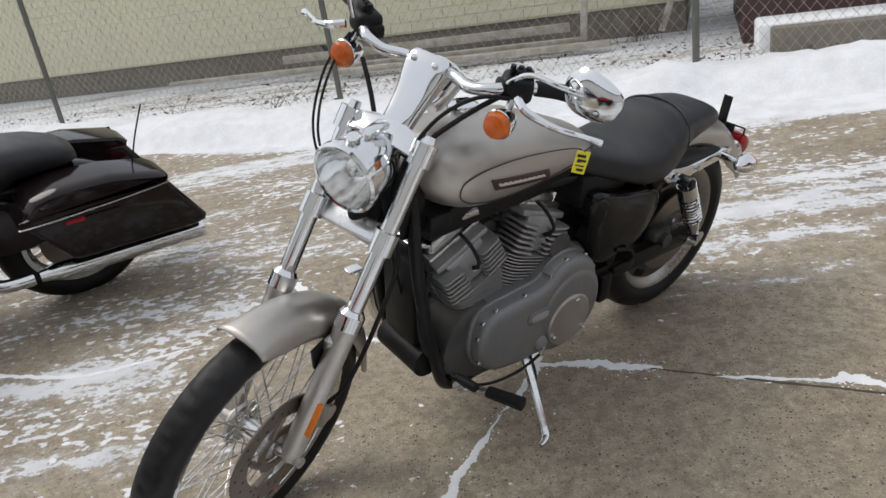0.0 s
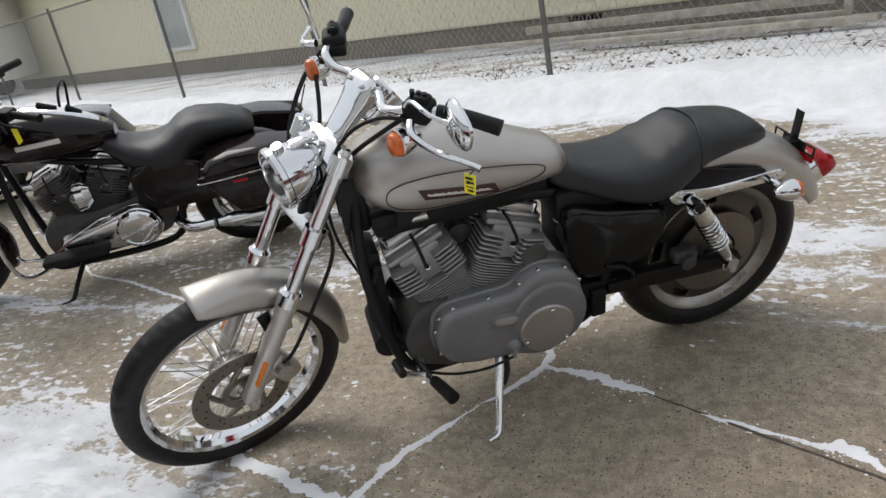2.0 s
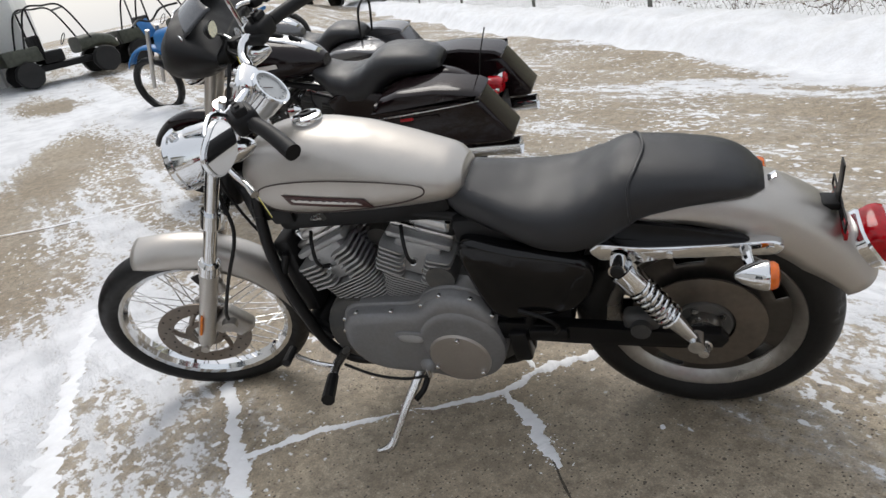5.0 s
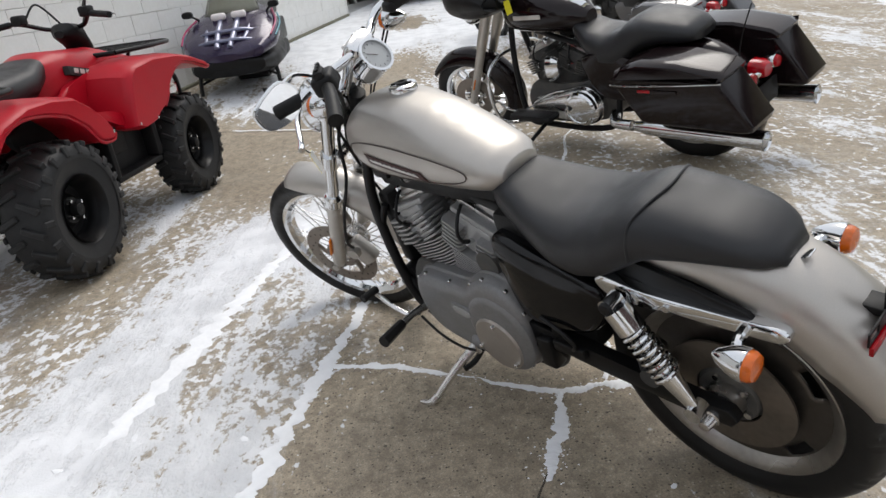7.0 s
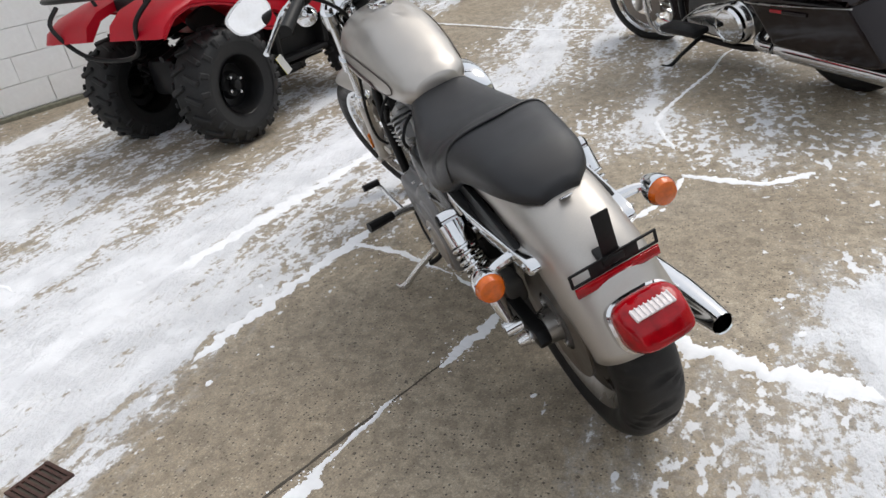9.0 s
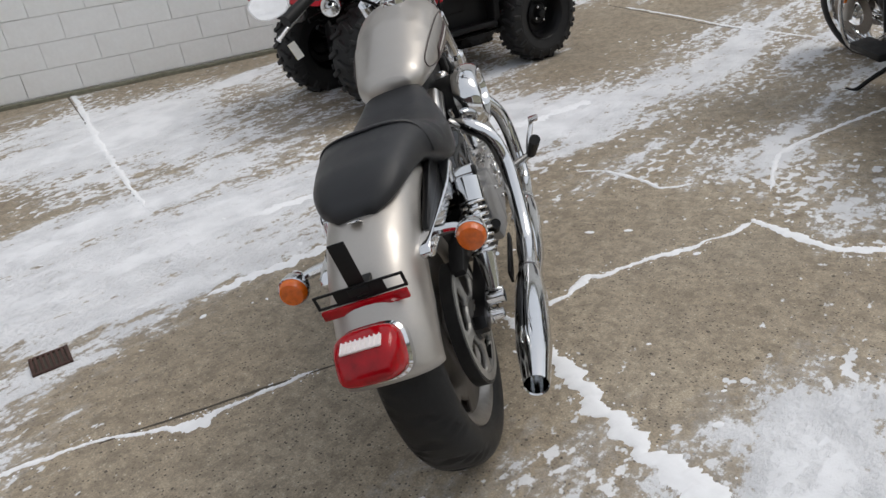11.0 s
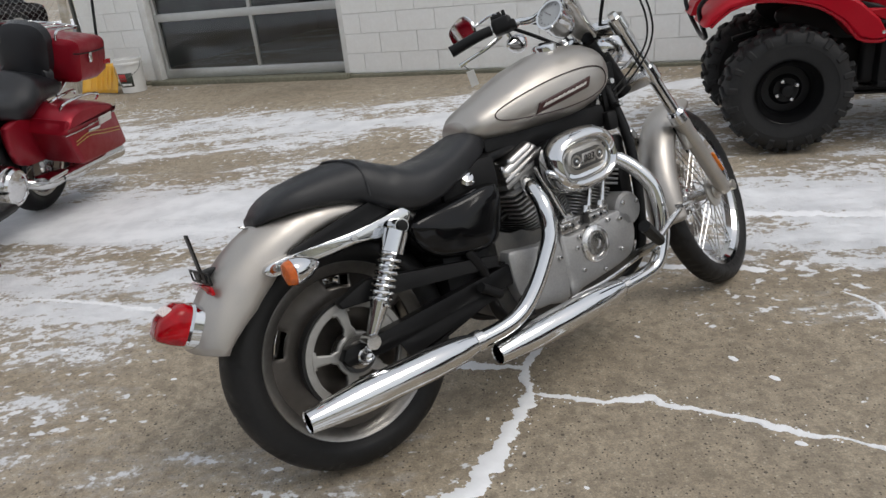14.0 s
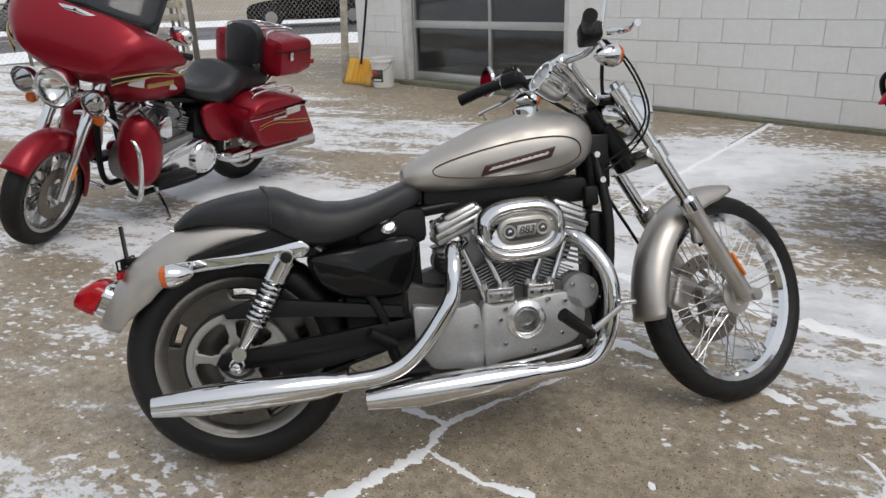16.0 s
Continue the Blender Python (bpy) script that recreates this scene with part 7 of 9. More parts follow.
            for s in (1, -1):
                part("gauge", turned([(0, 0.05), (0.012, 0.05), (0.012, 0.04), (0.006, 0.038), (0.006, 0.001)], Matrix.Translation(V(1.036, s * 0.09, 1.085)) @ pose(0, 0, 0, 0, -75, 0), 24), CHROME, fa)
                part("speaker", turned([(0, 0.055), (0.008, 0.055), (0.006, 0.001)], Matrix.Translation(V(1.044, s * 0.25, 1.07)) @ pose(0, 0, 0, 0, -80, 0), 24), BLACK_PLASTIC, fa)
    up = 0.10 if bagger else 0.06
    bars = [V(0.92, 0.40, 1.02), V(1.00, 0.32, 1.03), V(1.10, 0.22, 1.06), V(1.14, 0.10, 1.06), V(1.14, 0.0, 1.05)]
    bars = [p + V(-0.03, 0, up * (1 if abs(p.y) > 0.2 else 0.4)) for p in bars]
    bars = bars + [V(p.x, -p.y, p.z) for p in bars[-2::-1]]
    hb = part("handlebar", tube(bars, 0.014, 12), CHROME, root, "", S)
    for s in (1, -1):
        part("grip", tube([V(0.97, s * 0.32, 1.03 + up), V(0.87, s * 0.425, 1.018 + up)], 0.020, 14), BLACK_PLASTIC, hb)
        bm = bmesh.new()
        bx(bm, (0, 0, 0), (0.07, 0.07, 0.055), Matrix.Translation(V(0.99, s * 0.30, 1.03 + up)) @ pose(0, 0, 0, 0, 0, -45 * s), 0.014)
        part("switch_housing", bm, BLACK_PLASTIC, hb)
        part("lever", tube([V(1.03, s * 0.29, 1.02 + up), V(1.02, s * 0.36, 1.01 + up), V(0.95, s * 0.44, 1.0 + up)], [0.01, 0.008, 0.007]), CHROME if full else BLACK_PLASTIC, hb)
        stem = [V(1.02, s * 0.27, 1.05 + up), V(1.05, s * 0.34, 1.12 + up), V(1.04, s * 0.40, 1.16 + up)]
        part("mirror_stem", tube(stem, 0.007), CHROME, hb)
        mi = part("mirror", shell([(1.0250, s * 0.42, 1.175 + up, 0.072, 0.042), (1.0400, s * 0.42, 1.175 + up, 0.070, 0.040), (1.0600, s * 0.42, 1.175 + up, 0.04, 0.022)], 20), CHROME if full else BLACK_PLASTIC, hb)
        part("mirror_glass", shell([(1.0225, s * 0.42, 1.175 + up, 0.066, 0.036), (1.0245, s * 0.42, 1.175 + up, 0.066, 0.036)], 20), MIRROR, mi)
    # tank, seat, side covers
    lift = 0.0 if full else 0.045
    tank = part("fuel_tank", shell([(0.56, 0, 0.785 + lift, 0.05, 0.04), (0.62, 0, 0.80 + lift, 0.11, 0.075), (0.72, 0, 0.825 + lift, 0.155, 0.105), (0.85, 0, 0.845 + lift, 0.178, 0.128), (0.98, 0, 0.855 + lift, 0.172, 0.130), (1.08, 0, 0.85 + lift, 0.14, 0.112), (1.14, 0, 0.85 + lift, 0.09, 0.07), (1.155, 0, 0.85 + lift, 0.03, 0.03)], 36, 2.4), paint, root)
    spine = ((0.585, 0.026, 0.836), (0.66, 0.040, 0.890), (0.76, 0.050, 0.938), (0.88, 0.055, 0.978), (1.0, 0.052, 0.985), (1.09, 0.045, 0.960))
    bm = bmesh.new()
    loft(bm, [[(x, y * w, zc + lift + 0.012 * (1 - y * y)) for y in np.linspace(-1, 1, 9)] for x, w, zc in spine], False, False)
    part("tank_console", bm, CHROME if not full else BLACK_PLASTIC, tank, solid=0.016)
    if bagger:
        for (x0, _, h0), (x1, _, h1) in zip(spine[1:3], spine[2:4]):
            part("console_insert", tube([V(x0 + 0.02, 0, h0 + lift + 0.028), V(x1 - 0.02, 0, h1 + lift + 0.026)], 0.012, 10), BLACK_PLASTIC, tank, "dark slot in the console")
        part("console_gauge", turned([(0.0, 0.046), (0.020, 0.046), (0.024, 0.040), (0.020, 0.036), (0.020, 0.001)], pose(1.03, 0, 0.985 + lift, 0, -18, 0), 28), CHROME, tank, "round chrome gauge")
    for s in (1, -1):
        bm = bmesh.new()
        bx(bm, (0.88, s * 0.176, 0.850 + lift), (0.20, 0.008, 0.026), None, 0.003)
        part("badge", bm, LETTER if bagger else GOLD, tank)
    part("fuel_cap", turned([(0, 0.03), (0.014, 0.03), (0.018, 0.02), (0.018, 0.001)], pose(0.93, 0 if not full else 0.07, 0.985 + lift), 24), CHROME, tank)
    if full:
        seat_secs = [(0.60, 0, 0.755, 0.08, 0.035), (0.52, 0, 0.725, 0.14, 0.060), (0.42, 0, 0.705, 0.195, 0.078), (0.32, 0, 0.720, 0.220, 0.100), (0.25, 0, 0.765, 0.220, 0.118), (0.19, 0, 0.775, 0.205, 0.112), (0.10, 0, 0.765, 0.175, 0.085), (-0.05, 0, 0.765, 0.17, 0.075), (-0.12, 0, 0.76, 0.15, 0.05)]
    else:
        seat_secs = [(0.665, 0, 0.815, 0.06, 0.025), (0.61, 0, 0.770, 0.115, 0.065), (0.52, 0, 0.695, 0.160, 0.090), (0.42, 0, 0.660, 0.195, 0.098), (0.33, 0, 0.670, 0.200, 0.110), (0.27, 0, 0.705, 0.195, 0.122), (0.215, 0, 0.745, 0.185, 0.105), (0.16, 0, 0.765, 0.178, 0.088), (0.04, 0, 0.760, 0.165, 0.072), (-0.05, 0, 0.745, 0.140, 0.055), (-0.10, 0, 0.730, 0.10, 0.03)]
    part("seat", shell(seat_secs, 32, 2.7), LEATHER, root, "black leather touring seat", angle=60)
    for s in (1, -1):
        part("side_cover", plated(round_poly([(0.54, 0.65), (0.30, 0.66), (0.17, 0.60), (0.10, 0.42), (0.30, 0.40), (0.47, 0.44)], 4), s * 0.15, s * 0.19, 0.016, None, 3), paint, root)
        # saddlebags
        dx = 0.12 if full else 0.0
        bag = part("saddlebag", plated([(0.190 + dx, 0.660), (0.215 + dx, 0.600), (0.075 + dx, 0.385), (0.04 + dx, 0.372), (-0.44 + dx, 0.355), (-0.490 + dx, 0.365), (-0.500 + dx, 0.395), (-0.360 + dx, 0.625)], s * 0.165, s * 0.402, 0.026, None, 4), paint, root, "hard saddlebag with a slanted back")
        bm = stepped([(0.222 + dx, 0.585), (0.200 + dx, 0.640), (0.150 + dx, 0.690), (0.05 + dx, 0.712), (-0.15 + dx, 0.705), (-0.34 + dx, 0.662), (-0.378 + dx, 0.635), (-0.368 + dx, 0.612)], [(s * y, d) for y, d in ((0.160, 0.012), (0.175, 0.0), (0.345, 0.0), (0.385, 0.006), (0.404, 0.018), (0.410, 0.034))])
        part("lid", bm, paint, bag)
        part("lid_trim", tube([V(0.224 + dx, s * 0.395, 0.583), V(0.10 + dx, s * 0.409, 0.588), V(-0.16 + dx, s * 0.409, 0.600), V(-0.366 + dx, s * 0.395, 0.609)], 0.0045, 6), CHROME_WORN, bag)
        part("latch", box_at(pose(-0.08 + dx, s * 0.404, 0.560), (0.14, 0.012, 0.020), 0.004), CHROME if full else paint, bag)
        if full:
            part("rail", tube([V(0.24, s * 0.32, 0.690), V(0.22, s * 0.34, 0.735), V(0.02, s * 0.35, 0.750), V(-0.16, s * 0.34, 0.725), V(-0.18, s * 0.32, 0.685)], 0.008), CHROME, bag)
            part("badge", box_at(pose(-0.10, s * 0.406, 0.595, 0, 3, 0), (0.15, 0.010, 0.050), 0.003), LETTER, bag, "silver badge")
            for dz in (0.0, 0.02):
                part("pinstripe", tube([V(0.25, s * 0.4035, 0.51 + dz), V(0.10, s * 0.4035, 0.53 + dz), V(-0.08, s * 0.4035, 0.505 + dz), V(-0.28, s * 0.4035, 0.48 + dz)], 0.003, 6), GOLD, bag)
        else:
            part("reflector", box_at(pose(0.02, s * 0.403, 0.560), (0.085, 0.006, 0.016), 0.002), RED_LENS, bag)
        # mufflers
        e0, e1 = V(0.20, s * 0.26, 0.285), V(-0.50, s * 0.275, 0.272)
        d = (e1 - e0).normalized()
        L = (e1 - e0).length
        mq = Matrix.Translation(e0) @ d.to_track_quat("Z", "Y").to_matrix().to_4x4()
        mu = part("muffler", turned([(0, 0.026), (0.03, 0.030), (0.08, 0.044), (L - 0.10, 0.046), (L - 0.02, 0.050), (L, 0.050), (L - 0.01, 0.044), (L - 0.1, 0.04), (L - 0.1, 0.001)], mq, 32), CHROME, root, "long chrome muffler")
        part("exhaust_pipe", tube([V(0.22, s * 0.26, 0.285), V(0.55, s * 0.22, 0.27), V(0.80, -0.16, 0.27)] if s < 0 else [V(0.22, s * 0.26, 0.285), V(0.34, s * 0.24, 0.285), V(0.40, s * 0.14, 0.30)], 0.030, 14), CHROME, root)
        # engine guard, floor board
        if style != "cruiser":
            gp = [V(1.16, s * 0.06, 0.66), V(1.19, s * 0.20, 0.64), V(1.20, s * 0.33, 0.55), V(1.20, s * 0.34, 0.34), V(1.17, s * 0.28, 0.22), V(1.10, s * 0.10, 0.17)]
            part("engine_guard", tube([V(q.x, q.y * (1.0 if full else 0.85), q.z) for q in gp], 0.0155 if full else 0.011, 14), CHROME, root, "tubular engine guard")
        bm = bmesh.new()
        bx(bm, (0.90, s * 0.27, 0.300), (0.32, 0.115, 0.045), None, 0.020)
        part("floorboard", bm, BLACK_PLASTIC, root, "ribbed black floorboard")
        part("highway_bracket", tube([V(1.02, s * 0.22, 0.29), V(1.14, s * 0.24, 0.32), V(1.16, s * 0.26, 0.36)], 0.008), CHROME, root)
        if full:
            part("leg_shield", shell([(0.99, s * 0.25, 0.50, 0.02, 0.07, 2), (1.01, s * 0.255, 0.50, 0.065, 0.14, 2.2), (1.06, s * 0.26, 0.505, 0.098, 0.19, 2.3), (1.12, s * 0.26, 0.51, 0.112, 0.215, 2.3), (1.17, s * 0.25, 0.51, 0.105, 0.205, 2.3), (1.205, s * 0.24, 0.51, 0.078, 0.165, 2.2), (1.222, s * 0.235, 0.51, 0.04, 0.09, 2)], 28), paint, root, "red lower fairing")
        bullet_lamp(root, V(-0.36, s * 0.125, 0.515), (-1, 0, 0), RED_LENS, 0.034, 0.07)
    # engine
    bm = bmesh.new()
    plate(bm, round_poly([(1.04, 0.24), (1.06, 0.36), (0.98, 0.46), (0.80, 0.45), (0.60, 0.47), (0.45, 0.50), (0.40, 0.38), (0.46, 0.24), (0.70, 0.20), (0.92, 0.20)], 3), -0.11, 0.11, 0.02)
    eng = part("engine", bm, ENGINE_DARK if not full else ENGINE, root)
    for lean in (22.5, -22.5):
        cylinder_block(eng, lean, ENGINE if full else ENGINE_DARK)
    dc = 0.565 if full else 0.595
    oval = [(0.925 + 0.060 * math.cos(radians(a)), 0.315 + 0.060 * math.sin(radians(a))) for a in range(-100, 81, 15)] + [(dc + 0.122 * math.cos(radians(a)), 0.335 + 0.122 * math.sin(radians(a))) for a in range(80, 261, 12)]
    pc = part("primary_cover", stepped(oval, ((0.09, 0.004), (0.10, 0.0), (0.150, 0.0), (0.155, 0.004), (0.176, 0.008), (0.188, 0.016), (0.194, 0.030))), CHROME_WORN, root, "chrome primary cover")
    part("derby_cover", turned([(0.18, 0.106), (0.210, 0.106), (0.224, 0.096), (0.226, 0.084), (0.222, 0.080), (0.226, 0.060), (0.229, 0.001)], pose(dc, 0, 0.335) @ YAX, 48), CHROME, pc, "chrome derby cover")
    for a in range(0, 360, 72):
        part("bolt", turned([(0.218, 0.008), (0.230, 0.007), (0.231, 0.001)], pose(dc + 0.090 * math.cos(radians(a)), 0, 0.335 + 0.090 * math.sin(radians(a))) @ YAX, 8), CHROME_WORN, pc)
    part("shift_linkage", tube([V(1.02, 0.20, 0.30), V(0.80, 0.205, 0.42), V(0.70, 0.19, 0.44)], 0.006), CHROME, root)
    part("cam_cover", plated(round_poly([(1.0, 0.38), (0.92, 0.46), (0.74, 0.44), (0.66, 0.36), (0.74, 0.27), (0.92, 0.28)], 4), -0.20, -0.11, 0.016), CHROME, root)
    part("horn_cover", shell([(0.76, 0.12, 0.56, 0.02, 0.05), (0.79, 0.13, 0.56, 0.035, 0.075), (0.83, 0.13, 0.555, 0.035, 0.08), (0.86, 0.12, 0.55, 0.02, 0.05)], 20), CHROME, root)
    part("air_cleaner", turned([(0.12, 0.10), (0.20, 0.10), (0.215, 0.085), (0.218, 0.001)], pose(0.83, 0, 0.63, 90, 0, 0), 36), CHROME, root)
    bm = bmesh.new()
    for s in (1, -1):
        tb(bm, [V(1.14, s * 0.03, 0.86), V(1.13, s * 0.09, 0.55), V(1.08, s * 0.12, 0.22), V(0.90, s * 0.13, 0.18), V(0.45, s * 0.14, 0.20), V(0.36, s * 0.14, 0.40), V(0.30, s * 0.14, 0.62)], 0.019, 12)
        tb(bm, [V(1.12, s * 0.03, 0.84), V(0.80, s * 0.05, 0.73), V(0.40, s * 0.10, 0.66), V(0.0, s * 0.12, 0.64)], 0.019, 12)
    bx(bm, (0.42, 0, 0.50), (0.30, 0.26, 0.26), None, 0.03)
    bx(bm, (0.12, 0, 0.60), (0.5, 0.22, 0.10), None, 0.03)
    part("frame", bm, BLACK_FRAME, root)
    part("tail_lamp", shell([(-0.32, 0, 0.53, 0.055, 0.045), (-0.375, 0, 0.525, 0.052, 0.042), (-0.395, 0, 0.52, 0.04, 0.03)], 24, 3), RED_LENS, root, "red tail lamp")
    bm = bmesh.new()
    bx(bm, (-0.385, 0, 0.400), (0.012, 0.19, 0.115), None, 0.004)
    part("plate_holder", bm, BLACK_PLASTIC, root)
    part("rear_lamp_bar", tube([V(-0.33, -0.135, 0.520), V(-0.365, -0.07, 0.515), V(-0.372, 0, 0.515), V(-0.365, 0.07, 0.515), V(-0.33, 0.135, 0.520)], [0.020, 0.016, 0.015, 0.016, 0.020]), CHROME, root)
    part("side_stand", tube([V(0.92, 0.14, 0.20), V(0.96, 0.26, 0.13), V(0.99, 0.335, 0.078), V(1.04, 0.36, 0.076)], [0.014, 0.012, 0.011, 0.009]), CHROME if full else BLACK_FRAME, root, "side stand")
    if bagger:
        part("antenna", tube([V(-0.30, 0.10, 0.58), V(-0.34, 0.12, 0.74), V(-0.40, 0.13, 0.90)], 0.0035, 6), BLACK_PLASTIC, root, "thin black antenna")
        bm = bmesh.new()
        bx(bm, (0, 0, 0), (0.040, 0.002, 0.085), Matrix.Translation(V(0.99, 0.33, 1.03)) @ pose(0, 0, 0, 0, 0, 60))
        part("price_tag", bm, TAG_YELLOW, hb, "yellow card tag")
    if full:
        BX = pose(0.065, 0, -0.045)
        tp = part("top_box", shell([(-0.13, 0, 0.960, 0.25, 0.100, 7), (-0.15, 0, 0.962, 0.300, 0.126, 8), (-0.34, 0, 0.965, 0.312, 0.132, 8), (-0.52, 0, 0.960, 0.270, 0.118, 7), (-0.555, 0, 0.955, 0.20, 0.08, 5)], 56), paint, root, "red top box with chrome luggage rack", BX)
        part("box_seam", tube([V(-0.135, 0.27, 1.01), V(-0.17, 0.310, 1.012), V(-0.34, 0.315, 1.012), V(-0.51, 0.272, 1.005), V(-0.56, 0.18, 1.0), V(-0.56, -0.18, 1.0), V(-0.51, -0.272, 1.005), V(-0.34, -0.315, 1.012), V(-0.17, -0.310, 1.012), V(-0.135, -0.27, 1.01)], 0.004, 6, 4), BLACK_FRAME, tp)
        for s in (1, -1):
            part("latch", box_at(pose(-0.24, s * 0.314, 0.985), (0.035, 0.012, 0.06), 0.003), CHROME, tp)
            part("lamp", box_at(pose(-0.47, s * 0.278, 0.92, 0, 0, -14 * s), (0.12, 0.012, 0.03), 0.003), RED_LENS, tp)
            part("rack_rail", tube([V(-0.14, s * 0.17, 1.08), V(-0.15, s * 0.18, 1.13), V(-0.30, s * 0.19, 1.135), V(-0.43, s * 0.15, 1.125), V(-0.47, 0, 1.125)], 0.008), CHROME, tp)
        for y in (-0.08, 0.0, 0.08):
            part("rack_bar", tube([V(-0.15, y, 1.08), V(-0.17, y, 1.128), V(-0.46, y, 1.125)], 0.007), CHROME, tp)
        part("backrest", shell([(-0.045, 0, 1.00, 0.11, 0.13, 3), (-0.065, 0, 1.01, 0.15, 0.165, 3), (-0.125, 0, 1.02, 0.155, 0.17, 3), (-0.15, 0, 1.02, 0.12, 0.13, 3)], 28), LEATHER, root, "padded black backrest", pose(0.05, 0, -0.06))
        part("lower_pad", shell([(-0.05, 0, 0.86, 0.13, 0.05, 3), (-0.08, 0, 0.86, 0.16, 0.07, 3), (-0.12, 0, 0.86, 0.14, 0.06, 3)], 24), LEATHER, root, "", pose(0.05, 0, -0.03))
        for s in (1, -1):
            part("top_box_bracket", tube([V(-0.10, s * 0.12, 0.70), V(-0.20, s * 0.13, 0.78), V(-0.22, s * 0.14, 0.87)], 0.012), CHROME, root)
        part("seat_rail", tube([V(0.14, 0.20, 0.70), V(0.10, 0.235, 0.735), V(-0.10, 0.225, 0.745), V(-0.18, 0.19, 0.71)], 0.009), CHROME, root)
        part("passenger_board", box_at(pose(0.32, 0.27, 0.34, 0, 0, 0), (0.20, 0.10, 0.028), 0.01), CHROME, root)
    if style == "cruiser":
        part("sissy_bar", tube([V(-0.10, 0.12, 0.70), V(-0.16, 0.12, 0.95), V(-0.18, 0, 1.02), V(-0.16, -0.12, 0.95), V(-0.10, -0.12, 0.70)], 0.011), BLACK_FRAME, root)
    return root


LEANT = pose(0, 0, 0, -11, 0, 0)
touring_bike(pose(-1.897, 3.243, 0, 0, 0, 218.5) @ LEANT @ Matrix.Diagonal((1.07, 1.02, 1.0, 1)), BLACK_PAINT, "bagger", "gloss black bagger motorcycle with saddlebags and a small fairing")
touring_bike(pose(3.12, -0.215, 0.006, 0, 0, 90) @ LEANT @ Matrix.Diagonal((0.98, 1.0, 1.0, 1)), RED_PAINT, "full", "red metallic touring motorcycle with top box and chrome trim")
touring_bike(pose(-4.55, 4.15, 0.03, 0, 0, 214) @ LEANT, GREY_PAINT, "cruiser", "dark grey cruiser motorcycle with saddlebags and a sissy bar")


# ---------------------------------------------------------------- quad bike
def knobbly(parent, c, side, r, half, rim_r, name="wheel"):
    mw = Matrix.Translation(c) @ YAX
    rimp = [(-half * 0.8, rim_r), (-half * 0.9, rim_r + 0.012), (-half * 0.4, rim_r - 0.02), (half * 0.4, rim_r - 0.02), (half * 0.9, rim_r + 0.012), (half * 0.8, rim_r)]
    w = part(name, turned(rimp + [(half * 0.3, rim_r - 0.03), (-half * 0.3, rim_r - 0.03)], mw, 40, True), BLACK_FRAME, parent, "black steel wheel with knobbly tyre")
    body = [(half * math.copysign(abs(math.sin(a)) ** 0.55, a), rim_r + (r - 0.016 - rim_r) * (0.30 + 0.70 * abs(math.cos(a)) ** 0.45)) for a in [radians(-100 + 200 * i / 14) for i in range(15)]]
    part("tyre", turned(body + [(half * 0.8, rim_r), (-half * 0.8, rim_r)], mw, 72, True), ATV_TYRE, w, "fat knobbly black tyre")
    lug = bmesh.new()
    bx(lug, (0, 0, 0), (0.030, half * 0.88, 0.034), None, 0.005, 1)
    first = None
    for i in range(18):
        for k, s in enumerate((1, -1)):
            a = 360 * (i + 0.5 * k) / 18
            m = Matrix.Translation(c) @ pose(0, 0, 0, 0, a, 0) @ pose(0, s * half * 0.42, r - 0.019) @ pose(0, 0, 0, -4 * s, 0, 24 * s)
            if first is None:
                first = part("lug", lug, ATV_TYRE, w, "", m)
            else:
                share("lug", first, w, m)
    lug2 = bmesh.new()
    bx(lug2, (0, 0, 0), (0.034, 0.016, 0.060), None, 0.006, 1)
    f2 = None
    for i in range(18):
        for k, s in enumerate((1, -1)):
            a = 360 * (i + 0.5 * k) / 18 + 5
            m = Matrix.Translation(c) @ pose(0, 0, 0, 0, a, 0) @ pose(0, s * (half - 0.008), r - 0.050) @ pose(0, 0, 0, 12 * s, 0, 0)
            if f2 is None:
                f2 = part("side_lug", lug2, ATV_TYRE, w, "", m)
            else:
                share("side_lug", f2, w, m)
    ms = Matrix.Translation(c) @ pose(0, 0, 0, -90 * side, 0, 0)
    part("rim_face", turned([(half * 0.25, 0.001), (half * 0.28, 0.03), (half * 0.27, 0.065), (half * 0.10, 0.085), (half * 0.06, rim_r - 0.036), (half * 0.35, rim_r - 0.020), (half * 0.6, rim_r - 0.014), (half * 0.88, rim_r + 0.003)], ms, 36), BLACK_FRAME, w)
    part("hub_cap", turned([(half * 0.34, 0.034), (half * 0.62, 0.030), (half * 0.66, 0.020), (half * 0.66, 0.001)], ms, 20), BLACK_PLASTIC, w)
    for i in range(4):
        a = 2 * math.pi * i / 4 + 0.5
        part("wheel_nut", turned([(half * 0.3, 0.010), (half * 0.50, 0.009), (half * 0.52, 0.004)], ms @ pose(0.055 * math.cos(a), 0.055 * math.sin(a), 0), 8), CHROME_WORN, w)
    return w


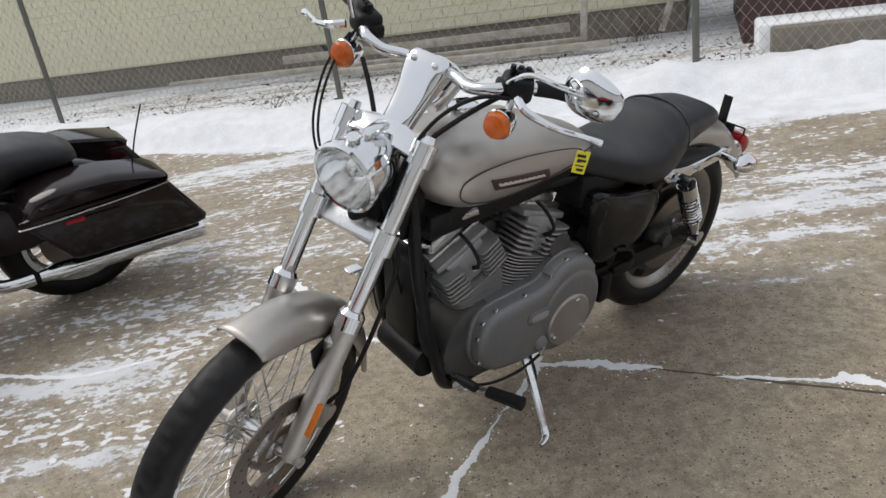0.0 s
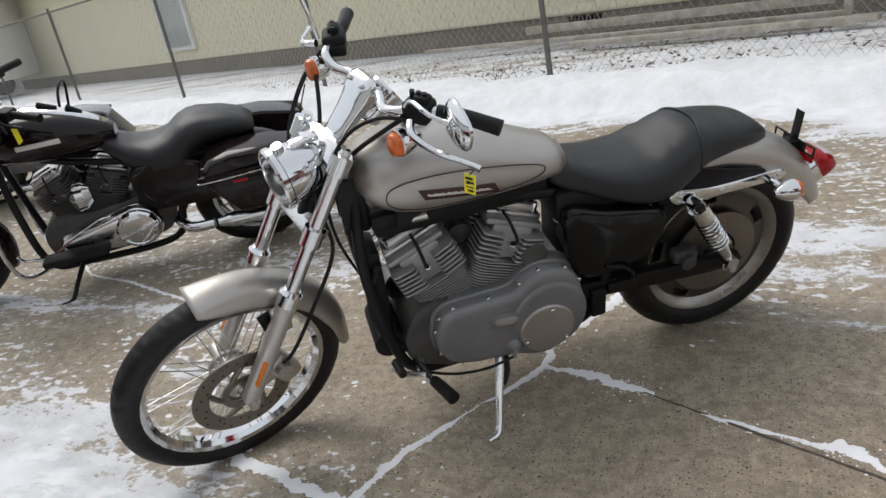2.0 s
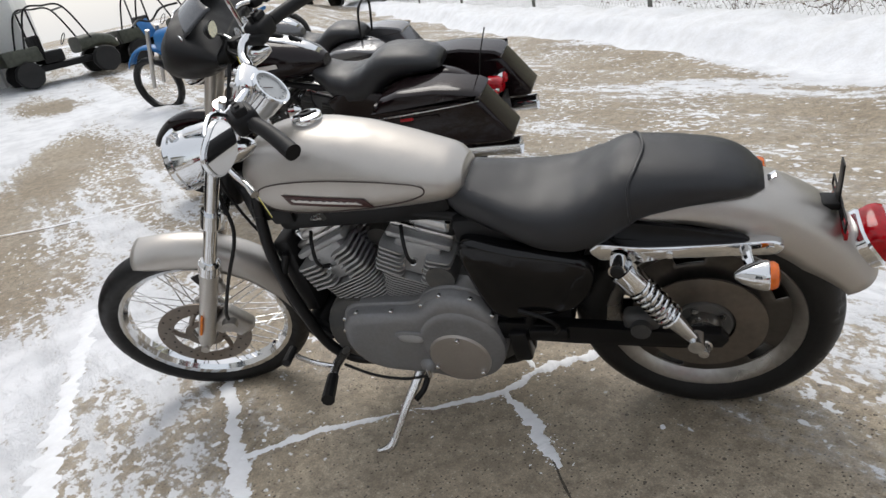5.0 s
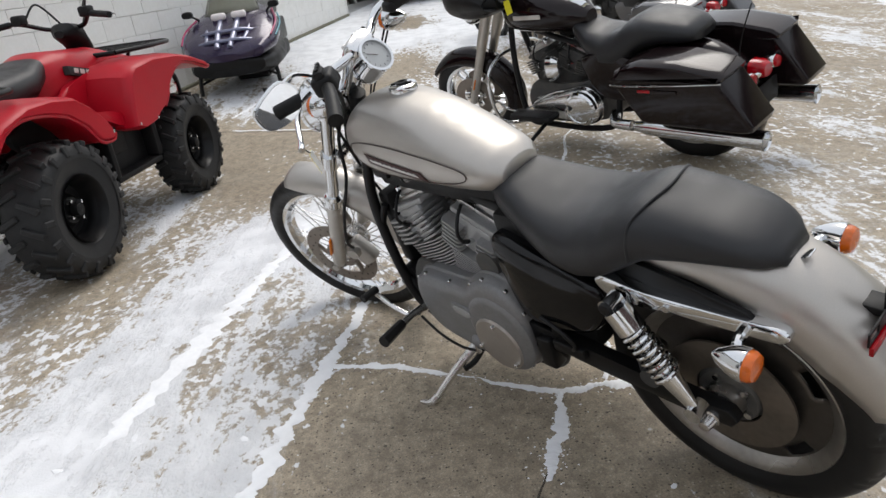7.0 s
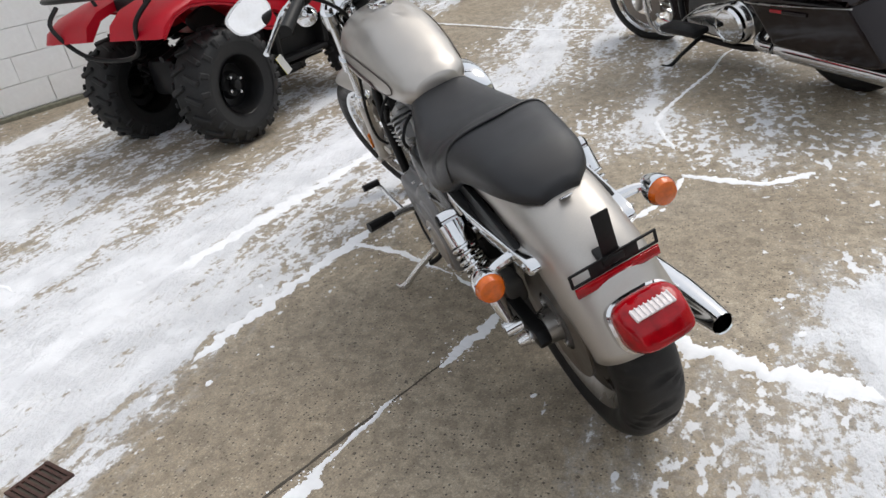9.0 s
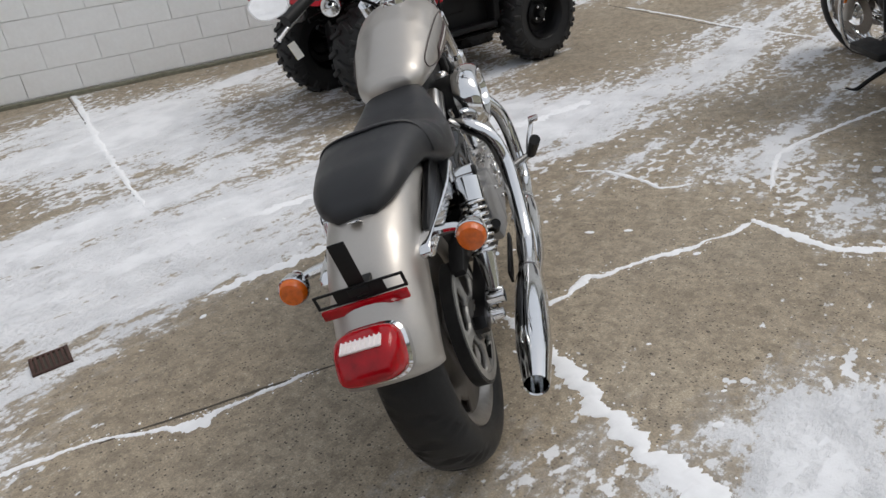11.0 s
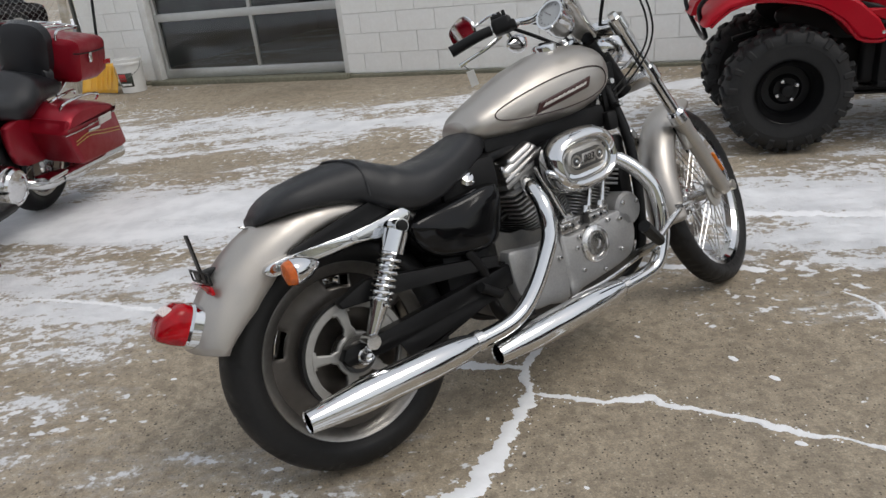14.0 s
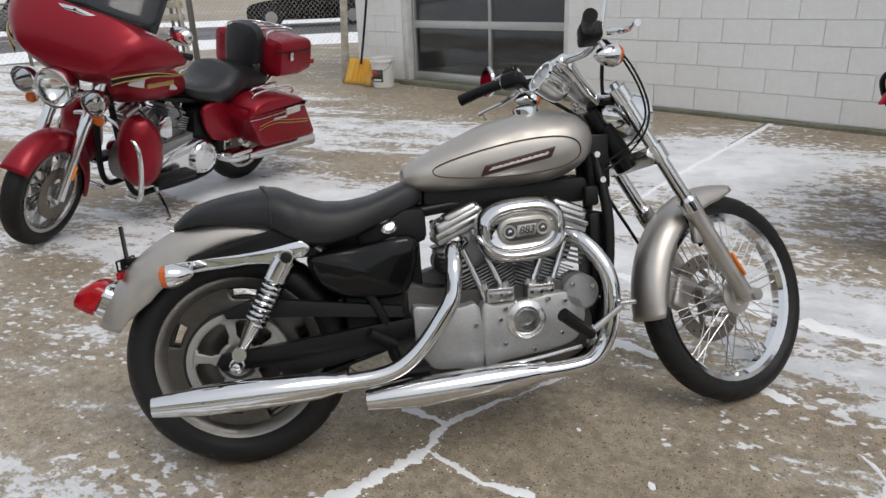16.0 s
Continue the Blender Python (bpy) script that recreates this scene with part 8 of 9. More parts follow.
def quad_bike():
    root = thing("quad_bike", pose(-1.432, -0.505, 0.020, 0, 0, 170.5), "red quad bike with black racks and knobbly tyres", "quad bike")
    WB = 1.34
    for x, half, r in ((0.0, 0.125, 0.342), (WB, 0.108, 0.330)):
        for s in (1, -1):
            knobbly(root, V(x, s * 0.40, r), s, r, half, 0.16)
    # frame and engine
    bm = bmesh.new()
    for s in (1, -1):
        tb(bm, [V(-0.15, s * 0.14, 0.50), V(0.2, s * 0.15, 0.30), V(0.9, s * 0.15, 0.28), V(1.4, s * 0.12, 0.42), V(1.50, s * 0.12, 0.65)], 0.018)
        tb(bm, [V(-0.20, s * 0.14, 0.55), V(0.4, s * 0.12, 0.68), V(1.0, s * 0.10, 0.72), V(1.4, s * 0.12, 0.66)], 0.018)
        for x in (0.0, WB):
            tb(bm, [V(x - 0.08, s * 0.12, 0.36), V(x, s * 0.30, 0.33)], 0.016)
            tb(bm, [V(x + 0.08, s * 0.12, 0.36), V(x, s * 0.30, 0.33)], 0.016)
            tb(bm, [V(x, s * 0.14, 0.46), V(x, s * 0.30, 0.38)], 0.014)
            cy(bm, V(x, s * 0.10, 0.33), V(x, s * 0.36, 0.33), 0.020)
    bx(bm, (0.62, 0, 0.42), (0.62, 0.30, 0.30), None, 0.04)
    bx(bm, (0.62, 0, 0.245), (1.15, 0.34, 0.02), None, 0.008)
    bx(bm, (0.05, 0, 0.42), (0.35, 0.24, 0.22), None, 0.04)
    bx(bm, (1.25, 0, 0.45), (0.35, 0.26, 0.24), None, 0.04)
    part("chassis", bm, BLACK_FRAME, root, "black frame and engine")
    for s in (1, -1):
        for x in (0.02, WB - 0.02):
            bm = bmesh.new()
            helix(bm, V(x - 0.05, s * 0.26, 0.40), V(x - 0.09, s * 0.17, 0.66), 0.030, 0.007, 7, 6, 14)
            part("shock_spring", bm, BLACK_PLASTIC, root)
        bm = bmesh.new()
        bx(bm, (0.70, s * 0.33, 0.345), (0.50, 0.20, 0.035), None, 0.012)
        bx(bm, (0.47, s * 0.36, 0.50), (0.05, 0.14, 0.30), pose(0, 0, 0), 0.02)
        bx(bm, (0.69, s * 0.32, 0.50), (0.62, 0.06, 0.32), None, 0.03, 3)
        bx(bm, (0.62, s * 0.355, 0.54), (0.20, 0.02, 0.16), None, 0.010)
        bx(bm, (0.95, s * 0.36, 0.48), (0.06, 0.14, 0.24), None, 0.02)
        part("footwell", bm, BLACK_PLASTIC, root, "black plastic footwell")

    # red bodywork: broad mudguards with a rolled edge, arched high over the wheels
    back = [(-0.455, 0.715), (-0.425, 0.79), (-0.33, 0.855), (-0.15, 0.900), (0.02, 0.900), (0.20, 0.872), (0.31, 0.80), (0.41, 0.695), (0.458, 0.612), (0.435, 0.582), (0.38, 0.580), (0.31, 0.600), (0.23, 0.695), (0.11, 0.785), (-0.04, 0.828), (-0.19, 0.842), (-0.32, 0.805), (-0.415, 0.710)]
    fore = [(0.945, 0.600), (0.90, 0.570), (0.76, 0.556), (0.655, 0.588), (0.68, 0.724), (0.725, 0.875), (0.80, 0.930), (1.02, 0.950), (1.32, 0.930), (1.50, 0.896), (1.70, 0.832), (1.755, 0.785), (1.70, 0.776), (1.52, 0.836), (1.37, 0.862), (1.263, 0.836), (1.160, 0.772), (1.110, 0.690), (1.04, 0.632)]
    for s in (1, -1):
        for nm, outline, label, lip in (("front_fender", fore, "red front mudguard and leg panel", fore[11:]), ("rear_fender", back, "red rear mudguard", back[8:])):
            bm = stepped(outline, [(s * y, d) for y, d in ((0.10, 0.0), (0.36, 0.0), (0.44, 0.002), (0.478, 0.006), (0.496, 0.012), (0.502, 0.018))])
            for v in bm.verts:                          # the tops fall away towards the outside
                v.co.z -= 0.022 * max(0, (abs(v.co.y) - 0.20) / 0.30) ** 2 * smooth_(0.65, 0.85, v.co.z)
            part(nm, bm, RED_PLASTIC, root, label)
            part("fender_rim", tube([V(x, s * 0.486, z - 0.020 * smooth_(0.65, 0.85, z)) for x, z in lip], 0.009, 8, 2), RED_PLASTIC, root)
        part("side_strip", plated(round_poly([(0.38, 0.735), (0.60, 0.700), (0.72, 0.640), (0.74, 0.575), (0.66, 0.600), (0.58, 0.650), (0.40, 0.690)], 3), s * 0.36, s * 0.425, 0.012, None, 2), RED_PLASTIC, root, "red strip along the footwell")
        for x, z in ((0.425, 0.625), (0.70, 0.600), (0.90, 0.595)):
            part("push_pin", turned([(0.0, 0.010), (0.006, 0.009), (0.008, 0.001)], Matrix.Translation(V(x, s * 0.498, z)) @ pose(0, 0, 0, -90 * s, 0, 0), 10), CHROME_WORN, root)
    bm = shell([(0.46, 0, 0.80, 0.10, 0.12, 3), (0.53, 0, 0.83, 0.17, 0.20, 3), (0.64, 0, 0.845, 0.205, 0.215, 3), (0.84, 0, 0.85, 0.215, 0.195, 3), (1.02, 0, 0.86, 0.235, 0.175, 3), (1.20, 0, 0.83, 0.28, 0.14, 3.4), (1.44, 0, 0.77, 0.28, 0.12, 3.6), (1.60, 0, 0.68, 0.24, 0.12, 3.4), (1.68, 0, 0.62, 0.15, 0.08, 3)], 36)
    part("body", bm, RED_PLASTIC, root, "red plastic body and tank cover")
    for s in (1, -1):
        part("side_panel", plated(round_poly([(1.02, 0.90), (0.70, 0.90), (0.46, 0.80), (0.50, 0.66), (0.80, 0.60), (1.02, 0.62)], 4), s * 0.19, s * 0.235, 0.016, None, 3), RED_PLASTIC, root)
        part("panel_emblem", plated([(0.62, 0.967), (1.0, 0.877), (0.965, 0.833), (0.615, 0.921)], s * 0.196, s * 0.232, 0.001), INK, root, "black emblem plate")
        bm = bmesh.new()
        for k in range(6):
            bx(bm, (0, 0, 0), (0.038, 0.003, 0.026), pose(0.675 + 0.052 * k, s * 0.2335, 0.933 - 0.0125 * k, 0, 13.5, 0), 0.001, 1)
        part("name_bars", bm, LETTER, root, "silver bars of lettering")["kind"] = "stuff"
        bm = bmesh.new()
        bx(bm, (1.66, s * 0.20, 0.66), (0.06, 0.12, 0.07), pose(0, 0, 0), 0.018)
        part("headlamp", bm, CLEAR_LENS, root)
        part("grab_panel", plated(round_poly([(0.50, 0.72), (0.20, 0.78), (-0.05, 0.74), (0.05, 0.62), (0.40, 0.58)], 4), s * 0.25, s * 0.29, 0.012), BLACK_PLASTIC, root, "black panel under the seat")
    part("seat", shell([(0.60, 0, 1.00, 0.10, 0.04, 3), (0.54, 0, 0.965, 0.150, 0.070, 3), (0.40, 0, 0.915, 0.190, 0.085, 3), (0.22, 0, 0.905, 0.205, 0.085, 3), (0.0, 0, 0.900, 0.205, 0.075, 3), (-0.14, 0, 0.87, 0.18, 0.06, 3), (-0.20, 0, 0.86, 0.12, 0.035, 3)], 28), LEATHER, root, "black moulded seat")
    for x0, x1, z, w in ((0.95, 1.56, 0.980, 0.40), (-0.46, -0.02, 0.945, 0.42)):
        pts = [V(x0, -w * 0.8, z), V(x0, w * 0.8, z), V((x0 + x1) / 2, w, z), V(x1, w * 0.75, z), V(x1, -w * 0.75, z), V((x0 + x1) / 2, -w, z), V(x0, -w * 0.8, z)]
        rack = part("rack", tube(pts, 0.014, 10), BLACK_FRAME, root, "black tubular rack")
        for k in range(5):
            x = x0 + (x1 - x0) * (k + 0.7) / 5.6
            part("rack_bar", tube([V(x, -w * 0.88, z), V(x, w * 0.88, z)], 0.009), BLACK_FRAME, rack)
        for sx in (-0.6, 0.6):
            part("rack_leg", tube([V((x0 + x1) / 2, sx * w, z), V((x0 + x1) / 2, sx * w * 0.7, z - 0.13)], 0.011), BLACK_FRAME, rack)
    part("rear_guard", tube([V(-0.36, -0.40, 0.90), V(-0.46, -0.36, 0.80), V(-0.40, -0.2, 0.62), V(-0.40, 0.2, 0.62), V(-0.46, 0.36, 0.80), V(-0.36, 0.40, 0.90)], 0.013), BLACK_FRAME, root)
    part("front_guard", tube([V(1.60, -0.22, 0.82), V(1.76, -0.22, 0.70), V(1.74, -0.18, 0.42), V(1.74, 0.18, 0.42), V(1.76, 0.22, 0.70), V(1.60, 0.22, 0.82)], 0.016), BLACK_FRAME, root)
    hb = part("handlebar", tube([V(0.870, 0.40, 1.190), V(0.950, 0.24, 1.210), V(1.060, 0.10, 1.150), V(1.060, -0.10, 1.150), V(0.950, -0.24, 1.210), V(0.870, -0.40, 1.190)], 0.013), BLACK_FRAME, root, "black handlebar with controls")
    for s in (1, -1):
        part("grip", tube([V(0.940, s * 0.26, 1.210), V(0.865, s * 0.41, 1.190)], 0.018), BLACK_PLASTIC, hb)
        bm = bmesh.new()
        bx(bm, (0.965, s * 0.215, 1.225), (0.07, 0.07, 0.06), None, 0.015)
        part("control_box", bm, BLACK_PLASTIC, hb)
        part("lever", tube([V(0.990, s * 0.22, 1.210), V(0.980, s * 0.32, 1.205), V(0.930, s * 0.40, 1.190)], 0.006), CHROME_WORN, hb)
        part("cable", tube([V(0.980, s * 0.18, 1.230), V(1.080, s * 0.16, 1.300), V(1.130, s * 0.08, 1.180), V(1.130, 0, 1.060)], 0.006), BLACK_PLASTIC, hb)
    part("instrument_pod", shell([(0.97, 0, 1.12, 0.03, 0.02), (1.02, 0, 1.13, 0.08, 0.05), (1.09, 0, 1.10, 0.09, 0.07), (1.16, 0, 1.0, 0.07, 0.10)], 24), BLACK_PLASTIC, root, "black instrument pod")
    return root


quad_bike()


# ---------------------------------------------------------------- snowmobile
SLED_BLUE = mat("violet_blue_hood", (0.022, 0.013, 0.045), 0.25, 0.2, 0.1, 40, coat=0.4)
SLED_GREY = mat("silver_hood", (0.20, 0.21, 0.30), 0.3, 0.4, 0.08, 40, coat=0.3)
SLED_PINK = mat("magenta_stripe", (0.36, 0.02, 0.10), 0.35)
TEAL = mat("teal_stripe", (0.05, 0.28, 0.36), 0.35)


def snowmobile():
    x, y = -5.50, -0.14
    root = thing("snowmobile", pose(x, y, float(lot_height(x + 0.3, y)) - 0.004, 0, 3.5, -1) @ Matrix.Diagonal((0.9, 0.9, 0.88, 1)), "purple and silver snowmobile with a tinted windscreen by the wall", "snowmobile")
    # skis ahead at +x
    for s in (1, -1):
        bm = bmesh.new()
        rows = []
        for xx, z in ((-0.45, 0.03), (-0.1, 0.012), (0.3, 0.012), (0.50, 0.03), (0.62, 0.10), (0.68, 0.17)):
            rows.append([(xx, s * 0.46 + k, z + 0.012 * abs(k) / 0.06) for k in (-0.065, -0.03, 0, 0.03, 0.065)])
        loft(bm, rows, False, False)
        sk = part("ski", bm, BLACK_PLASTIC, root, "black ski", solid=0.010)
        part("ski_leg", tube([V(0.0, s * 0.46, 0.03), V(-0.04, s * 0.45, 0.20), V(-0.10, s * 0.42, 0.40)], 0.024), BLACK_FRAME, sk)
        part("arm", tube([V(-0.05, s * 0.44, 0.18), V(-0.35, s * 0.15, 0.26)], 0.016), BLACK_FRAME, root)
        bm = bmesh.new()
        helix(bm, V(-0.06, s * 0.38, 0.20), V(-0.18, s * 0.20, 0.46), 0.035, 0.007, 6, 6, 14)
        part("shock_spring", bm, BLACK_FRAME, root)
    part("belly_pan", shell([(0.34, 0, 0.42, 0.20, 0.05, 3), (0.26, 0, 0.38, 0.40, 0.10, 3), (0.0, 0, 0.36, 0.50, 0.13, 3), (-0.5, 0, 0.36, 0.50, 0.15, 3), (-1.0, 0, 0.38, 0.42, 0.14, 3)], 36), BLACK_PLASTIC, root, "black belly pan")
    hood = part("hood", shell([(0.36, 0, 0.50, 0.18, 0.04, 2.6), (0.28, 0, 0.53, 0.42, 0.09, 3), (0.05, 0, 0.58, 0.53, 0.13, 3), (-0.25, 0, 0.66, 0.54, 0.19, 2.8), (-0.55, 0, 0.72, 0.48, 0.23, 2.6), (-0.85, 0, 0.74, 0.36, 0.20, 2.6), (-1.05, 0, 0.72, 0.26, 0.12, 2.6)], 40), SLED_BLUE, root, "violet hood with silver louvres")
    for s in (1, -1):
        for k in range(3):
            bm = bmesh.new()
            tb(bm, [V(0.30 - 0.05 * k, s * (0.07 + 0.12 * k), 0.60 - 0.01 * k), V(0.05 - 0.05 * k, s * (0.09 + 0.14 * k), 0.715 - 0.015 * k), V(-0.25, s * (0.10 + 0.15 * k), 0.83 - 0.035 * k)], 0.034, 10)
            part("hood_rib", bm, SLED_GREY, hood, "silver rib")
        part("stripe", tube([V(0.10, s * 0.50, 0.66), V(-0.20, s * 0.52, 0.76), V(-0.55, s * 0.44, 0.86)], 0.011, 8), SLED_PINK, hood)
        part("stripe", tube([V(0.02, s * 0.53, 0.63), V(-0.30, s * 0.545, 0.72), V(-0.60, s * 0.48, 0.80)], 0.009, 8), TEAL, hood)
        bm = bmesh.new()
        bx(bm, (-0.25, s * 0.115, 0.880), (0.08, 0.17, 0.08), pose(0, 0, 0), 0.03, 3)
        part("headlamp", bm, CLEAR_WINDOW, root, "square headlamp")
        part("mirror", shell([(-0.36, s * 0.50, 0.93, 0.06, 0.035), (-0.40, s * 0.50, 0.93, 0.065, 0.04), (-0.43, s * 0.50, 0.93, 0.05, 0.03)], 18), BLACK_PLASTIC, root, "black mirror")
        part("mirror_stem", tube([V(-0.45, s * 0.38, 0.84), V(-0.40, s * 0.46, 0.91)], 0.012), BLACK_PLASTIC, root)
    for k, (xx, zz) in enumerate(((0.20, 0.665), (0.02, 0.745))):
        part("hood_rib", tube([V(xx - 0.10, -0.42 + 0.02 * k, zz - 0.075), V(xx, -0.2, zz - 0.005), V(xx + 0.02, 0, zz), V(xx, 0.2, zz - 0.005), V(xx - 0.10, 0.42 - 0.02 * k, zz - 0.075)], 0.022, 8), SLED_GREY, hood, "silver rib")
    part("nose_grille", box_at(pose(0.26, 0, 0.535, 0, 40, 0), (0.05, 0.30, 0.05), 0.01), BLACK_PLASTIC, hood)
    rows = []
    for j in range(6):
        t = j / 5
        rows.append([(-0.32 - 0.30 * t - 0.9 * yy * yy, yy * (1 - 0.30 * t), 0.90 + 0.36 * t - 0.12 * abs(yy)) for yy in np.linspace(-0.33, 0.33, 13)])
    bm = bmesh.new()
    loft(bm, rows, False, False)
    part("windscreen", bm, TINT, root, "tinted plastic windscreen", solid=0.004)
    part("seat", shell([(-0.95, 0, 0.70, 0.12, 0.08), (-1.1, 0, 0.68, 0.17, 0.10), (-1.6, 0, 0.70, 0.19, 0.11), (-2.1, 0, 0.74, 0.20, 0.12), (-2.25, 0, 0.74, 0.15, 0.08)], 24, 3), LEATHER, root, "black seat")
    part("tunnel", box_at(pose(-1.7, 0, 0.42), (1.5, 0.42, 0.30), 0.03), BLACK_FRAME, root)
    bm = bmesh.new()
    plate(bm, round_poly([(-0.9, 0.02), (-0.7, 0.14), (-0.9, 0.28), (-2.3, 0.28), (-2.5, 0.15), (-2.3, 0.01)], 4), -0.19, 0.19, 0.02)
    part("track", bm, RUBBER, root, "rubber track")
    part("handlebar", tube([V(-0.95, 0.36, 1.00), V(-0.85, 0.18, 1.04), V(-0.80, 0, 1.00), V(-0.85, -0.18, 1.04), V(-0.95, -0.36, 1.00)], 0.014), BLACK_FRAME, root)
    return root


snowmobile()

# ---------------------------------------------------------------- things by the building and far off
BUCKET = mat("white_bucket_plastic", (0.72, 0.72, 0.70), 0.4, 0.0, 0.05, 20, dust=0.2, dust_color=(0.45, 0.42, 0.38))
YELLOW = mat("yellow_shovel_plastic", (0.72, 0.38, 0.03), 0.45, 0.0, 0.08, 20, dust=0.2, dust_color=(0.5, 0.4, 0.25))
LABEL_RED = mat("label_red", (0.40, 0.03, 0.03), 0.5)
LABEL_DARK = mat("label_dark", (0.04, 0.05, 0.04), 0.5)


def on_lot(x, y, rz=0.0, dz=0.0):
    return pose(x, y, float(lot_height(x, y)) + dz, 0, 0, rz)


def bucket():
    root = thing("bucket", on_lot(4.24, -4.08, 80), "white plastic pail with a printed label beside the door", "bucket")
    part("pail", turned([(0.0, 0.001), (0.0, 0.128), (0.30, 0.146), (0.302, 0.156), (0.325, 0.157), (0.33, 0.150), (0.365, 0.152), (0.368, 0.146), (0.36, 0.143), (0.02, 0.124), (0.02, 0.001)], Matrix(), 36), BUCKET, root)
    for a0, a1, z0, z1, m_, r in ((-35, 40, 0.07, 0.22, LABEL_DARK, 0.002), (-30, 10, 0.13, 0.21, LABEL_RED, 0.0035), (-20, 30, 0.08, 0.105, BUCKET, 0.0045)):
        bm = bmesh.new()
        loft(bm, [[((0.128 + 0.06 * z + r) * math.cos(radians(a)), (0.128 + 0.06 * z + r) * math.sin(radians(a)), z) for a in np.linspace(a0, a1, 13)] for z in (z0, z1)], False, False)
        part("label", bm, m_, root, "printed label", solid=0.001)
    part("handle", tube([(0, 0.156, 0.33), (0.06, 0.15, 0.25), (0.14, 0.07, 0.18), (0.155, 0, 0.16), (0.14, -0.07, 0.18), (0.06, -0.15, 0.25), (0, -0.156, 0.33)], 0.003, 6), GALV, root)


bucket()


def shovel():
    root = thing("snow_shovel", on_lot(4.62, -4.16, 70) @ Matrix.Diagonal((1.0, 1.28, 1.0, 1)), "yellow plastic snow shovel leaning on the block pier", "shovel")
    rows = []
    for j in range(7):
        t = j / 6
        rows.append([(0.05 - 0.11 * t + 0.05 * (y / 0.22) ** 2 * (1 - 0.3 * t), y, 0.012 + 0.31 * t) for y in np.linspace(-0.215, 0.215, 11)])
    bm = bmesh.new()
    loft(bm, rows, False, False)
    part("blade", bm, YELLOW, root, "ribbed yellow blade", solid=0.006)
    for y in (-0.12, -0.06, 0, 0.06, 0.12):
        part("rib", tube([(0.06 + 0.05 * (y / 0.22) ** 2, y, 0.05), (-0.035, y, 0.30)], 0.006, 6), YELLOW, root)
    part("handle", tube([(0.0, 0, 0.26), (-0.10, 0, 0.75), (-0.22, 0, 1.40)], 0.014), BLACK_FRAME, root, "black handle")
    part("grip", tube([(-0.22, -0.07, 1.42), (-0.225, 0, 1.44), (-0.22, 0.07, 1.42)], 0.014), BLACK_PLASTIC, root)


shovel()
bm = bmesh.new()
bx(bm, (0, 0, 0.95), (0.09, 0.05, 1.9), None, 0.006)
tagged(part("plank", bm, WOOD, None, "", on_lot(4.98, -4.30, 20) @ pose(0, 0, 0, 0, -3, 0)), "upright weathered brown plank beside the pier", "plank")

# street side: low chain-link fence, gate posts, pallets, road and parked cars
ROAD = mat("wet_asphalt", (0.055, 0.054, 0.052), 0.55, 0.0, 0.2, 8, 0.3, 80, dust=0.4, dust_color=(0.32, 0.32, 0.33))
road_dir, road_side = V(0.80, 0.60, 0), V(0.60, -0.80, 0)
bm = bmesh.new()
c0 = V(15.6, -13.4, 0)
prev = None
for i in range(-30, 31):
    row = [bm.verts.new((c0 + road_dir * 3 * i + road_side * w) + V(0, 0, float(lot_height(*(c0 + road_dir * 3 * i + road_side * w).xy)) + 0.012)) for w in (-4.5, -1.5, 1.5, 4.5)]
    if prev:
        for a, b, c, d in zip(prev, prev[1:], row[1:], row):
            bm.faces.new((a, b, c, d))
    prev = row
tagged(part("road", bm, ROAD), "wet asphalt street with slush", "road", kind="structure")
for w, lab in ((-5.6, "snow"), (5.8, "snow")):
    bm = bmesh.new()
    prev = None
    for i in range(-60, 61):
        p = c0 + road_dir * 1.5 * i + road_side * w
        z = float(lot_height(p.x, p.y))
        k = 1 + 0.5 * noise.noise((i * 0.4, w, 0))
        row = [bm.verts.new(p + road_side * q + V(0, 0, z + h * k)) for q, h in ((-1.1, -0.01), (-0.5, 0.10), (0.2, 0.16), (0.8, 0.06), (1.1, -0.01))]
        if prev:
            for a, b, c, d in zip(prev, prev[1:], row[1:], row):
                bm.faces.new((a, b, c, d))
        prev = row
    tagged(part("road_snow", bm, SNOW), "ridge of ploughed snow beside the street", "snow", kind="stuff")


def low_fence(p0, p1, h, name_label):
    p0, p1 = Vector(p0), Vector(p1)
    L = (p1 - p0).length
    ang = math.degrees(math.atan2((p1 - p0).y, (p1 - p0).x))
    root = thing("chain_link_fence", pose(p0.x, p0.y, float(lot_height(p0.x, p0.y)), 0, 0, ang), name_label, "fence")
    n = max(2, round(L / 2.6) + 1)
    post_ = None
    for i in range(n):
        m = pose(L * i / (n - 1), 0, 0)
        if post_ is None:
            bm = bmesh.new()
            cy(bm, (0, 0, -0.1), (0, 0, h + 0.03), 0.028, None, 12)
            post_ = part("post", bm, GALV, root, "", m)
        else:
            share("post", post_, root, m)
    part("top_rail", rods([(V(0, 0, h), V(L, 0, h))], 0.018, 10), GALV, root)
    bm = bmesh.new()
    k = 0
    x = -h
    while x < L:
        for d in (1, -1):
            a, b = V(x if d > 0 else x + h, 0.002 * d, 0.03), V(x + h if d > 0 else x, 0.002 * d, h)
            t0, t1 = 0.0, 1.0
            dx = b.x - a.x
            lo, hi = sorted(((0 - a.x) / dx, (L - a.x) / dx))
            t0, t1 = max(t0, lo), min(t1, hi)
            if t1 > t0 + 0.02:
                cy(bm, a.lerp(b, t0), a.lerp(b, t1), 0.002, None, 3, False)
        x += 0.085
    part("wire_mesh", bm, WIRE, root, "diamond wire mesh")["kind"] = "stuff"
    return root


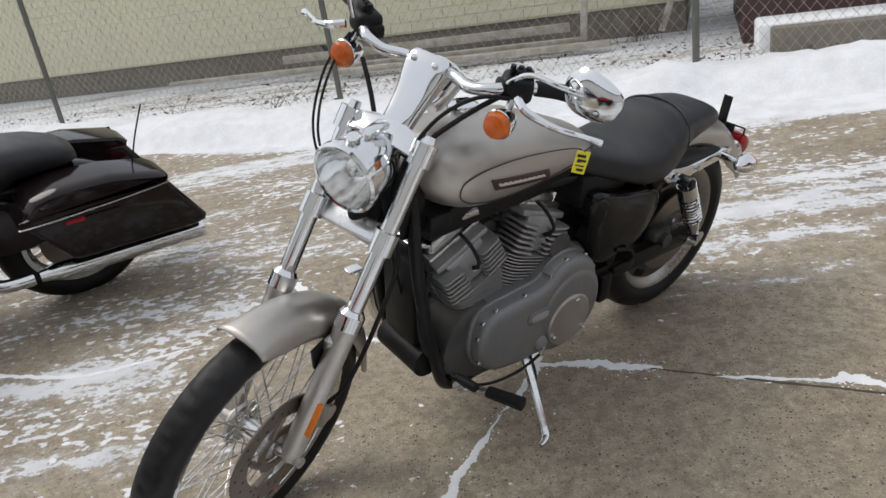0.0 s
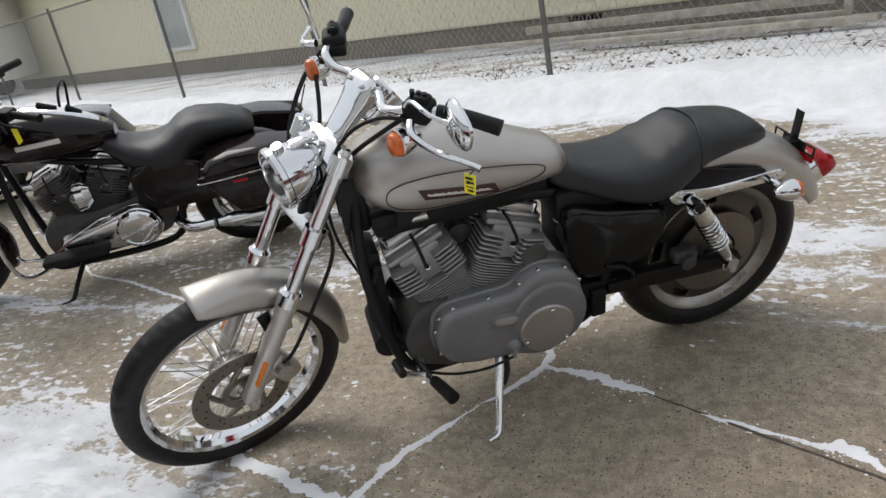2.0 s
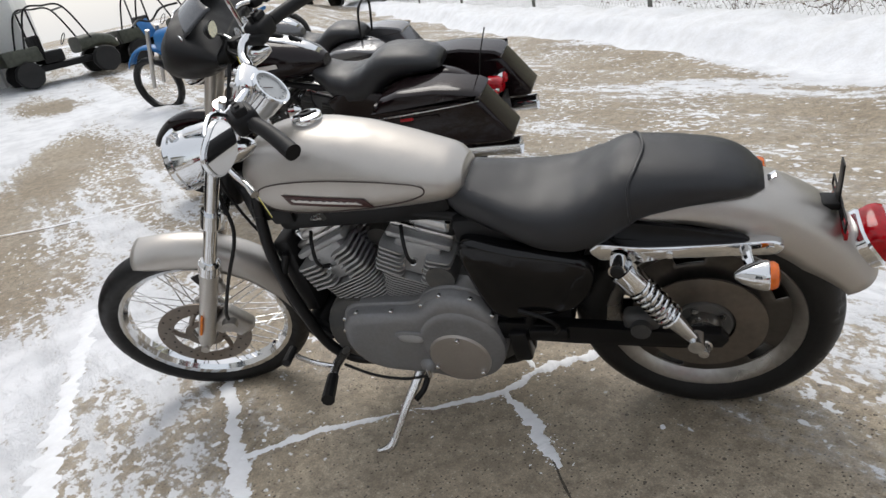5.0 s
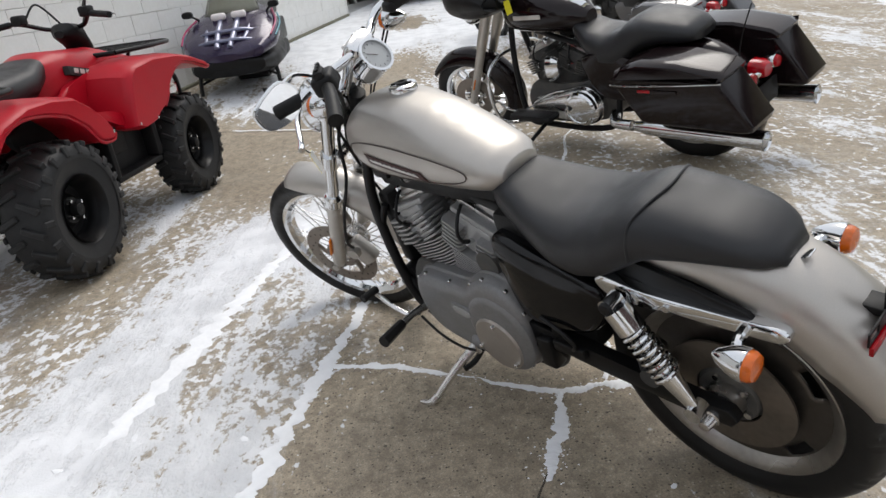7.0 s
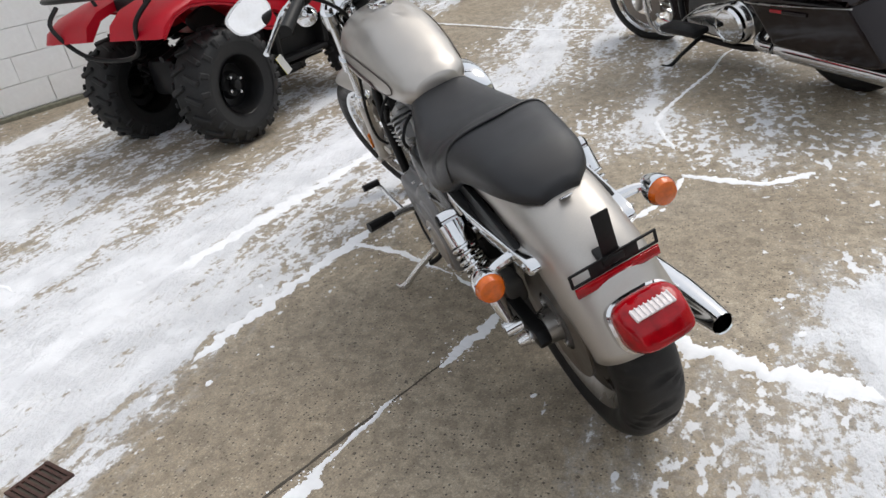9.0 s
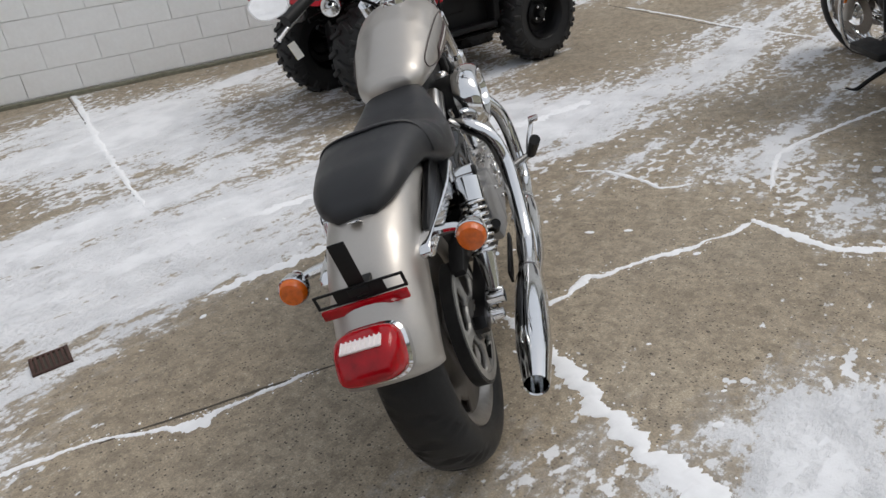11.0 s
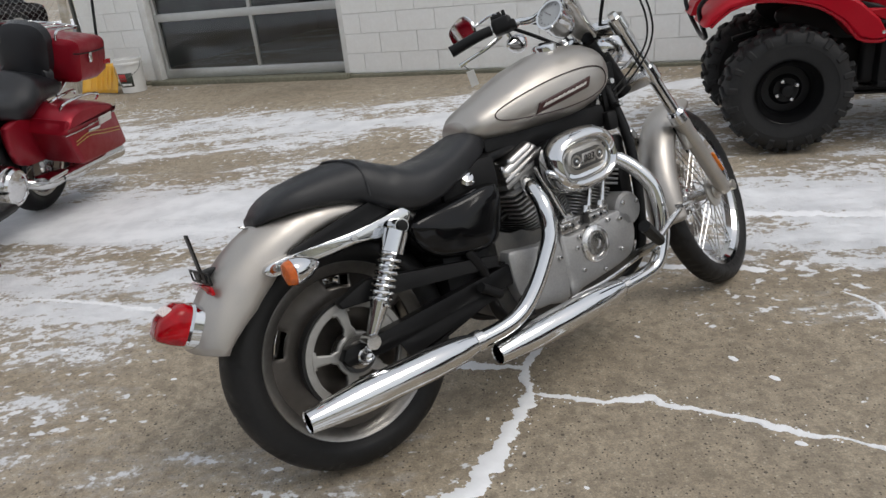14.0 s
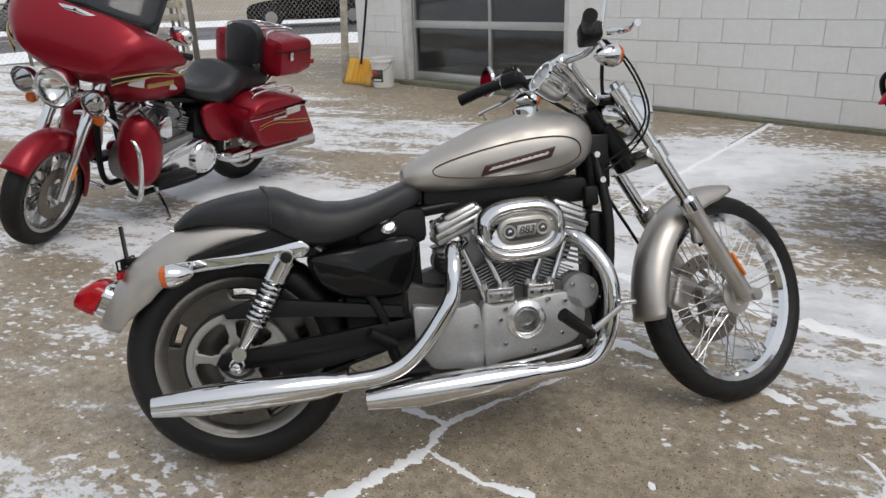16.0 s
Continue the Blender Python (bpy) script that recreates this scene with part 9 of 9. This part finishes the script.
low_fence((5.7, -5.9, 0), (9.2, -5.5, 0), 1.15, "grey chain-link fence beside the street")
low_fence((9.3, -5.45, 0), (14.5, -0.8, 0), 1.15, "grey chain-link fence along the pavement")
for x, y, r, h in ((8.75, -5.35, 0.05, 2.4), (9.05, -5.65, 0.04, 2.4)):
    bm = bmesh.new()
    cy(bm, (0, 0, -0.1), (0, 0, h), r, None, 16)
    bmesh.ops.create_uvsphere(bm, u_segments=12, v_segments=6, radius=r * 1.1, matrix=Matrix.Translation((0, 0, h)))
    tagged(part("gate_post", bm, GALV, None, "", on_lot(x, y)), "tall galvanised steel gate post", "post", "gate posts")
pallet = thing("pallet", on_lot(8.9, -4.75, 30) @ pose(0, 0, 0, 78, 0, 0), "weathered wooden pallet propped upright by the gate", "pallet")
for k in range(6):
    bm = bmesh.new()
    bx(bm, (0, 0.10 + 0.20 * k, 0.07), (1.0, 0.10, 0.018), None, 0.003)
    part("slat", bm, WOOD, pallet)
for x in (-0.45, 0, 0.45):
    bm = bmesh.new()
    bx(bm, (x, 0.60, 0.02), (0.04, 1.15, 0.08), None, 0.004)
    part("bearer", bm, WOOD, pallet)


def parked_car(m, paint, label):
    root = thing("car", m, label, "car", "cars on the street")
    lower = [(-2.1, 0.35), (-2.15, 0.62), (-2.0, 0.85), (-1.2, 0.92), (1.0, 0.90), (1.9, 0.78), (2.12, 0.60), (2.1, 0.32), (1.7, 0.25), (-1.7, 0.25)]
    part("body", plated(round_poly(lower, 3), -0.86, 0.86, 0.09, None, 3), paint, root)
    upper = [(-1.75, 0.88), (-1.35, 1.38), (-0.9, 1.46), (0.1, 1.46), (0.55, 1.36), (1.15, 0.90)]
    part("cabin", plated(upper, -0.72, 0.72, 0.10, None, 3), SMOKE, root, "dark glass cabin")
    bm = bmesh.new()
    bx(bm, (-0.45, 0, 1.465), (1.25, 1.32, 0.05), None, 0.02)
    part("roof", bm, paint, root)
    for x in (-1.35, 1.35):
        for s in (1, -1):
            w = part("wheel", turned([(-0.09, 0.20), (-0.10, 0.31), (-0.06, 0.33), (0.06, 0.33), (0.10, 0.31), (0.09, 0.20)], pose(x, s * 0.78, 0.33) @ YAX, 28), RUBBER, root)
            part("rim", turned([(-0.095 * s, 0.001), (-0.10 * s, 0.05), (-0.09 * s, 0.20)][::1], pose(x, s * 0.78, 0.33) @ pose(0, 0, 0, 90, 0, 0), 24), ALLOY, w)
    for s in (1, -1):
        part("headlamp", box_at(pose(2.06, s * 0.62, 0.66), (0.08, 0.36, 0.13), 0.03), CLEAR_WINDOW, root)
        part("tail_lamp", box_at(pose(-2.10, s * 0.64, 0.72), (0.08, 0.30, 0.14), 0.03), RED_LENS, root)


for i, (x, y, col, lab) in enumerate(((15.2, -17.0, BLACK_PAINT, "dark car on the far side of the street"), (21.6, -12.3, GREY_PAINT, "grey car parked on the street"), (26.5, -8.4, BLACK_PAINT, "black car parked on the street"), (10.2, -20.8, GREY_PAINT, "grey car parked beyond the street"))):
    parked_car(on_lot(x, y, 37 + (180 if i % 2 else 0)), col, lab)


# side-by-side buggy at the far end of the wall
CAMO = mat("dull_olive_plastic", (0.06, 0.065, 0.05), 0.5, 0.0, 0.4, 12)


def buggy(m, label):
    root = thing("utility_buggy", m, label, "buggy", "utility vehicles")
    for x in (-0.95, 0.95):
        for s in (1, -1):
            w = part("wheel", turned([(-0.12, 0.16), (-0.13, 0.30), (-0.08, 0.335), (0.08, 0.335), (0.13, 0.30), (0.12, 0.16), (0.05, 0.14), (0.04, 0.001), (-0.04, 0.001), (-0.05, 0.14)], pose(x, s * 0.60, 0.335) @ YAX, 36, False, lambda a, k, z: -0.012 if (int(a * 9) % 2 and k in (2, 3)) else 0), ATV_TYRE, root)
    part("hood", shell([(0.45, 0, 0.80, 0.55, 0.20, 4), (0.9, 0, 0.84, 0.58, 0.18, 4), (1.25, 0, 0.76, 0.52, 0.16, 4), (1.42, 0, 0.66, 0.40, 0.12, 4)], 28), CAMO, root, "dull olive front body")
    part("bed", plated([(-1.35, 0.62), (-1.40, 0.98), (-0.55, 0.98), (-0.50, 0.62)], -0.62, 0.62, 0.03), CAMO, root)
    for nm, at, size, r in (("floor", (0, 0, 0.42), (1.9, 1.0, 0.16), 0.04), ("seat", (-0.25, 0, 0.66), (0.5, 1.15, 0.30), 0.05), ("seat_back", (-0.48, 0, 0.98), (0.12, 1.15, 0.50), 0.05)):
        bm = bmesh.new()
        bx(bm, at, size, None, r)
        part(nm, bm, BLACK_PLASTIC, root)
    bm = bmesh.new()
    for s in (1, -1):
        tb(bm, [V(0.75, s * 0.60, 0.90), V(0.35, s * 0.60, 1.75), V(-0.10, s * 0.60, 1.86), V(-0.55, s * 0.60, 1.82), V(-0.85, s * 0.60, 0.95)], 0.024)
        tb(bm, [V(-0.50, s * 0.60, 1.82), V(-0.45, s * 0.60, 0.60)], 0.024)
    for x, z in ((0.35, 1.75), (-0.55, 1.82)):
        cy(bm, V(x, -0.60, z), V(x, 0.60, z), 0.022)
    part("roll_cage", bm, BLACK_FRAME, root, "black roll cage")
    part("steering_wheel", turned([(-0.012, 0.15), (0, 0.165), (0.012, 0.15), (0, 0.14)], pose(0.30, 0.30, 1.02, 0, -60, 0), 24, True), BLACK_PLASTIC, root)
    for s in (1, -1):
        part("headlamp", box_at(pose(1.38, s * 0.33, 0.72), (0.10, 0.18, 0.09), 0.02), CLEAR_WINDOW, root)
        part("front_guard", tube([V(1.42, s * 0.25, 0.45), V(1.52, s * 0.25, 0.60), V(1.46, s * 0.25, 0.82)], 0.018), BLACK_FRAME, root)
    part("price_tag", box_at(pose(-1.42, 0.2, 0.80), (0.01, 0.20, 0.10)), TAG_YELLOW, root)


buggy(on_lot(-11.52, 2.16, 98) @ Matrix.Scale(0.62, 4), "black and olive utility buggy with a roll cage")
buggy(on_lot(-12.2, 3.95, 100) @ Matrix.Scale(0.62, 4), "dark utility buggy parked in a row")


# trail bike beside the black motorcycles
LIME = mat("lime_plastic", (0.16, 0.50, 0.03), 0.4, 0.0, 0.08, 20)
BLUE = mat("blue_plastic", (0.02, 0.16, 0.42), 0.4, 0.0, 0.08, 20)


def trail_bike(m, plastic, label):
    root = thing("trail_bike", m @ LEANT, label, "trail bike", "trail bikes")
    for x, r in ((0, 0.31), (1.42, 0.335)):
        w = part("wheel", turned([(-0.02, r - 0.075), (0.02, r - 0.075), (0.02, r - 0.06), (-0.02, r - 0.06)], pose(x, 0, r) @ YAX, 40, True), BLACK_FRAME, root)
        part("tyre", turned(tyre_profile(r, r - 0.06, 0.045), pose(x, 0, r) @ YAX, 60, True, lambda a, k, z: -0.010 if int(a * 11) % 2 and 4 < k < 12 else 0), RUBBER, w)
        spokes(w, V(x, 0, r), 0.03, r - 0.07, 24, 0.03)
    for s in (1, -1):
        part("fork_leg", rods([(V(1.13, s * 0.09, 0.98), V(1.42, s * 0.09, 0.335))], 0.024), ALLOY, root)
    part("front_fender", fender_arch(V(1.36, 0, 0.42), 0.38, 0.065, 30, 140, lambda a: 0.03, 20), plastic, root, "", solid=0.004)
    part("rear_fender", shell([(0.45, 0, 0.84, 0.06, 0.03), (0.1, 0, 0.86, 0.10, 0.025), (-0.35, 0, 0.93, 0.08, 0.02)], 20), plastic, root)
    part("seat", shell([(0.85, 0, 0.90, 0.06, 0.04), (0.5, 0, 0.89, 0.08, 0.05), (0.05, 0, 0.91, 0.08, 0.05), (-0.05, 0, 0.91, 0.05, 0.03)], 20), LEATHER, root)
    part("tank", shell([(0.75, 0, 0.82, 0.08, 0.08), (0.9, 0, 0.84, 0.14, 0.11), (1.08, 0, 0.82, 0.12, 0.12), (1.15, 0, 0.78, 0.06, 0.06)], 24), plastic, root)
    bm = bmesh.new()
    bx(bm, (0.65, 0, 0.45), (0.40, 0.20, 0.36), None, 0.05)
    tb(bm, [V(1.12, 0, 0.88), V(1.02, 0, 0.45), V(0.7, 0, 0.25), V(0.40, 0, 0.35), V(0.40, 0, 0.75)], 0.025)
    tb(bm, [V(0.45, 0.08, 0.38), V(0.0, 0.10, 0.31)], 0.02)
    part("engine_and_frame", bm, ENGINE_DARK, root)
    part("number_plate", box_at(pose(1.20, 0, 0.98, 0, 20, 0), (0.015, 0.18, 0.20), 0.01), plastic, root)
    part("handlebar", tube([V(1.0, 0.40, 1.10), V(1.08, 0.2, 1.12), V(1.10, 0, 1.05), V(1.08, -0.2, 1.12), V(1.0, -0.40, 1.10)], 0.012), BLACK_FRAME, root)
    return root


trail_bike(on_lot(-6.10, 3.58, 216), BLUE, "blue trail bike parked in the row")
trail_bike(on_lot(-8.5, 5.0, 214), LIME, "lime green trail bike parked in the row")


# white motorhome and long shed beyond the lot
def motorhome():
    root = thing("motorhome", pose(-24.5, 14.5, 0.15, 0, 0, 205), "white motorhome with dark windows parked beyond the fence", "motorhome")
    part("body", plated([(-3.6, 0.5), (-3.6, 2.95), (2.4, 2.95), (3.2, 2.6), (3.2, 1.9), (2.4, 1.7), (2.9, 1.25), (3.4, 1.15), (3.4, 0.5)], -1.15, 1.15, 0.12, None, 3), BUCKET, root, "white body")
    for x, w in ((-2.2, 1.2), (0.2, 1.4)):
        for s in (1, -1):
            part("window", box_at(pose(x, s * 1.16, 2.1), (w, 0.03, 0.6), 0.01), SMOKE, root)
    part("windscreen", box_at(pose(2.72, 0, 1.5, 0, -35, 0), (0.06, 1.9, 0.6), 0.02), SMOKE, root)
    for x in (-2.2, 2.4):
        for s in (1, -1):
            part("wheel", turned([(-0.12, 0.2), (-0.12, 0.36), (0.12, 0.36), (0.12, 0.2)], pose(x, s * 0.98, 0.36) @ YAX, 24), RUBBER, root)
    bm = bmesh.new()
    bx(bm, (-0.6, 0, 3.02), (5.4, 2.2, 0.08), None, 0.03)
    part("roof_snow", bm, SNOW, root)


motorhome()
shed = thing("storage_shed", pose(-33, 21, 0.1, 0, 0, 160), "long white storage shed with a snowy roof", "shed")
bm = bmesh.new()
bx(bm, (0, 0, 1.6), (16, 6, 3.2), None, 0.03)
part("wall", bm, PAINT, shed)
part("roof", plated([(-3.4, 3.2), (0, 4.5), (3.4, 3.2), (0, 4.3)], -8.2, 8.2, 0, Matrix(((0, 1, 0, 0), (1, 0, 0, 0), (0, 0, 1, 0), (0, 0, 0, 1)))), SNOW, shed)
for k in range(4):
    part("window", box_at(pose(-6 + 4 * k, -3.02, 2.0), (1.6, 0.06, 0.9), 0.02), SMOKE, shed)
    part("window", box_at(pose(-6 + 4 * k, 3.02, 2.0), (1.6, 0.06, 0.9), 0.02), SMOKE, shed)
